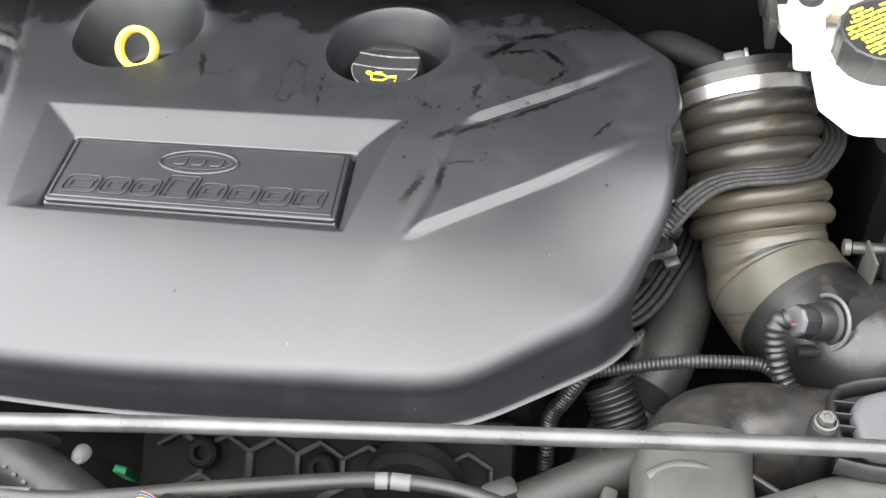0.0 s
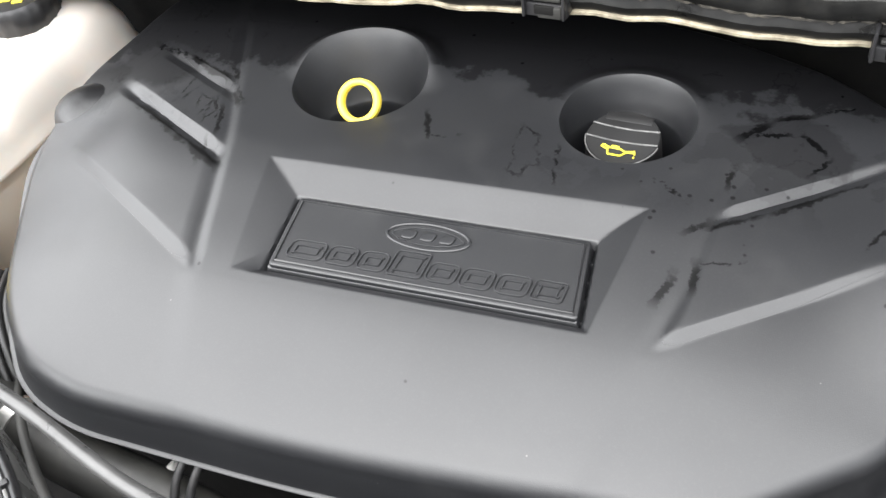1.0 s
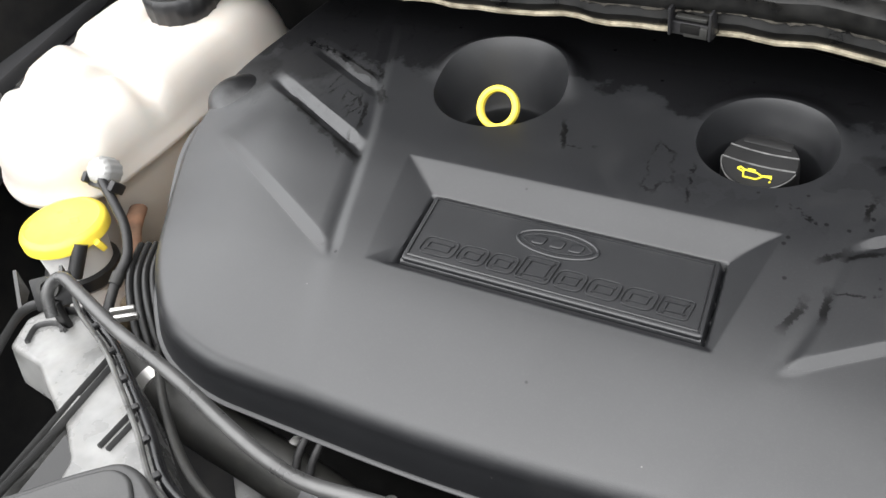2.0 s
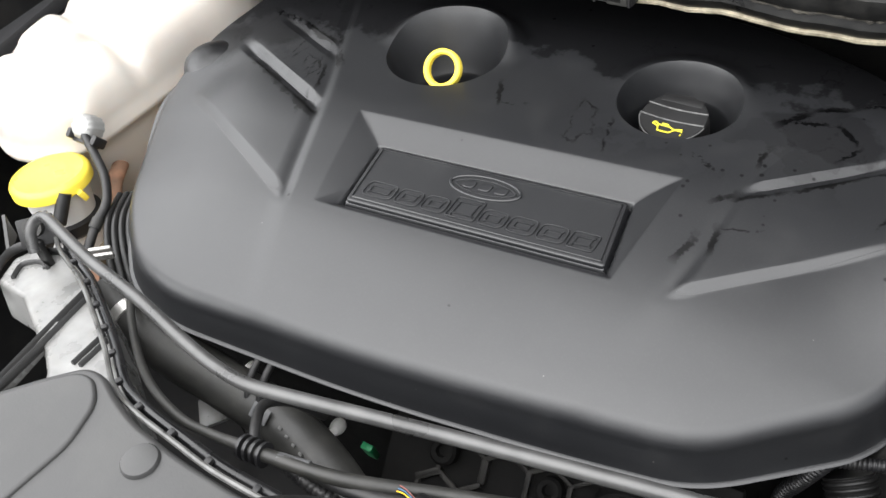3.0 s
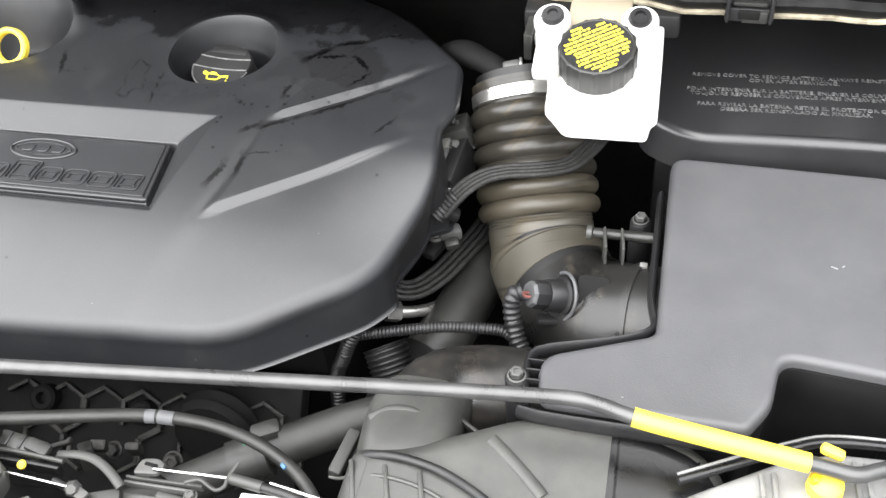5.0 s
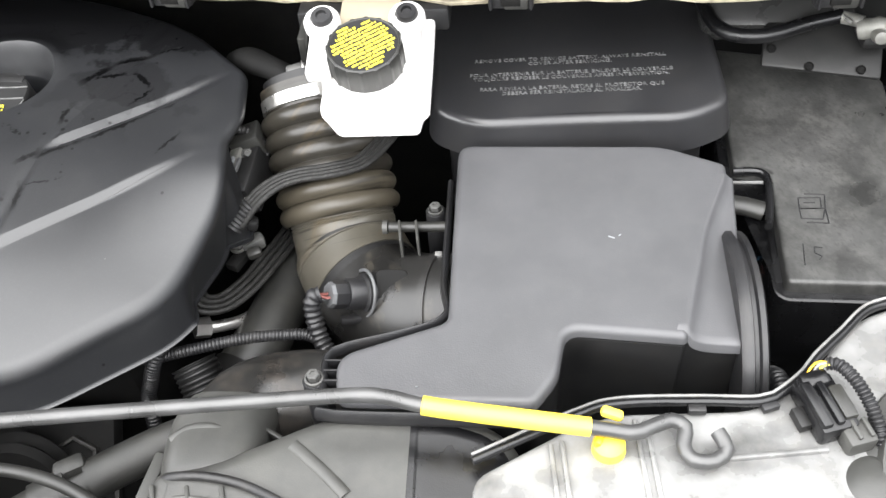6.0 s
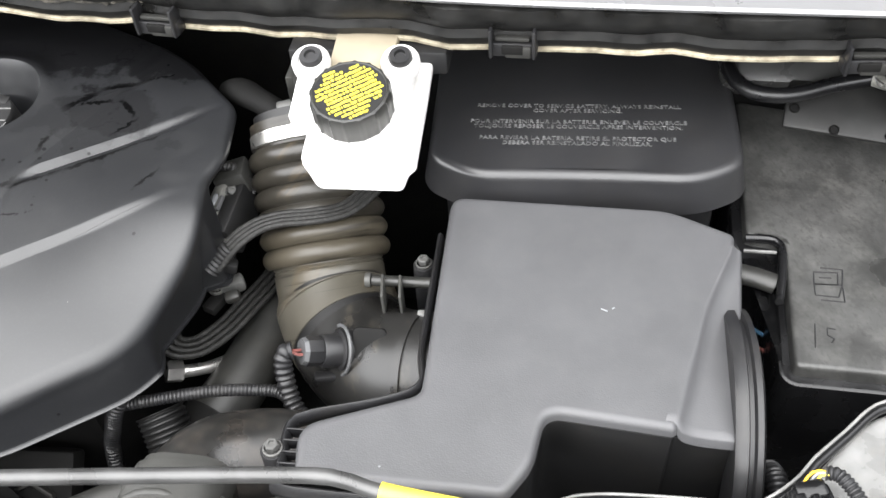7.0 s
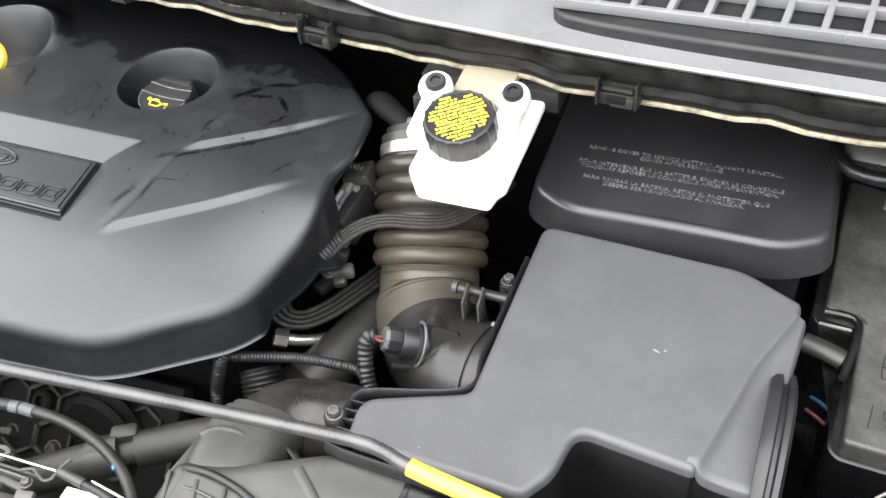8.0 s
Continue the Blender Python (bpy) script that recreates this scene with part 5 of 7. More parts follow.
for sx in (-1, 1):
    part("wing", box(-0.5335 + sx * 0.0165, 0.5245 - sx * 0.0012, 0.9160, 0.006, 0.010, 0.017, 0.0018, pose(0, 0, 0, 35, sx * 8, -4)), BLACK, uc)

ov = thing("overflow_hose", (-0.49, 0.45, 0.90), "thin black rubber overflow hose from the coolant tank", "hose")
part("tube", tube([(-0.540, 0.529, 0.920), (-0.530, 0.522, 0.917), (-0.512, 0.511, 0.911), (-0.490, 0.496, 0.902), (-0.473, 0.475, 0.893), (-0.470, 0.455, 0.886), (-0.462, 0.430, 0.877), (-0.455, 0.405, 0.862), (-0.45, 0.385, 0.84)], 0.0044, 12), RUBBER, ov)
part("joint", tube([(-0.4705, 0.459, 0.8875), (-0.4685, 0.449, 0.884)], 0.0056, 12), GREYHOSE, ov)

wf = thing("washer_filler", (-0.565, 0.475, 0.80), "yellow washer fluid cap on a pale filler neck", "washer cap")
wm = Matrix.Translation((-0.562, 0.488, 0.890)) @ pose(0, 0, 0, -4, -2, 0)
part("cap", lathe([(0.036, -0.009), (0.0392, -0.008), (0.0392, 0.0), (0.0375, 0.003), (0.0335, 0.0045), (0.0320, 0.0035), (0.0, 0.0060)], wm, 48), YELLOW, wf)
part("tab", box(-0.524, 0.487, 0.880, 0.014, 0.006, 0.012, 0.0015, pose(0, 0, 0, 20, 0, -20)), YELLOW, wf)
part("neck", lathe([(0.028, -0.10), (0.028, -0.05), (0.032, -0.012)], wm, 32), WHITE, wf)
part("holder", lathe([(0.029, -0.06), (0.034, -0.055), (0.034, -0.044), (0.029, -0.042)], wm, 32), BLACK, wf)
part("nipple", tube([(-0.530, 0.455, 0.866), (-0.528, 0.474, 0.890)], 0.0065, 14), RUBBER, wf)

fl = thing("fender_liner", (-0.47, 0.5, 0.6), "sandy dusty inner wing panel beside the tank", "panel")
part("panel", box(-0.532, 0.60, 0.795, 0.012, 0.34, 0.16, 0.004, pose(0, 0, 0, 0, 24, 14)), SAND, fl)
part("lower_plate", box(-0.50, 0.50, 0.785, 0.07, 0.12, 0.012, 0.003, pose(0, 0, 0, 0, 10, 0)), RUST, fl)
part("red_brown_bracket", tube([(-0.555, 0.560, 0.850), (-0.538, 0.533, 0.852), (-0.527, 0.516, 0.842), (-0.521, 0.506, 0.815)], 0.009, 16, flat=0.7), RUST, fl, "rusty red-brown bracket")
part("slot", box(-0.500, 0.612, 0.868, 0.006, 0.026, 0.010, 0.002, pose(0, 0, 0, 0, 24, 14)), DARK, fl)
rail = thing("fender_rail", (-0.72, 0.62, 0.80), "weathered steel fender rail with bolts", "rail")
part("rail", box(-0.800, 0.66, 0.862, 0.07, 0.55, 0.02, 0.006, pose(0, 0, 0, 0, 12, 17)), PAINT, rail)
part("rail_top", box(-0.84, 0.63, 0.885, 0.06, 0.60, 0.02, 0.004, pose(0, 0, 0, 0, 0, 8)), PAINT, rail)
for k in range(3):
    bolt((-0.812 - 0.015 * k, 0.628 + 0.042 * k, 0.874), 0.011, 0.012, parent=rail)

# ---- prop rod ----
rod = thing("prop_rod", (0.0, 0.35, 0.94), "long grey steel hood prop rod lying across the front", "prop rod")
rp = [(-0.448, 0.380, 0.925), (-0.452, 0.388, 0.940), (-0.447, 0.396, 0.949), (-0.436, 0.397, 0.953), (-0.412, 0.389, 0.954), (-0.36, 0.371, 0.955), (-0.295, 0.353, 0.957), (-0.225, 0.330, 0.959), (-0.190, 0.321, 0.960), (-0.165, 0.318, 0.961), (-0.135, 0.3215, 0.960), (-0.035, 0.335, 0.957), (0.10, 0.352, 0.952), (0.24, 0.370, 0.946), (0.325, 0.3795, 0.943), (0.350, 0.379, 0.942), (0.378, 0.3735, 0.940), (0.47, 0.369, 0.927), (0.495, 0.368, 0.923), (0.507, 0.373, 0.922), (0.519, 0.378, 0.921), (0.5265, 0.374, 0.920), (0.5245, 0.362, 0.918), (0.529, 0.354, 0.917), (0.541, 0.353, 0.917), (0.549, 0.360, 0.918), (0.545, 0.371, 0.920)]
part("bar", sweep(smooth_path(rp, 0.004), 0.0047, 16), ROD, rod)
part("sleeve", sweep([p for p in smooth_path(rp, 0.004) if 0.366 < p.x < 0.470], 0.0059, 24), YELLOW, rod, "yellow foam grip sleeve")
rc = thing("rod_clip", (0.485, 0.366, 0.90), "amber plastic clip that holds the prop rod", "clip")
part("clip_top", box(0.4835, 0.3795, 0.9255, 0.014, 0.007, 0.006, 0.0025, pose(0, 0, 0, 0, 10, -14)), YELLOW, rc)
part("clip_base", lathe([(0.0, 0.012), (0.006, 0.0115), (0.0098, 0.008), (0.0105, 0.0), (0.0105, -0.006), (0.0, -0.006)], Matrix.Translation((0.4815, 0.3655, 0.907)), 26), YELLOW, rc)
part("clip_jaw", box(0.4755, 0.3665, 0.917, 0.006, 0.010, 0.007, 0.0025, pose(0, 0, 0, 0, 0, -20)), ORANGE, rc)
pv = thing("rod_pivot", (-0.468, 0.38, 0.90), "black steel pivot bracket of the prop rod", "bracket")
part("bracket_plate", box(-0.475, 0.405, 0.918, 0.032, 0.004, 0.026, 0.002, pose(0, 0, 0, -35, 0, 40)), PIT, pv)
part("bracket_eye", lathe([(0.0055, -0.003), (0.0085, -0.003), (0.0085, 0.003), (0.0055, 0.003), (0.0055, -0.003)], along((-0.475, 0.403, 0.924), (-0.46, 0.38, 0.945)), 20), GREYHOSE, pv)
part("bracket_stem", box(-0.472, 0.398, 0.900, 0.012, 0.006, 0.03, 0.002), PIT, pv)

# ---- front support and sight shields ----
sup = thing("front_support", (-0.38, 0.33, 0.80), "bright satin radiator support with moulded ribs", "radiator support")
sloop = rounded([(-0.505, 0.365), (-0.517, 0.394), (-0.508, 0.410), (-0.484, 0.421), (-0.454, 0.410), (-0.407, 0.387), (-0.348, 0.351), (-0.290, 0.309), (-0.25, 0.280), (-0.18, 0.262), (-0.18, 0.20), (-0.33, 0.20), (-0.36, 0.296), (-0.387, 0.317), (-0.406, 0.326), (-0.461, 0.357)], 0.004)
part("top_panel", slope(plate(sloop, 0.866, 0.905, 0.004, 3, draft=0.006), -0.35, 0.33, 0.12, -0.05), SILVER, sup)


def on_support(pts, lift):
    return [Vector((x, y, 0.905 + 0.12 * (x + 0.35) - 0.05 * (y - 0.33) + lift)) for x, y in pts]


for dx in (-0.0040, 0.0040):
    part("rib", sweep(on_support([(-0.400 + dx, 0.386), (-0.3945 + dx, 0.322), (-0.390 + dx * 0.6, 0.262), (-0.387 + dx * 0.3, 0.22)], 0.0), 0.0018, 8, flat=2.8), SHIELD, sup)
    part("rib", sweep(on_support([(-0.3405 + dx, 0.3445), (-0.3415 + dx, 0.311)], 0.0), 0.0017, 8, flat=2.6), SHIELD, sup)
part("brace_web", box(-0.3905, 0.287, 0.897, 0.0055, 0.11, 0.010, 0.001, pose(0, 0, 0, 0, 0, 4)), SILVER, sup)
part("ridge", sweep(smooth_path(on_support([(-0.505, 0.352), (-0.514, 0.369), (-0.525, 0.398), (-0.512, 0.412), (-0.486, 0.4095), (-0.465, 0.414)], 0.002), 0.004), 0.0021, 8, flat=2.4), SHIELD, sup)
part("ridge", sweep(smooth_path(on_support([(-0.490, 0.372), (-0.4965, 0.388), (-0.482, 0.396), (-0.466, 0.392)], 0.001), 0.004), 0.0018, 8, flat=2.0), SHIELD, sup)
for p0, p1 in (((-0.505, 0.436), (-0.470, 0.391)), ((-0.545, 0.420), (-0.525, 0.396))):
    fin = bmesh.new()
    a0, a1 = on_support([p0, p1], 0.0)
    side_ = (a1 - a0).cross(Vector((0, 0, 1))).normalized() * 0.0015
    lo = [fin.verts.new(v) for v in (a0 - side_, a0 + side_, a1 + side_, a1 - side_)]
    hi = [fin.verts.new(v) for v in (a0 - side_ + Vector((0, 0, 0.026)), a0 + side_ + Vector((0, 0, 0.026)), a1 + side_ + Vector((0, 0, 0.002)), a1 - side_ + Vector((0, 0, 0.002)))]
    fin.faces.new(lo[::-1])
    fin.faces.new(hi)
    for k in range(4):
        fin.faces.new((lo[k], lo[(k + 1) % 4], hi[(k + 1) % 4], hi[k]))
    part("fin", fin, SHIELD, sup)
sh = thing("sight_shield", (-0.2, 0.2, 0.93), "grey plastic sight shield with a push-in fastener", "trim panel")
shl = rounded([(-0.40, 0.18, 0.01), (-0.325, 0.247, 0.012), (-0.301, 0.271, 0.012), (-0.279, 0.289, 0.010), (-0.262, 0.288, 0.012), (-0.239, 0.2755, 0.02), (-0.215, 0.266, 0.02), (-0.171, 0.2575, 0.02), (-0.137, 0.2535, 0.02), (-0.060, 0.2465, 0.02), (-0.018, 0.250, 0.01), (0.03, 0.234, 0.01), (0.05, 0.21, 0.01), (0.06, 0.10, 0.01), (-0.40, 0.10, 0.01)])
part("panel", plate(shl, 0.925, 0.962, 0.004, 4), SHIELD, sh)
part("raised_field", plate(rounded([(-0.385, 0.188), (-0.322, 0.243), (-0.300, 0.265), (-0.279, 0.282), (-0.265, 0.282), (-0.249, 0.268), (-0.243, 0.236), (-0.250, 0.20), (-0.262, 0.12), (-0.385, 0.12)], 0.010), 0.955, 0.9645, 0.0025, 4), SHIELD, sh)
part("fastener", lathe([(0.0, 0.0034), (0.0085, 0.0032), (0.0112, 0.0026), (0.0122, 0.0012), (0.0124, 0.0)], Matrix.Translation((-0.193, 0.2455, 0.962)), 28), SHIELD, sh, "round push-in fastener")
part("round_boss", lathe([(0.0, 0.010), (0.018, 0.009), (0.023, 0.004), (0.025, 0.0)], Matrix.Translation((-0.137, 0.196, 0.962)), 28), SHIELD, sh)
part("pad", box(-0.045, 0.205, 0.966, 0.06, 0.05, 0.014, 0.008), SHIELD, sh)
sealpts = [(-0.462, 0.418, 0.905), (-0.439, 0.403, 0.908), (-0.392, 0.381, 0.914), (-0.349, 0.355, 0.922), (-0.299, 0.323, 0.934), (-0.259, 0.295, 0.944), (-0.223, 0.281, 0.952), (-0.181, 0.271, 0.957), (-0.143, 0.263, 0.960), (-0.098, 0.259, 0.960), (-0.074, 0.257, 0.960), (-0.044, 0.2545, 0.960), (-0.023, 0.2585, 0.959), (-0.005, 0.2585, 0.958), (0.013, 0.249, 0.957), (0.036, 0.243, 0.955), (0.07, 0.238, 0.953)]
fs = thing("front_seal", (-0.2, 0.27, 0.94), "black rubber bulb seal clipped on a bright flange", "seal")
part("bulb", tube(sealpts, 0.0038, 14), GLOSS, fs)
part("flange", sweep(smooth_path([(x - 0.002, y - 0.0066, z + 0.0055) for x, y, z in sealpts], 0.008), 0.0020, 8, flat=1.2), FLANGE, fs, "bright flange under the seal")
clip_path = smooth_path([(x - 0.001, y - 0.0040, z + 0.0040) for x, y, z in sealpts], 0.004)
for k in range(12, len(clip_path) - 40, 9):
    p, q_ = clip_path[k], clip_path[k + 1]
    part("seal_clip", box(p.x, p.y, p.z, 0.0045, 0.0075, 0.0042, 0.001, Matrix.Rotation(math.atan2(q_.y - p.y, q_.x - p.x), 4, "Z")), BLACK, fs)

# right-hand end of the support
rs = thing("front_support", (0.56, 0.37, 0.80), "bright satin headlamp support with a rubber edge", "radiator support")
rl = rounded([(0.40, 0.345, 0.01), (0.463, 0.3835, 0.01), (0.49, 0.3915, 0.01), (0.575, 0.395, 0.02), (0.608, 0.418, 0.02), (0.650, 0.466, 0.02), (0.678, 0.478, 0.02), (0.76, 0.478, 0.01), (0.76, 0.41, 0.03), (0.68, 0.40, 0.05), (0.655, 0.345, 0.02), (0.64, 0.30, 0.01), (0.40, 0.30, 0.01)])
part("top_panel", plate(rl, 0.85, 0.908, 0.004, 3), SILVER, rs)
for x0, y0, x1, y1 in ((0.4985, 0.386, 0.503, 0.33), (0.5050, 0.386, 0.5095, 0.33), (0.4465, 0.368, 0.451, 0.32), (0.4535, 0.370, 0.458, 0.32), (0.54, 0.358, 0.61, 0.366)):
    part("rib", box((x0 + x1) / 2, (y0 + y1) / 2, 0.907, math.hypot(x1 - x0, y1 - y0), 0.003, 0.008, 0.001, pose(0, 0, 0, 0, 0, math.degrees(math.atan2(y1 - y0, x1 - x0)))), SILVER, rs)
rpts = [(0.40, 0.354, 0.912), (0.463, 0.3855, 0.9135), (0.49, 0.394, 0.914), (0.538, 0.396, 0.914), (0.575, 0.396, 0.914), (0.590, 0.403, 0.914), (0.6055, 0.4165, 0.914), (0.615, 0.4285, 0.914), (0.637, 0.4505, 0.913), (0.651, 0.465, 0.913), (0.663, 0.473, 0.912), (0.680, 0.4765, 0.912), (0.72, 0.476, 0.911), (0.78, 0.476, 0.91)]
part("seal_flange", sweep(smooth_path([(x - 0.0008, y + 0.0034, z + 0.0020) for x, y, z in rpts], 0.006), 0.0010, 8), SILVER, rs, "thin bright flange along the seal")
part("edge_seal", tube(rpts, 0.0026, 12, flat=1.2), GLOSS, rs, "black rubber edge seal")
for x, y, rz in ((0.5365, 0.3915, 0), (0.5805, 0.394, 20)):
    part("seal_tab", box(x, y, 0.9125, 0.011, 0.006, 0.005, 0.001, pose(0, 0, 0, 0, 0, rz)), BLACK, rs)


# ---- under and beside the cover ----
def bundle(name, pts, r, label, n=3, spread=0.0075, material=None, corr=False, category="hose"):
    """Parallel strands that run side by side along one path."""
    ob = thing(name, pts[0], label, category)
    path = smooth_path(pts, 0.003 if corr else 0.005)
    for k in range(n):
        off = (k - (n - 1) / 2) * spread
        moved = []
        for i, p in enumerate(path):
            t = (path[min(i + 1, len(path) - 1)] - path[max(i - 1, 0)]).normalized()
            s = t.cross(Vector((0, 0, 1)))
            s = s.normalized() if s.length > 0.05 else Vector((1, 0, 0))
            moved.append(p + s * off)
        part("strand", sweep(moved, corrugated(r, 0.004, r * 0.16) if corr else r, 10), material or RUBBER, ob)
    return ob


def conduit(name, pts, r, label, pitch=0.0046, deep=0.22, material=None):
    ob = thing(name, pts[0], label, "conduit")
    part("sleeve", sweep(smooth_path(pts, pitch / 5), corrugated(r, pitch, r * deep), 14), material or BLACK, ob)
    return ob


def braided():
    """Woven sleeve: fine diagonal relief on black fibre."""
    m = mat("braided_sleeve", (0.016, 0.0158, 0.015), 0.6, bump=0, blotch=30, var=0.3, dust=0.2, dust_colour=(0.03, 0.029, 0.026), spec=0.3)
    n, l = m.node_tree.nodes, m.node_tree.links
    co = n.new("ShaderNodeTexCoord")
    w = n.new("ShaderNodeTexVoronoi")
    w.inputs["Scale"].default_value = 430
    l.new(co.outputs["Object"], w.inputs["Vector"])
    bp = n.new("ShaderNodeBump")
    bp.inputs["Strength"].default_value, bp.inputs["Distance"].default_value = 0.5, 0.0004
    l.new(w.outputs["Distance"], bp.inputs["Height"])
    l.new(bp.outputs[0], n["Principled BSDF"].inputs["Normal"])
    old = n["Principled BSDF"].inputs["Base Color"].links[0].from_socket
    rm = n.new("ShaderNodeMapRange")
    rm.inputs[1].default_value, rm.inputs[2].default_value, rm.inputs[4].default_value = 0.45, 0.15, 0.8
    l.new(w.outputs["Distance"], rm.inputs[0])
    mx = n.new("ShaderNodeMix")
    mx.data_type = "RGBA"
    mx.inputs[7].default_value = (0.045, 0.044, 0.042, 1)
    l.new(rm.outputs[0], mx.inputs[0])
    l.new(old, mx.inputs[6])
    l.new(mx.outputs[2], n["Principled BSDF"].inputs["Base Color"])
    return m


BRAID = braided()
bh = bundle("braided_hose", [(0.207, 0.571, 0.900), (0.214, 0.577, 0.9075), (0.223, 0.585, 0.9145), (0.237, 0.5965, 0.9185), (0.254, 0.6025, 0.9205), (0.279, 0.6030, 0.9245), (0.302, 0.6145, 0.9225), (0.3165, 0.6420, 0.9195), (0.322, 0.668, 0.912), (0.323, 0.70, 0.90)], 0.0024, "black braided hose bundle crossing the intake hose", 4, 0.0040, BRAID)
part("end_sleeve", tube([(0.203, 0.568, 0.897), (0.210, 0.574, 0.9035), (0.2175, 0.580, 0.9105)], corrugated(0.0072, 0.0036, 0.0012), 14, step=0.001), RUBBER, bh, "ribbed rubber end sleeve")
bundle("looped_hose", [(0.158, 0.560, 0.868), (0.163, 0.541, 0.858), (0.172, 0.534, 0.846), (0.186, 0.541, 0.838), (0.200, 0.562, 0.834), (0.212, 0.590, 0.832), (0.223, 0.620, 0.829), (0.230, 0.655, 0.822)], 0.0025, "black braided hoses looped beneath the cover edge", 4, 0.0058, BRAID)
sp = thing("steel_pipe", (0.20, 0.50, 0.86), "bent dull grey steel coolant pipe", "pipe")
part("pipe", tube([(0.166, 0.521, 0.829), (0.180, 0.528, 0.823), (0.194, 0.540, 0.815), (0.204, 0.558, 0.806), (0.207, 0.580, 0.802), (0.206, 0.61, 0.80)], 0.0050, 16), STEEL, sp)
part("pipe_nut", lathe([(0.0, -0.006), (0.0085, -0.006), (0.0090, -0.004), (0.0090, 0.006), (0.006, 0.007)], along((0.170, 0.523, 0.828), (0.180, 0.528, 0.823)), 6), STEEL, sp, sharp=25)
conduit("wire_conduit", [(0.150, 0.463, 0.864), (0.187, 0.471, 0.868), (0.224, 0.480, 0.869), (0.255, 0.4835, 0.869), (0.272, 0.483, 0.869), (0.284, 0.475, 0.867)], 0.0046, "black corrugated wire conduit to the air sensor", 0.0028, 0.2, BLACK)
mc = conduit("sensor_lead", [(0.2825, 0.4995, 0.8965), (0.2775, 0.4970, 0.8955), (0.2765, 0.4915, 0.888), (0.2790, 0.4840, 0.877), (0.2835, 0.4760, 0.868), (0.2905, 0.4680, 0.862), (0.300, 0.460, 0.855)], 0.0068, "corrugated lead plugged into the air flow sensor")
part("plug", lathe([(0.0, 0.0), (0.0100, 0.0), (0.0108, 0.002), (0.0108, 0.011), (0.0, 0.011)], mb @ Matrix.Translation((0, 0, 0.017)), 8), BLACK, mc, sharp=25)
part("grey_insert", lathe([(0.0, 0.0), (0.0100, 0.0), (0.0092, 0.003), (0.0, 0.003)], mb @ Matrix.Translation((0, 0, 0.028)), 8), DIMTAPE, mc, "grey plug insert", sharp=25)
for k in range(4):
    w = mb @ Vector((-0.003 + 0.002 * k, -0.002 + 0.0025 * (k % 2), 0.030))
    part("wire", tube([w, w + Vector((-0.003, -0.002, 0.0015)), (0.2790, 0.4975, 0.8985)], 0.0011, 6, step=0.002), RED if k % 2 else TAPE, mc)
conduit("wire_conduit", [(0.172, 0.468, 0.887), (0.160, 0.4588, 0.869), (0.149, 0.459, 0.842), (0.1400, 0.460, 0.818), (0.138, 0.452, 0.785), (0.137, 0.445, 0.74)], 0.0060, "black corrugated conduit dropping behind the prop rod", 0.0034, 0.2, BLACK)
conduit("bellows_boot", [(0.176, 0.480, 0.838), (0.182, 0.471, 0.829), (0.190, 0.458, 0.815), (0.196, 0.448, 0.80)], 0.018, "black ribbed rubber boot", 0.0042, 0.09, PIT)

vp = thing("vent_pipe", (0.2, 0.7, 0.93), "glossy black breather elbow behind the intake hose", "pipe")
part("elbow", tube([(0.180, 0.735, 0.935), (0.196, 0.718, 0.950), (0.213, 0.702, 0.9565), (0.232, 0.690, 0.955), (0.248, 0.682, 0.948), (0.258, 0.678, 0.938)], lambda s: 0.0112 - 0.0012 * float(smoothstep(0.045, 0.06, s)), 24), DARK, vp)
cn = thing("engine_connector", (0.2, 0.64, 0.88), "dirty corroded wiring connector at the cover's edge", "connector")
for name, x, y, z, sx, sy, sz, rx, ry, rz, mt in (("backshell", 0.203, 0.650, 0.917, 0.026, 0.024, 0.020, 0, -16, 8, DUCT), ("housing", 0.204, 0.622, 0.900, 0.026, 0.050, 0.030, 10, -14, -8, PIT), ("worn_shell", 0.1965, 0.622, 0.909, 0.011, 0.046, 0.018, 10, -20, -8, OLIVE), ("latch", 0.1955, 0.617, 0.9195, 0.004, 0.018, 0.004, 10, -14, -8, TAPE), ("latch", 0.2005, 0.6185, 0.9185, 0.003, 0.014, 0.004, 10, -14, -8, DIMTAPE),
                                                  ("lug", 0.2075, 0.640, 0.914, 0.010, 0.010, 0.010, 15, 10, 25, ALU), ("tail", 0.2065, 0.594, 0.895, 0.012, 0.020, 0.016, 14, 0, -15, OLIVE), ("tail_clip", 0.2115, 0.581, 0.889, 0.014, 0.010, 0.010, 0, 20, 10, PIT), ("lug", 0.2135, 0.568, 0.868, 0.012, 0.009, 0.008, 12, -8, 20, GREYHOSE)):
    part(name, box(x, y, z, sx, sy, sz, 0.0025, pose(0, 0, 0, rx, ry, rz)), mt, cn)
part("band", sweep(smooth_path([(0.183, 0.648, 0.924), (0.194, 0.650, 0.9285), (0.206, 0.650, 0.926), (0.214, 0.648, 0.916), (0.217, 0.645, 0.905)], 0.0008), corrugated(0.0042, 0.0032, 0.001), 10), RUBBER, cn)
bolt((0.205, 0.634, 0.916), 0.0042, 0.004, axis=(0.3, -0.3, 0.9), material=ALU, parent=cn)
bk = thing("hose_bracket", (0.2, 0.54, 0.86), "small weathered bracket with a bolt beside the cover", "bracket")
part("arm", box(0.199, 0.574, 0.858, 0.012, 0.030, 0.008, 0.002, pose(0, 0, 0, 0, 0, -22)), DARK, bk)
part("foot", box(0.207, 0.585, 0.862, 0.020, 0.012, 0.012, 0.003, pose(0, 0, 0, 0, 0, 30)), ALU, bk)
bolt((0.196, 0.580, 0.862), 0.0055, 0.008, parent=bk)

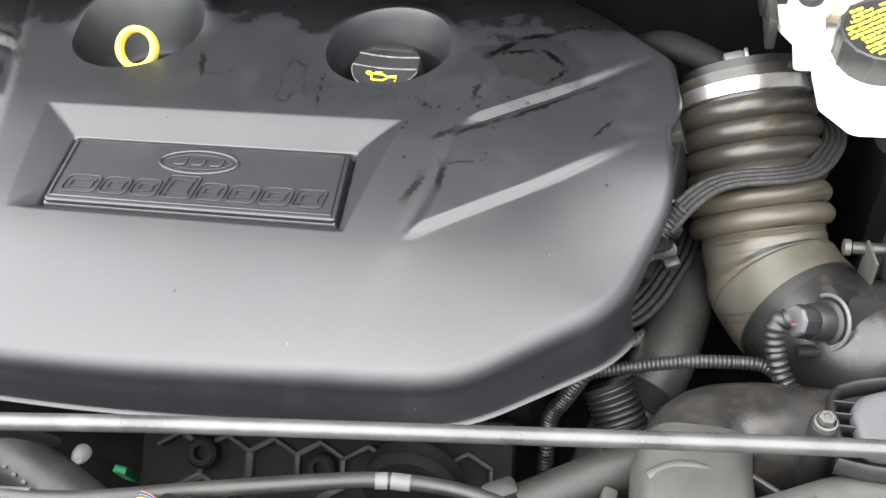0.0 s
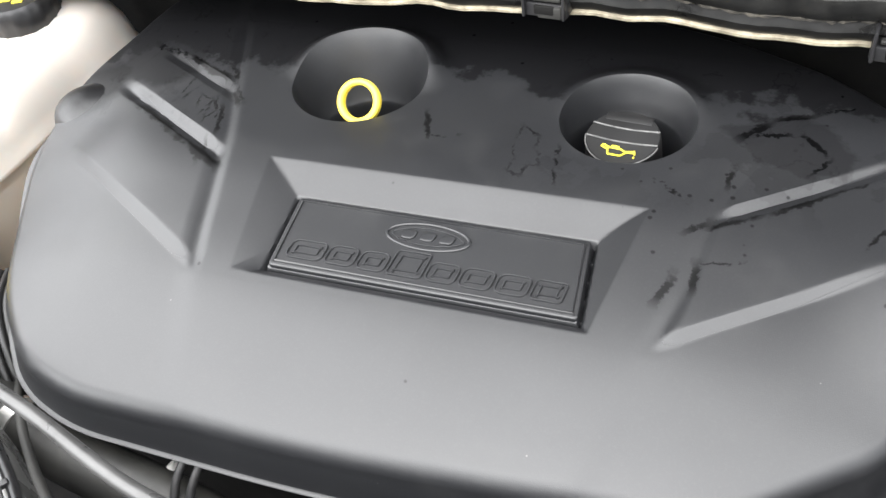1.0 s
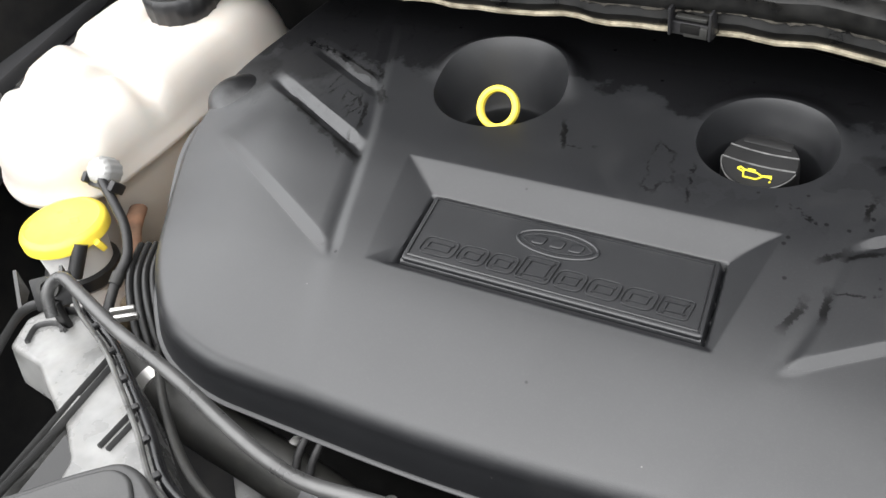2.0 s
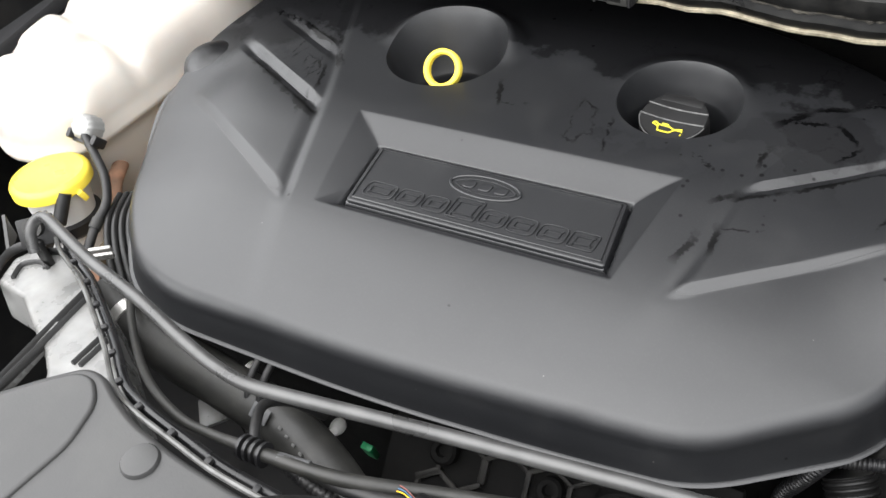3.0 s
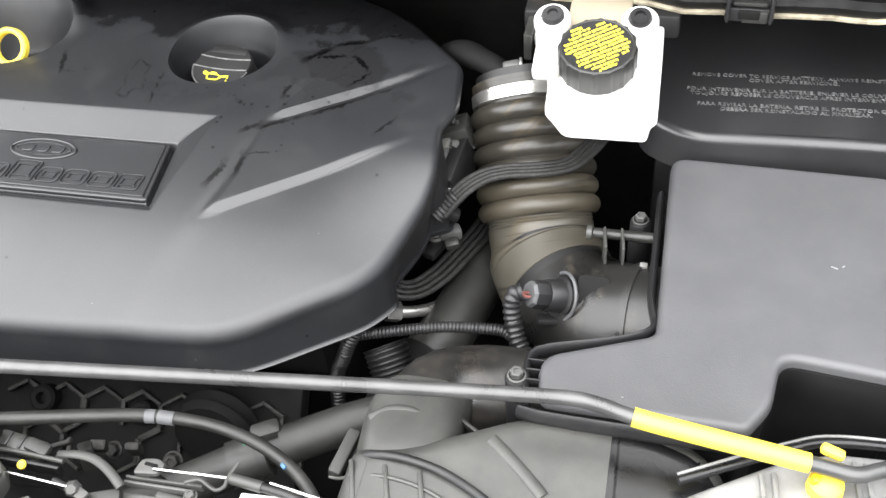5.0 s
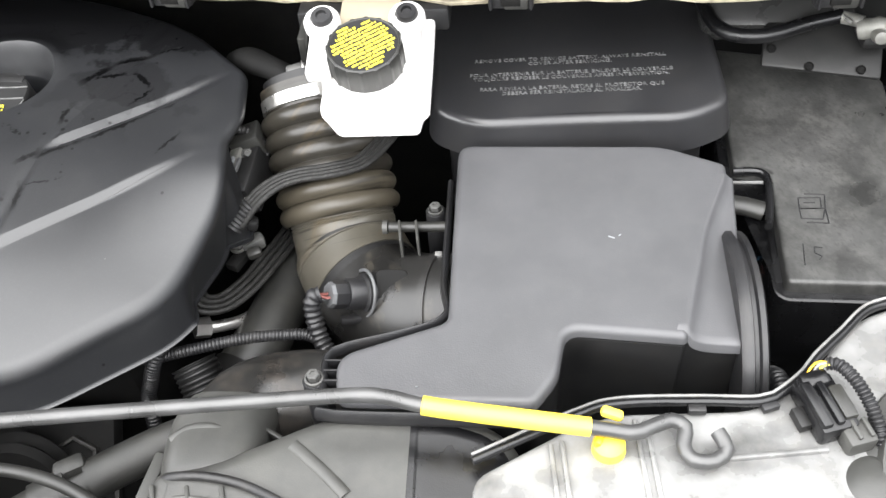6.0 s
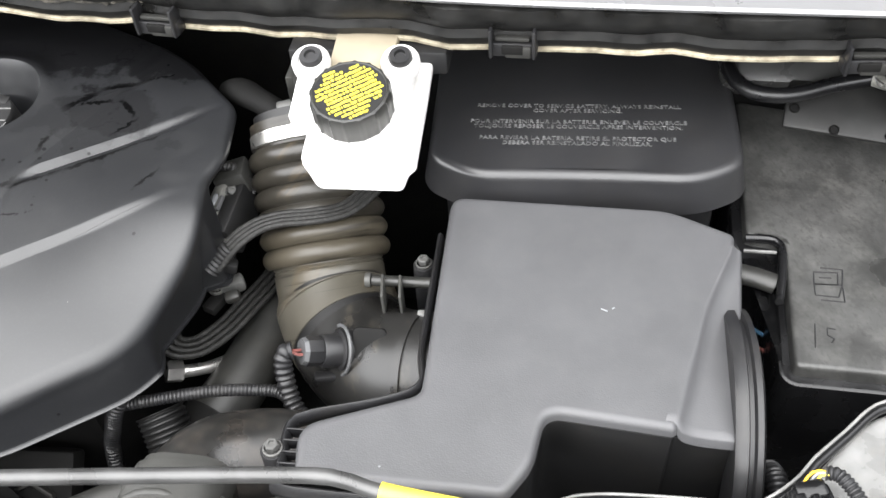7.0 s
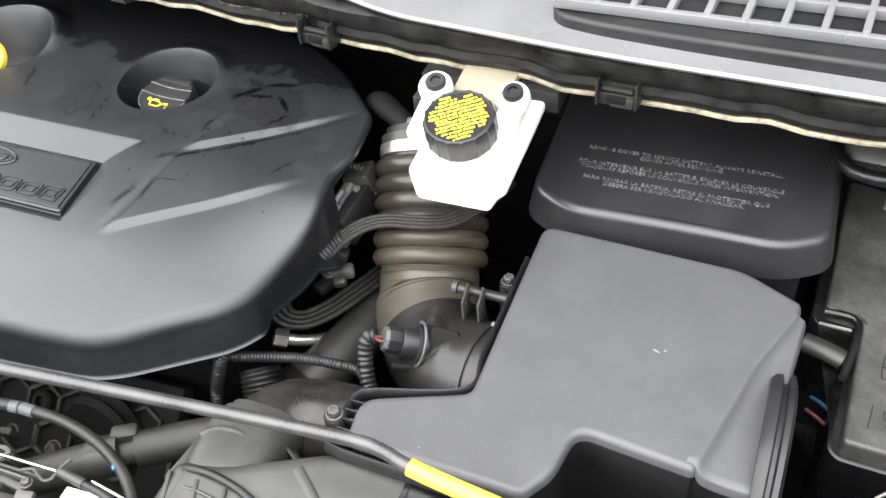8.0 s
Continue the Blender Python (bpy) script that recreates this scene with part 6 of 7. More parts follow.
mpipe = thing("charge_pipe", (0.21, 0.53, 0.76), "dark grey rubber charge pipe with a worm clamp", "pipe")
part("pipe", tube([(0.232, 0.64, 0.80), (0.224, 0.58, 0.80), (0.212, 0.53, 0.80), (0.196, 0.49, 0.795), (0.180, 0.45, 0.785), (0.170, 0.42, 0.76)], 0.0235, 26), GREYHOSE, mpipe)
part("worm_clamp", tube([(0.201, 0.5035, 0.797), (0.194, 0.486, 0.794)], 0.0252, 26), DARK, mpipe, "dark steel worm clamp")
ledu = thing("air_duct", (0.24, 0.43, 0.80), "dusty grey plastic air duct elbow", "duct")
part("elbow", tube([(0.335, 0.448, 0.836), (0.300, 0.444, 0.843), (0.265, 0.438, 0.850), (0.241, 0.428, 0.857), (0.232, 0.414, 0.861), (0.231, 0.399, 0.863)], lambda s: 0.0365 - 0.0035 * float(smoothstep(0.06, 0.13, s)), 36), GRIMY, ledu)
b, rows = bmesh.new(), []
for y, xc, hw, top in ((0.4135, 0.2315, 0.0290, 0.8955), (0.4125, 0.2315, 0.0315, 0.8985), (0.408, 0.2315, 0.0318, 0.9000), (0.4065, 0.2300, 0.0330, 0.9008), (0.392, 0.2285, 0.0338, 0.9030), (0.375, 0.2290, 0.0340, 0.9045), (0.362, 0.2305, 0.0345, 0.9045), (0.352, 0.2320, 0.0350, 0.9030), (0.343, 0.2335, 0.0350, 0.8990)):
    row = []
    for i in range(44):
        a = 2 * math.pi * i / 44
        c, d = math.cos(a), math.sin(a)
        row.append(b.verts.new((xc + hw * math.copysign(abs(c) ** 0.55, c), y, top - 0.034 + 0.034 * math.copysign(abs(d) ** 0.75, d))))
    rows.append(row)
for p, q_ in zip(rows, rows[1:]):
    for i in range(44):
        b.faces.new((p[i], p[(i + 1) % 44], q_[(i + 1) % 44], q_[i]))
b.faces.new(rows[0][::-1])
b.faces.new(rows[-1])
bmesh.ops.recalc_face_normals(b, faces=b.faces)
part("sleeve", b, DUCTG, ledu, "pale grey duct sleeve", sharp=50)
part("raised_rib", tube([(0.2035, 0.3745, 0.8995), (0.214, 0.3805, 0.9020), (0.228, 0.3825, 0.9025), (0.247, 0.3785, 0.9010)], 0.0032, 10, flat=0.6), DUCTG, ledu)
for k in range(2):
    part("web", box(0.270, 0.386 + 0.004 * k, 0.880 - 0.008 * k, 0.045, 0.003, 0.012, 0.001, pose(0, 0, 0, 0, 0, -32)), DUCT, ledu)
inl = thing("air_inlet_duct", (0.32, 0.35, 0.80), "wide grey and black plastic air inlet duct", "duct")
iloop = rounded([(0.199, 0.351, 0.012), (0.222, 0.355, 0.03), (0.262, 0.372, 0.03), (0.305, 0.394, 0.02), (0.372, 0.401, 0.03), (0.420, 0.388, 0.03), (0.442, 0.35, 0.02), (0.40, 0.26, 0.02), (0.195, 0.26, 0.02)])
part("duct_body", slope(plate(iloop, 0.80, 0.903, 0.014, 7), 0.3, 0.36, -0.05, 0.10), DUCTG, inl)
part("black_half", slope(plate(rounded([(0.345, 0.400, 0.02), (0.374, 0.4025, 0.03), (0.422, 0.3895, 0.03), (0.444, 0.35, 0.02), (0.41, 0.26, 0.02), (0.345, 0.26, 0.02)]), 0.80, 0.904, 0.020, 7), 0.3, 0.36, -0.05, 0.10), GLOSS, inl, "glossy black end of the duct")
part("dark_ring", tube([(0.1975, 0.341, 0.876), (0.1995, 0.3425, 0.888), (0.2045, 0.3435, 0.898), (0.214, 0.3445, 0.9045), (0.231, 0.3445, 0.9068), (0.250, 0.3420, 0.9065), (0.266, 0.3375, 0.9055), (0.288, 0.3275, 0.9035), (0.31, 0.313, 0.901)], 0.0030, 10), RUBBER, inl)
part("raised_rib", tube([(0.286, 0.3690, 0.9040), (0.304, 0.3545, 0.9020), (0.318, 0.3420, 0.9003), (0.323, 0.3370, 0.8995)], 0.0042, 12, flat=0.5), DUCTG, inl)
part("grid_rib", tube([(0.203, 0.330, 0.901), (0.225, 0.3315, 0.9035), (0.250, 0.3285, 0.9025), (0.272, 0.320, 0.901)], 0.0016, 8), DUCTG, inl)
for k in range(3):
    part("grid_rib", box(0.208 + 0.022 * k, 0.322, 0.9015, 0.003, 0.036, 0.006, 0.001, pose(0, 0, 0, 5, 0, 18)), DUCTG, inl)
ct2 = thing("cross_tube", (0.1, 0.35, 0.82), "grey rubber tube with a coupling in front of the engine", "pipe")
part("lower_tube", tube([(-0.01, 0.290, 0.828), (0.05, 0.322, 0.838), (0.112, 0.361, 0.8465)], 0.0150, 22), GREYHOSE, ct2)
part("coupling", tube([(0.100, 0.3535, 0.8455), (0.120, 0.366, 0.8472)], 0.0165, 26), DUCT, ct2)
part("coupling_collar", tube([(0.1165, 0.3637, 0.8468), (0.122, 0.367, 0.8475)], 0.0178, 26), GREYHOSE, ct2)
part("barb", tube([(0.112, 0.361, 0.8465), (0.138, 0.377, 0.849)], 0.0105, 18), GREYHOSE, ct2)
part("tube", tube([(0.132, 0.373, 0.848), (0.17, 0.396, 0.85), (0.20, 0.412, 0.85)], 0.0145, 22), GREYHOSE, ct2)
part("coupling_block", box(0.1205, 0.376, 0.858, 0.022, 0.014, 0.014, 0.004, pose(0, 0, 0, 0, 0, 30)), GREYHOSE, ct2)
part("bracket", box(0.1815, 0.3675, 0.860, 0.009, 0.036, 0.012, 0.002, pose(0, 0, 0, 0, 12, -8)), DUCTG, ct2)
part("bracket_pin", tube([(0.176, 0.350, 0.858), (0.184, 0.349, 0.860), (0.192, 0.351, 0.862)], 0.0011, 6), STEEL, ct2)
for k, (mt, dz) in enumerate(((YELLOW, 0), (GREEN, 0.003), (ORANGE, -0.003))):
    part("wire", tube([(0.105, 0.366, 0.861 + dz * 0.5), (0.108, 0.363, 0.862 + dz), (0.111, 0.361, 0.860 + dz)], 0.0006, 6, step=0.002), mt, ct2)

# engine block, with its ribbed front cover
eb = thing("engine_block", (-0.1, 0.6, 0.5), "dark engine block with a ribbed front cover", "engine")
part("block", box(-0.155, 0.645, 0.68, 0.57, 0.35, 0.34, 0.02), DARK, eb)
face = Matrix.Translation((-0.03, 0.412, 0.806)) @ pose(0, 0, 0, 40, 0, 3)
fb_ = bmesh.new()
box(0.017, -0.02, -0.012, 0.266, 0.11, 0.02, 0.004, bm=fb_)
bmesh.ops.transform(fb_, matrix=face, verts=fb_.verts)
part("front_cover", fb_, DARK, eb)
rng = random.Random(5)
for r in range(2):
    for k in range(1, 8):
        x, y = -0.118 + k * 0.034 + r * 0.017, -0.006 - r * 0.0295
        hx = [Vector((x + 0.0185 * math.cos(math.pi / 6 + math.pi / 3 * i), y + 0.0185 * math.sin(math.pi / 6 + math.pi / 3 * i))) for i in range(6)]
        hb = bmesh.new()
        first, n_ = rng.randrange(6), rng.choice((3, 3, 4, 5))
        for i in range(n_):
            p, q_ = hx[(first + i) % 6], hx[(first + i + 1) % 6]
            wall_ = rng.uniform(0.0013, 0.0020)
            box((p.x + q_.x) / 2, (p.y + q_.y) / 2, 0.002, (q_ - p).length + wall_, wall_ * 2, rng.uniform(0.005, 0.008), 0.0005, Matrix.Rotation(math.atan2(q_.y - p.y, q_.x - p.x), 4, "Z"), bm=hb)
        bmesh.ops.transform(hb, matrix=face @ Matrix.Translation((0, 0, -0.002)), verts=hb.verts)
        part("hex_rib", hb, WORN, eb)
for x, y, r in ((-0.066, 0.0, 0.011), (0.02, -0.004, 0.010), (0.085, -0.006, 0.018)):
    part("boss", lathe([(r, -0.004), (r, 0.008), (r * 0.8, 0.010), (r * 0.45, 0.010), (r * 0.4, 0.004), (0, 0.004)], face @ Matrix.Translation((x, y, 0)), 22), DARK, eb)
part("pulley", lathe([(0.0, 0.0), (0.03, 0.0), (0.034, 0.004), (0.028, 0.010), (0.034, 0.016), (0.030, 0.022), (0.0, 0.022)], along((0.055, 0.415, 0.80), (0.055, 0.36, 0.815)), 36), DARK, eb, "dark metal pulley")
for x, y, z, sc in ((-0.1965, 0.4035, 0.7895, 0.8), (-0.2575, 0.3925, 0.850, 0.6)):
    st_ = lathe([(0.0, 0.013), (0.004 * sc, 0.0125), (0.0068 * sc, 0.009), (0.0080 * sc, 0.004), (0.0080 * sc, -0.002), (0.0, -0.002)], along((x, y, z), (x + 0.03, y - 0.08, z + 0.06)), 20)
    tagged(part("stud", st_, WHITE, None, "pale domed stud cap on the engine's front"), category="stud")
bolt((0.04, 0.365, 0.815), 0.0065, 0.007, axis=(0, -0.6, 0.8), material=WORN, label="dull metal bolt on the engine's front")
bolt((-0.02, 0.375, 0.80), 0.0055, 0.007, axis=(0, -0.6, 0.8), material=WORN, label="dull steel bolt on the engine's front")
gt = box(-0.181, 0.414, 0.748, 0.010, 0.006, 0.036, 0.001, pose(0, 0, 0, 20, 12, 0))
tagged(part("green_tag", gt, GREEN, None, "green plastic tag deep in the engine bay"), category="tag")

# ---- left front: hose, harness, cables ----
rh = thing("radiator_hose", (-0.28, 0.38, 0.83), "dark grey rubber radiator hose with a spring clamp", "hose")
part("hose", tube([(-0.43, 0.412, 0.850), (-0.385, 0.393, 0.851), (-0.33, 0.380, 0.850), (-0.27, 0.372, 0.847), (-0.215, 0.363, 0.842), (-0.165, 0.347, 0.834), (-0.125, 0.325, 0.82), (-0.10, 0.295, 0.79)], 0.0205, 28), GREYHOSE, rh)
part("clamp", tube([(-0.392, 0.3955, 0.851), (-0.380, 0.3915, 0.851)], 0.0222, 28), STEEL, rh, "spring steel clamp")
part("white_mark", box(-0.216, 0.352, 0.8620, 0.018, 0.012, 0.001, 0.0004, pose(0, 0, 0, 35, 0, -12)), DIMTAPE, rh, "pale paint mark")
for k in range(5):
    part("printed_bar", box(-0.196 + 0.008 * k, 0.3485 - 0.0035 * k, 0.8585 - 0.0016 * k, 0.0034, 0.0022, 0.0008, 0.0002, pose(0, 0, 0, 40, 0, -18)), GREYINK, rh)
hn = thing("wiring_harness", (-0.1, 0.30, 0.92), "black taped wiring harness along the front", "wiring")
part("loom", tube([(-0.40, 0.418, 0.868), (-0.371, 0.391, 0.885), (-0.325, 0.353, 0.900), (-0.269, 0.316, 0.918), (-0.217, 0.294, 0.932), (-0.183, 0.288, 0.940), (-0.153, 0.286, 0.946), (-0.132, 0.286, 0.947), (-0.085, 0.293, 0.941), (-0.03, 0.314, 0.928), (0.03, 0.336, 0.915), (0.067, 0.3465, 0.908), (0.11, 0.348, 0.903), (0.150, 0.338, 0.898), (0.181, 0.317, 0.894), (0.205, 0.282, 0.888)], lambda s: 0.0033 + 0.0014 * float(smoothstep(0.27, 0.33, s)) - 0.0004 * float(smoothstep(0.45, 0.55, s)), 14), GREYHOSE, hn)
for p, q, mt, lb in (((-0.152, 0.2860, 0.9462), (-0.136, 0.2860, 0.9470), BLACK, "ribbed harness clip"), ((-0.126, 0.2867, 0.9465), (-0.106, 0.2897, 0.9440), DIMTAPE, "grey cloth tape"), ((0.059, 0.3445, 0.9092), (0.0655, 0.3460, 0.9082), DIMTAPE, "faded label tape"), ((0.0675, 0.3464, 0.9079), (0.078, 0.3473, 0.9066), DIMTAPE, "faded label tape")):
    part("band", sweep([Vector(p), (Vector(p) + Vector(q)) / 2, Vector(q)], 0.0047, 14), mt, hn, lb)
for k in range(4):
    part("clip_ring", sweep([Vector((-0.152 + 0.0050 * k, 0.2860, 0.9462)), Vector((-0.1498 + 0.0050 * k, 0.2860, 0.9464))], 0.0080, 14), BLACK, hn)
part("paint_mark", box(0.1595, 0.3298, 0.8995, 0.0045, 0.003, 0.0030, 0.001, pose(0, 0, 0, 30, 0, -35)), BLUE, hn, "blue paint mark")
part("branch", tube([(-0.147, 0.289, 0.942), (-0.158, 0.304, 0.940), (-0.170, 0.325, 0.930), (-0.174, 0.350, 0.90), (-0.17, 0.37, 0.86)], 0.0036, 12), RUBBER, hn)
part("branch", tube([(-0.118, 0.2925, 0.938), (-0.09, 0.291, 0.935), (-0.065, 0.292, 0.935), (-0.045, 0.297, 0.934)], 0.0045, 12), RUBBER, hn)
part("branch", tube([(-0.128, 0.291, 0.936), (-0.10, 0.286, 0.928), (-0.06, 0.283, 0.918), (-0.02, 0.28, 0.905)], corrugated(0.0048, 0.004, 0.001), 10, step=0.001), BLACK, hn)
rcab = thing("release_cable", (-0.15, 0.24, 0.96), "black hood release cable with printed marks", "cable")
part("cable", tube([(-0.24, 0.160, 0.975), (-0.19, 0.184, 0.975), (-0.160, 0.199, 0.977), (-0.130, 0.216, 0.979), (-0.116, 0.226, 0.979), (-0.104, 0.250, 0.968), (-0.081, 0.271, 0.951), (-0.05, 0.285, 0.934), (-0.03, 0.288, 0.925)], 0.0036, 12), RUBBER, rcab)
for k in range(6):
    t = k / 5
    part("printed_bar", box(-0.176 + 0.030 * t, 0.1912 + 0.0155 * t, 0.9795 + 0.002 * t, 0.0030, 0.0022, 0.0008, 0.0002, pose(0, 0, 0, 0, 0, 27)), TAPE, rcab)
part("cable_clip", box(-0.119, 0.224, 0.978, 0.012, 0.014, 0.013, 0.003, pose(0, 0, 0, 0, 5, 38)), BLACK, rcab)
bundle("taped_cables", [(-0.470, 0.500, 0.884), (-0.455, 0.470, 0.886), (-0.435, 0.445, 0.882), (-0.412, 0.422, 0.868), (-0.40, 0.41, 0.84)], 0.0034, "black taped cables along the cover's edge", 4, 0.0066, PIT, category="wiring")
ew = thing("engine_wires", (-0.237, 0.35, 0.84), "two thin black wires rising to the engine", "wiring")
for dx in (0.0, 0.012):
    part("wire", tube([(-0.232 + dx, 0.392, 0.885), (-0.236 + dx, 0.372, 0.872), (-0.232 + 0.8 * dx, 0.352, 0.85), (-0.225 + 0.5 * dx, 0.338, 0.82)], 0.0030, 10), RUBBER, ew)
tagged(part("small_bracket", box(-0.297, 0.372, 0.80, 0.034, 0.026, 0.006, 0.002, pose(0, 0, 0, 20, -20, 30)), SILVER, None, "small pale grey bracket deep beside the radiator hose"), category="bracket")
lc = thing("loom_clip", (-0.428, 0.42, 0.87), "pale metal clip on the wiring conduit", "clip")
for k in range(2):
    part("jaw", box(-0.431 + 0.008 * k, 0.423 - 0.005 * k, 0.894, 0.004, 0.020, 0.006, 0.001, pose(0, 0, 0, 0, 0, -58)), STEEL, lc)

# ---- hood latch ----
lt = thing("hood_latch", (0.03, 0.28, 0.88), "weathered steel hood latch with cable, plug and lever", "latch")
bp_ = rounded([(-0.058, 0.256), (-0.055, 0.275), (-0.046, 0.280), (-0.036, 0.278), (-0.029, 0.267), (-0.029, 0.254)], 0.006)
part("mount_tab", plate(bp_, 0.941, 0.946, 0.0015, 2), ALU, lt, "drilled mounting tab")
part("tab_hole", lathe([(0.0, 0.0008), (0.0042, 0.0008), (0.0048, 0.0)], Matrix.Translation((-0.044, 0.2705, 0.946)), 18), DARK, lt)
part("tab_flange", sweep(smooth_path([(-0.030, 0.268, 0.942), (-0.022, 0.276, 0.936), (-0.010, 0.279, 0.931), (0.0, 0.277, 0.928)], 0.003), 0.0016, 8, flat=2.2), ALU, lt)
part("latch_plate", plate(rounded([(-0.036, 0.262), (-0.039, 0.284), (-0.032, 0.290), (-0.008, 0.289), (0.001, 0.278), (0.000, 0.250)], 0.004), 0.915, 0.927, 0.002, 2), ALU, lt)
part("plate_hole", lathe([(0.0, 0.0008), (0.0032, 0.0008), (0.0038, 0.0)], Matrix.Translation((-0.009, 0.276, 0.927)), 18), DARK, lt)
part("plug_body", lathe([(0.0, -0.012), (0.0070, -0.012), (0.0078, -0.010), (0.0078, 0.008), (0.0086, 0.009), (0.0086, 0.012), (0.0, 0.012)], along((-0.028, 0.299, 0.933), (0.02, 0.301, 0.925)), 24), GLOSS, lt)
for k, mt in enumerate((ORANGE, BLUE, RED)):
    part("wire", tube([(-0.052, 0.300 + 0.002 * k, 0.939), (-0.047, 0.300 + 0.0015 * k, 0.9395), (-0.039, 0.2985 + 0.001 * k, 0.936)], 0.0004, 6, step=0.003), mt, lt)
part("plug_face", box(-0.040, 0.298, 0.933, 0.005, 0.010, 0.009, 0.002, pose(0, 0, 0, 0, 10, 8)), GREYHOSE, lt)
part("white_lock", box(-0.036, 0.2895, 0.9275, 0.005, 0.003, 0.005, 0.001), WHITE, lt, "white lock tab")
part("switch_body", box(-0.004, 0.3045, 0.919, 0.034, 0.012, 0.010, 0.003, pose(0, 0, 0, 0, 10, -3)), DUCT, lt)
part("switch_step", box(0.008, 0.3035, 0.921, 0.016, 0.009, 0.007, 0.002, pose(0, 0, 0, 0, 14, -8)), GREYHOSE, lt)
for k in range(2):
    part("switch_rib", box(-0.012 + 0.009 * k, 0.3045, 0.9255 - 0.0016 * k, 0.002, 0.010, 0.002, 0.0006, pose(0, 0, 0, 0, 10, -3)), BLACK, lt)
part("switch_rail", tube([(-0.026, 0.291, 0.921), (-0.0255, 0.296, 0.9215), (-0.014, 0.2985, 0.922), (0.003, 0.2985, 0.9215), (0.029, 0.2975, 0.9205)], 0.0016, 10), DUCTG, lt)
part("rail_web", box(0.002, 0.2945, 0.914, 0.048, 0.003, 0.010, 0.001, pose(0, 0, 0, 0, 2, 0)), PIT, lt)
part("yellow_dot", lathe([(0.0, 0.0018), (0.0026, 0.0014), (0.0031, 0.0)], along((0.002, 0.292, 0.9185), (0.002, 0.282, 0.932)), 16), YELLOW, lt, "yellow paint dot")
part("pull_rod", sweep([Vector((-0.004, 0.284, 0.922)), Vector((0.043, 0.282, 0.920))], 0.0010, 8), CHROME, lt)
part("rod_nut", lathe([(0.0, 0.004), (0.003, 0.004), (0.0045, 0.002), (0.0055, -0.003)], along((0.042, 0.2825, 0.917), (0.046, 0.277, 0.926)), 7), ALU, lt, sharp=20)
part("nut_arm", box(0.046, 0.2815, 0.915, 0.012, 0.007, 0.004, 0.001, pose(0, 0, 0, 0, 8, -20)), ALU, lt)
part("lever", sweep(smooth_path([(0.018, 0.305, 0.914), (0.030, 0.3065, 0.915), (0.042, 0.306, 0.915), (0.053, 0.302, 0.914), (0.062, 0.2965, 0.913), (0.068, 0.292, 0.911)], 0.003), 0.0030, 10, flat=0.5), DUCTG, lt)
part("guide_plate", plate(rounded([(0.071, 0.302), (0.073, 0.313), (0.083, 0.315), (0.090, 0.312), (0.088, 0.304)], 0.003), 0.909, 0.912, 0.001, 2), ALU, lt)
part("guide_slot", box(0.081, 0.3095, 0.9122, 0.009, 0.0024, 0.0008, 0.0003, pose(0, 0, 0, 0, 0, -6)), DARK, lt)
part("pull_rod", sweep([Vector((0.085, 0.306, 0.914)), Vector((0.136, 0.3085, 0.9135))], 0.0012, 8), CHROME, lt)
part("channel", box(0.091, 0.303, 0.904, 0.052, 0.0022, 0.006, 0.0008, pose(0, 0, 0, 0, 0, 2)), DUCTG, lt)
part("channel", box(0.086, 0.300, 0.902, 0.044, 0.0022, 0.006, 0.0008, pose(0, 0, 0, 0, 0, 1)), ALU, lt)
part("pad", box(0.075, 0.292, 0.897, 0.028, 0.006, 0.006, 0.0015, pose(0, 0, 0, 0, 4, 4)), ALU, lt)
part("pad", box(0.097, 0.296, 0.897, 0.022, 0.006, 0.006, 0.0015, pose(0, 0, 0, 0, 6, -4)), DUCTG, lt)
part("pad", box(0.090, 0.284, 0.893, 0.030, 0.010, 0.008, 0.002, pose(0, 0, 0, 0, 3, 6)), GREYHOSE, lt)
part("spring_end", tube([(0.108, 0.301, 0.913), (0.117, 0.304, 0.914), (0.124, 0.301, 0.914), (0.130, 0.299, 0.914), (0.134, 0.302, 0.914), (0.1345, 0.309, 0.9145), (0.137, 0.319, 0.9145)], 0.0013, 8, step=0.002), DUCTG, lt)
part("cable_ferrule", sweep([Vector((0.136, 0.3085, 0.9135)), Vector((0.157, 0.3065, 0.9125))], 0.0036, 14), DUCTG, lt)
part("cable_tail", sweep(smooth_path([(0.157, 0.3065, 0.9125), (0.18, 0.303, 0.912), (0.21, 0.292, 0.91), (0.25, 0.27, 0.905)], 0.006), 0.0030, 12), RUBBER, lt)
part("pull_rod", sweep([Vector((0.160, 0.311, 0.911)), Vector((0.200, 0.306, 0.909))], 0.0011, 8), CHROME, lt)
part("label_box", box(0.166, 0.2975, 0.903, 0.046, 0.016, 0.008, 0.001, pose(0, 0, 0, 0, 0, 4)), WHITE, lt, "white label block")
part("cross_member", box(0.08, 0.245, 0.885, 0.40, 0.05, 0.03, 0.004), BODY, lt)

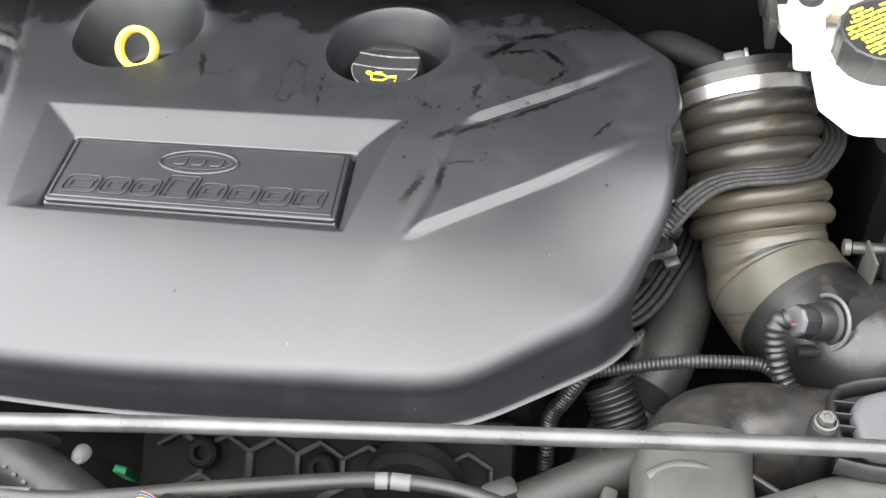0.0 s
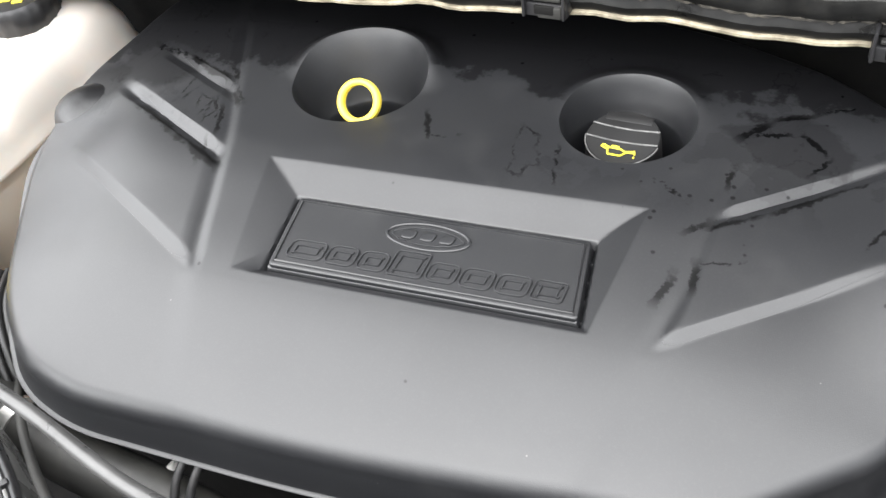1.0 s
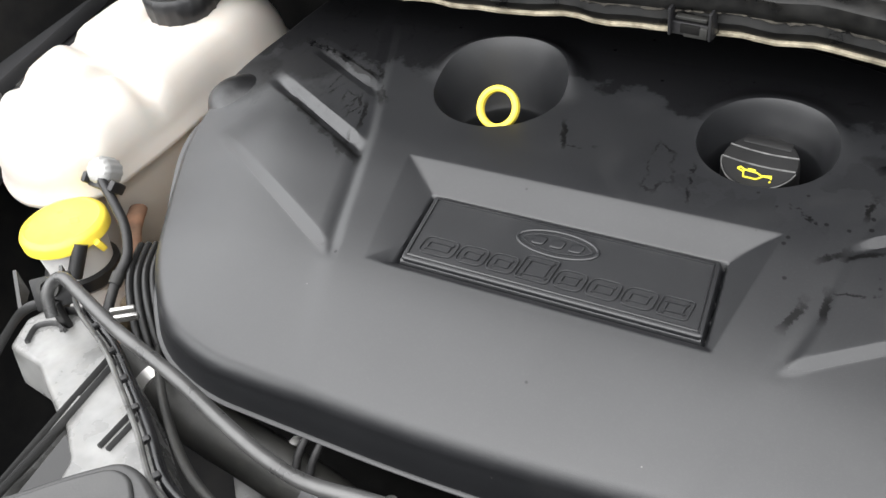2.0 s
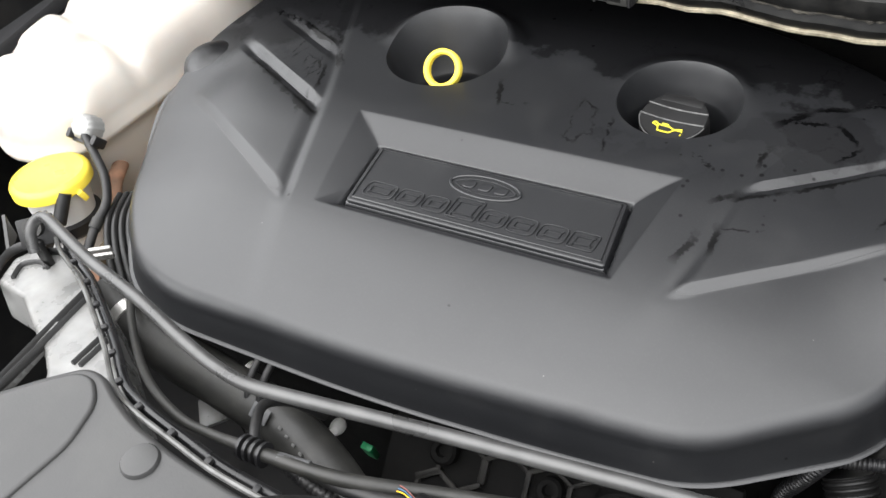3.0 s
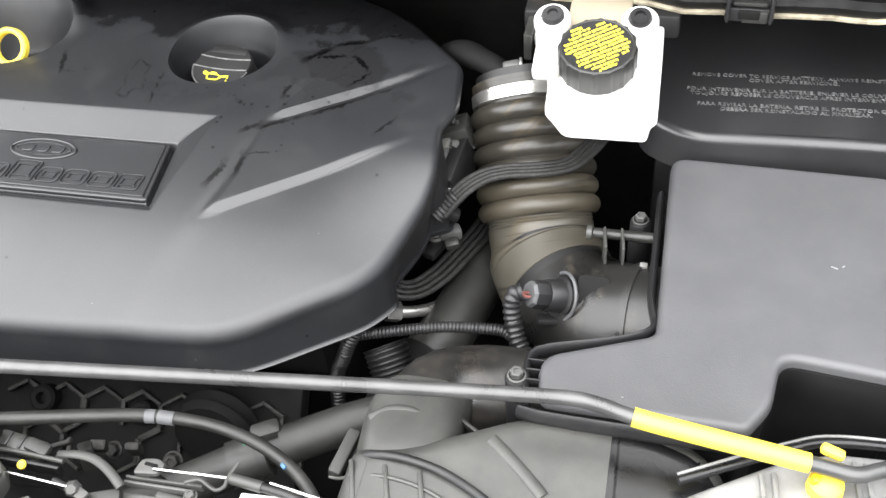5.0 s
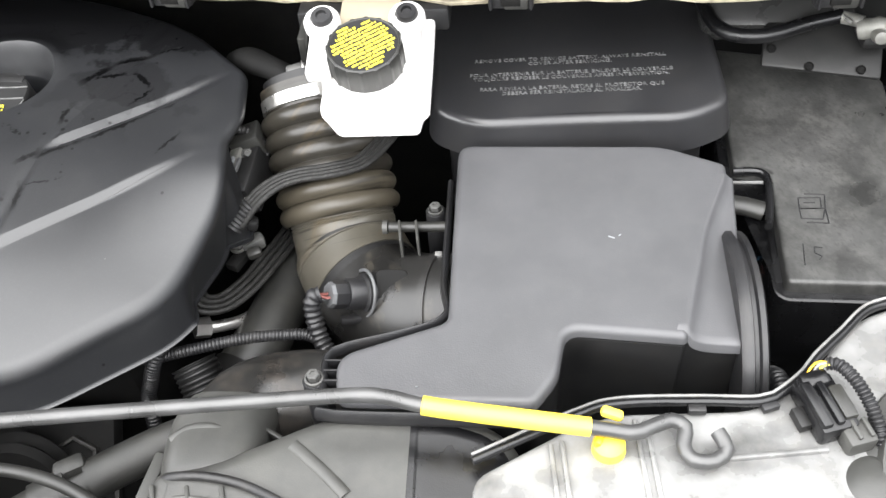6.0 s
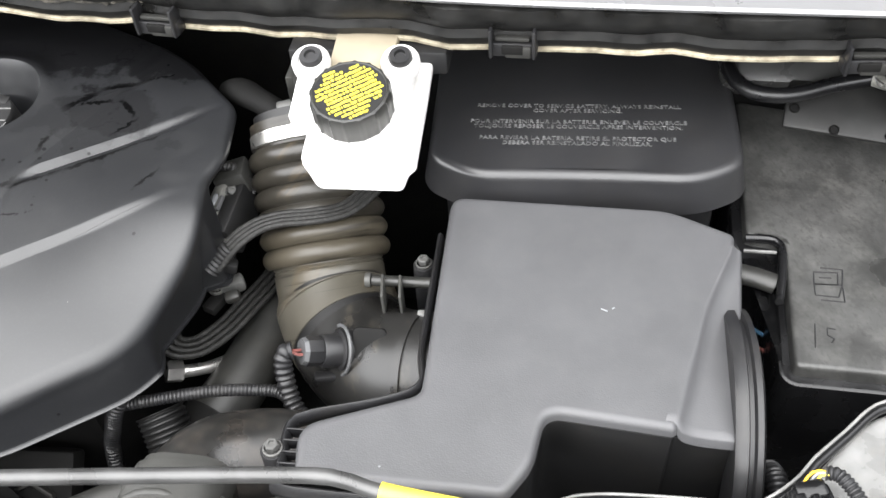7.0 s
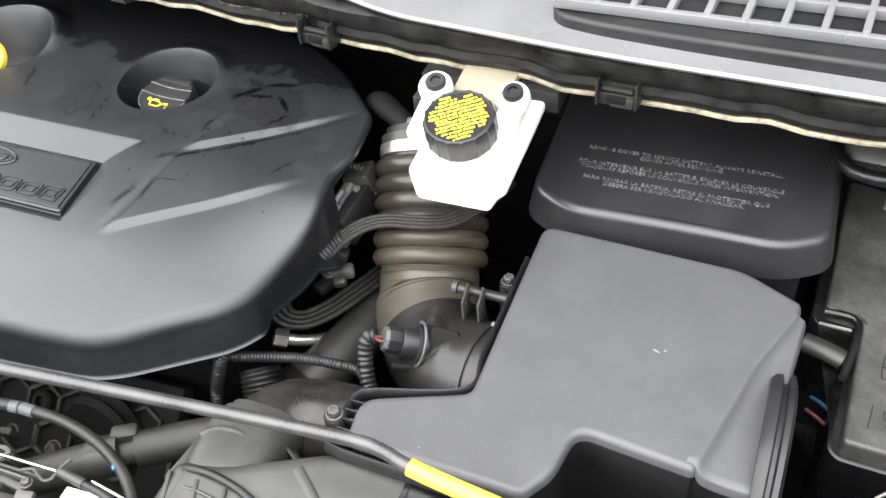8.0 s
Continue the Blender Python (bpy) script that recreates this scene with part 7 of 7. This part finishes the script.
for name, x, y, z, sx, sy, sz, rx, ry, rz, mt in (("stay", 0.030, 0.288, 0.906, 0.020, 0.004, 0.008, 0, 10, -12, GREYHOSE), ("stay", 0.058, 0.285, 0.905, 0.022, 0.010, 0.008, 12, 0, 20, GREYHOSE), ("spacer", 0.020, 0.262, 0.917, 0.012, 0.016, 0.012, 0, 0, 30, ALU), ("hook", 0.074, 0.268, 0.903, 0.016, 0.006, 0.014, 0, 25, -30, DUCTG), ("hook", 0.112, 0.291, 0.897, 0.014, 0.008, 0.006, 8, 0, 10, ALU),
                                                  ("lug", 0.034, 0.345, 0.862, 0.010, 0.006, 0.020, 20, 8, 15, WORN), ("lug", 0.004, 0.333, 0.864, 0.010, 0.012, 0.018, -15, 10, 40, WORN), ("lug", 0.058, 0.325, 0.862, 0.010, 0.008, 0.022, 10, -12, 0, WORN), ("lug", 0.004, 0.345, 0.858, 0.012, 0.008, 0.010, 20, 8, 15, WORN), ("lug", -0.018, 0.336, 0.868, 0.018, 0.004, 0.004, 10, -12, 20, WORN), ("lug", -0.012, 0.338, 0.866, 0.004, 0.012, 0.004, 10, -12, 20, WORN)):
    part(name, box(x, y, z, sx, sy, sz, 0.0018, pose(0, 0, 0, rx, ry, rz)), mt, lt)
for x, y, z in ((0.000, 0.262, 0.928), (0.110, 0.298, 0.902)):
    bolt((x, y, z), 0.0036, 0.004, material=ALU, label="dull steel bolt", parent=lt)

# ---- right front: plug, headlamp ----
pg = thing("lamp_connector", (0.618, 0.40, 0.90), "black headlamp plug with amber wires and conduit", "connector")
seat_ = Matrix.Translation((0.6105, 0.3915, 0.916)) @ pose(0, 0, 0, 0, 4, -73) @ Matrix.Scale(0.92, 4)
for name, cx, cy, cz, sx, sy, sz, r, mt in (("shell", 0.001, 0.0, 0.0, 0.042, 0.026, 0.018, 0.003, GLOSS), ("shell_step", 0.002, -0.0085, 0.008, 0.034, 0.0075, 0.010, 0.002, GLOSS), ("shell_step", 0.003, 0.0005, 0.009, 0.032, 0.0055, 0.008, 0.002, GLOSS), ("shell_step", 0.004, 0.009, 0.008, 0.025, 0.010, 0.008, 0.002, DUCT),
                                            ("shell_head", -0.017, 0.001, 0.003, 0.012, 0.020, 0.015, 0.003, GLOSS), ("lock_tab", 0.003, -0.0165, -0.003, 0.015, 0.008, 0.008, 0.001, PIT), ("tail_block", 0.026, 0.010, -0.001, 0.016, 0.020, 0.016, 0.003, DUCTG), ("tail_rib", 0.024, 0.016, 0.007, 0.014, 0.003, 0.005, 0.001, DUCTG), ("tail_rib", 0.024, 0.008, 0.007, 0.014, 0.003, 0.005, 0.001, DUCTG)):
    b = box(cx, cy, cz, sx, sy, sz, r)
    bmesh.ops.transform(b, matrix=seat_, verts=b.verts)
    part(name, b, mt, pg)
for k in range(3):
    part("wire", tube([(0.602 + 0.004 * k, 0.4075, 0.920), (0.606 + 0.003 * k, 0.4135, 0.926), (0.612 + 0.002 * k, 0.4165 - 0.0012 * k, 0.928), (0.622, 0.4145, 0.927)], 0.0008, 6, step=0.003), (ORANGE, TAPE, YELLOW)[k], pg)
part("conduit", sweep(smooth_path([(0.616, 0.4165, 0.926), (0.623, 0.4145, 0.927), (0.630, 0.405, 0.926), (0.636, 0.392, 0.922), (0.640, 0.378, 0.915), (0.641, 0.366, 0.905)], 0.0006), corrugated(0.0044, 0.0026, 0.0011), 14), BLACK, pg)
hl = thing("headlamp_housing", (0.70, 0.37, 0.80), "large rounded grey headlamp housing", "headlamp")
part("dome", lathe([(0.078, -0.08), (0.078, 0.0), (0.074, 0.010), (0.062, 0.016), (0.0, 0.020)], Matrix.Translation((0.712, 0.342, 0.892)) @ pose(0, 0, 0, 12, 8, 0), 56), DUCTG, hl)
part("rim", lathe([(0.076, -0.06), (0.089, -0.06), (0.0895, -0.006), (0.0885, -0.002), (0.0850, 0.0), (0.0800, 0.002), (0.0790, 0.008), (0.074, 0.010)], Matrix.Translation((0.712, 0.342, 0.892)) @ pose(0, 0, 0, 12, 8, 0), 56), DUCTG, hl)
part("side_pod", lathe([(0.0, 0.014), (0.012, 0.013), (0.020, 0.008), (0.024, 0.0), (0.025, -0.05)], Matrix.Translation((0.634, 0.345, 0.899)), 32), DUCTG, hl)
conduit("wire_conduit", [(0.6035, 0.458, 0.855), (0.6035, 0.446, 0.866), (0.604, 0.432, 0.866), (0.605, 0.416, 0.856), (0.606, 0.40, 0.83)], 0.0075, "black corrugated conduit beside the air box", 0.0034)
wr = thing("fuse_wiring", (0.62, 0.5, 0.8), "red and blue wires beside the fuse box", "wiring")
part("wire", tube([(0.606, 0.598, 0.814), (0.613, 0.590, 0.818), (0.622, 0.587, 0.814)], 0.0016, 8, step=0.003), RED, wr)
part("wire", tube([(0.608, 0.610, 0.816), (0.615, 0.603, 0.820), (0.624, 0.600, 0.816)], 0.0016, 8, step=0.003), BLUE, wr)

# ---- right rear corner ----
rb = thing("inner_fender_bracket", (0.68, 0.74, 0.9), "grey steel inner fender bracket with bolts", "bracket")
part("plate", box(0.681, 0.745, 0.943, 0.096, 0.075, 0.006, 0.003, pose(0, 0, 0, 30, 4, -8)), INNER, rb)
part("upper_plate", box(0.648, 0.790, 0.955, 0.13, 0.085, 0.040, 0.016, pose(0, 0, 0, 32, 0, -3)), PRIMER, rb, "bare grey pressed-steel edge")
for x, y in ((0.637, 0.731), (0.666, 0.716), (0.707, 0.712)):
    part("hole_rim", lathe([(0.0, 0.001), (0.0026, 0.001), (0.0031, 0.0025), (0.0037, 0.002), (0.0040, 0.0)], Matrix.Translation((x, y, 0.9462 + 0.577 * (y - 0.745) + 0.01 * (x - 0.675))) @ pose(0, 0, 0, 30, 6, 0), 16), DARK, rb)
hc = thing("hose_coupling", (0.71, 0.72, 0.93), "corroded grey hose coupling on a rubber hose", "hose")
part("rubber_hose", tube([(0.583, 0.785, 0.957), (0.586, 0.757, 0.957), (0.591, 0.740, 0.956), (0.602, 0.7265, 0.956), (0.619, 0.721, 0.957), (0.637, 0.7235, 0.958), (0.661, 0.732, 0.960), (0.690, 0.739, 0.962)], 0.0060, 16), GLOSS, hc)
part("barb", tube([(0.688, 0.7385, 0.962), (0.704, 0.728, 0.963)], 0.0052, 14), OLIVE, hc, "pale corroded barb")
part("body", lathe([(0.0, -0.011), (0.0075, -0.011), (0.0088, -0.006), (0.0080, 0.0), (0.0088, 0.005), (0.0065, 0.010), (0.0, 0.010)], along((0.7105, 0.7215, 0.9615), (0.7245, 0.7165, 0.967)), 20), OLIVE, hc)
part("nib", lathe([(0.0, 0.012), (0.005, 0.011), (0.006, 0.0)], along((0.7125, 0.713, 0.9605), (0.7115, 0.700, 0.965)), 14), OLIVE, hc)
part("clip", box(0.690, 0.735, 0.965, 0.003, 0.022, 0.003, 0.001, pose(0, 0, 0, 0, 0, 24)), STEEL, hc)
part("mount", box(0.720, 0.729, 0.950, 0.034, 0.030, 0.012, 0.006), PIT, hc)
rail2 = thing("fender_rail", (0.82, 0.55, 0.85), "dark inner fender rail beside the fuse box", "rail")
part("rail", box(0.825, 0.56, 0.89, 0.07, 0.60, 0.03, 0.008, pose(0, 0, 0, 0, -10, 6)), BODY, rail2)
# added dark sheet over a bright gap, standing for the corner's shade
part("gap_cover", box(0.855, 0.775, 0.80, 0.17, 0.34, 0.02, 0.006), PIT, rail2)
part("side_wall", box(0.900, 0.56, 0.88, 0.10, 0.66, 0.04, 0.008, pose(0, 0, 0, 0, -20, 6)), BODY, rail2)
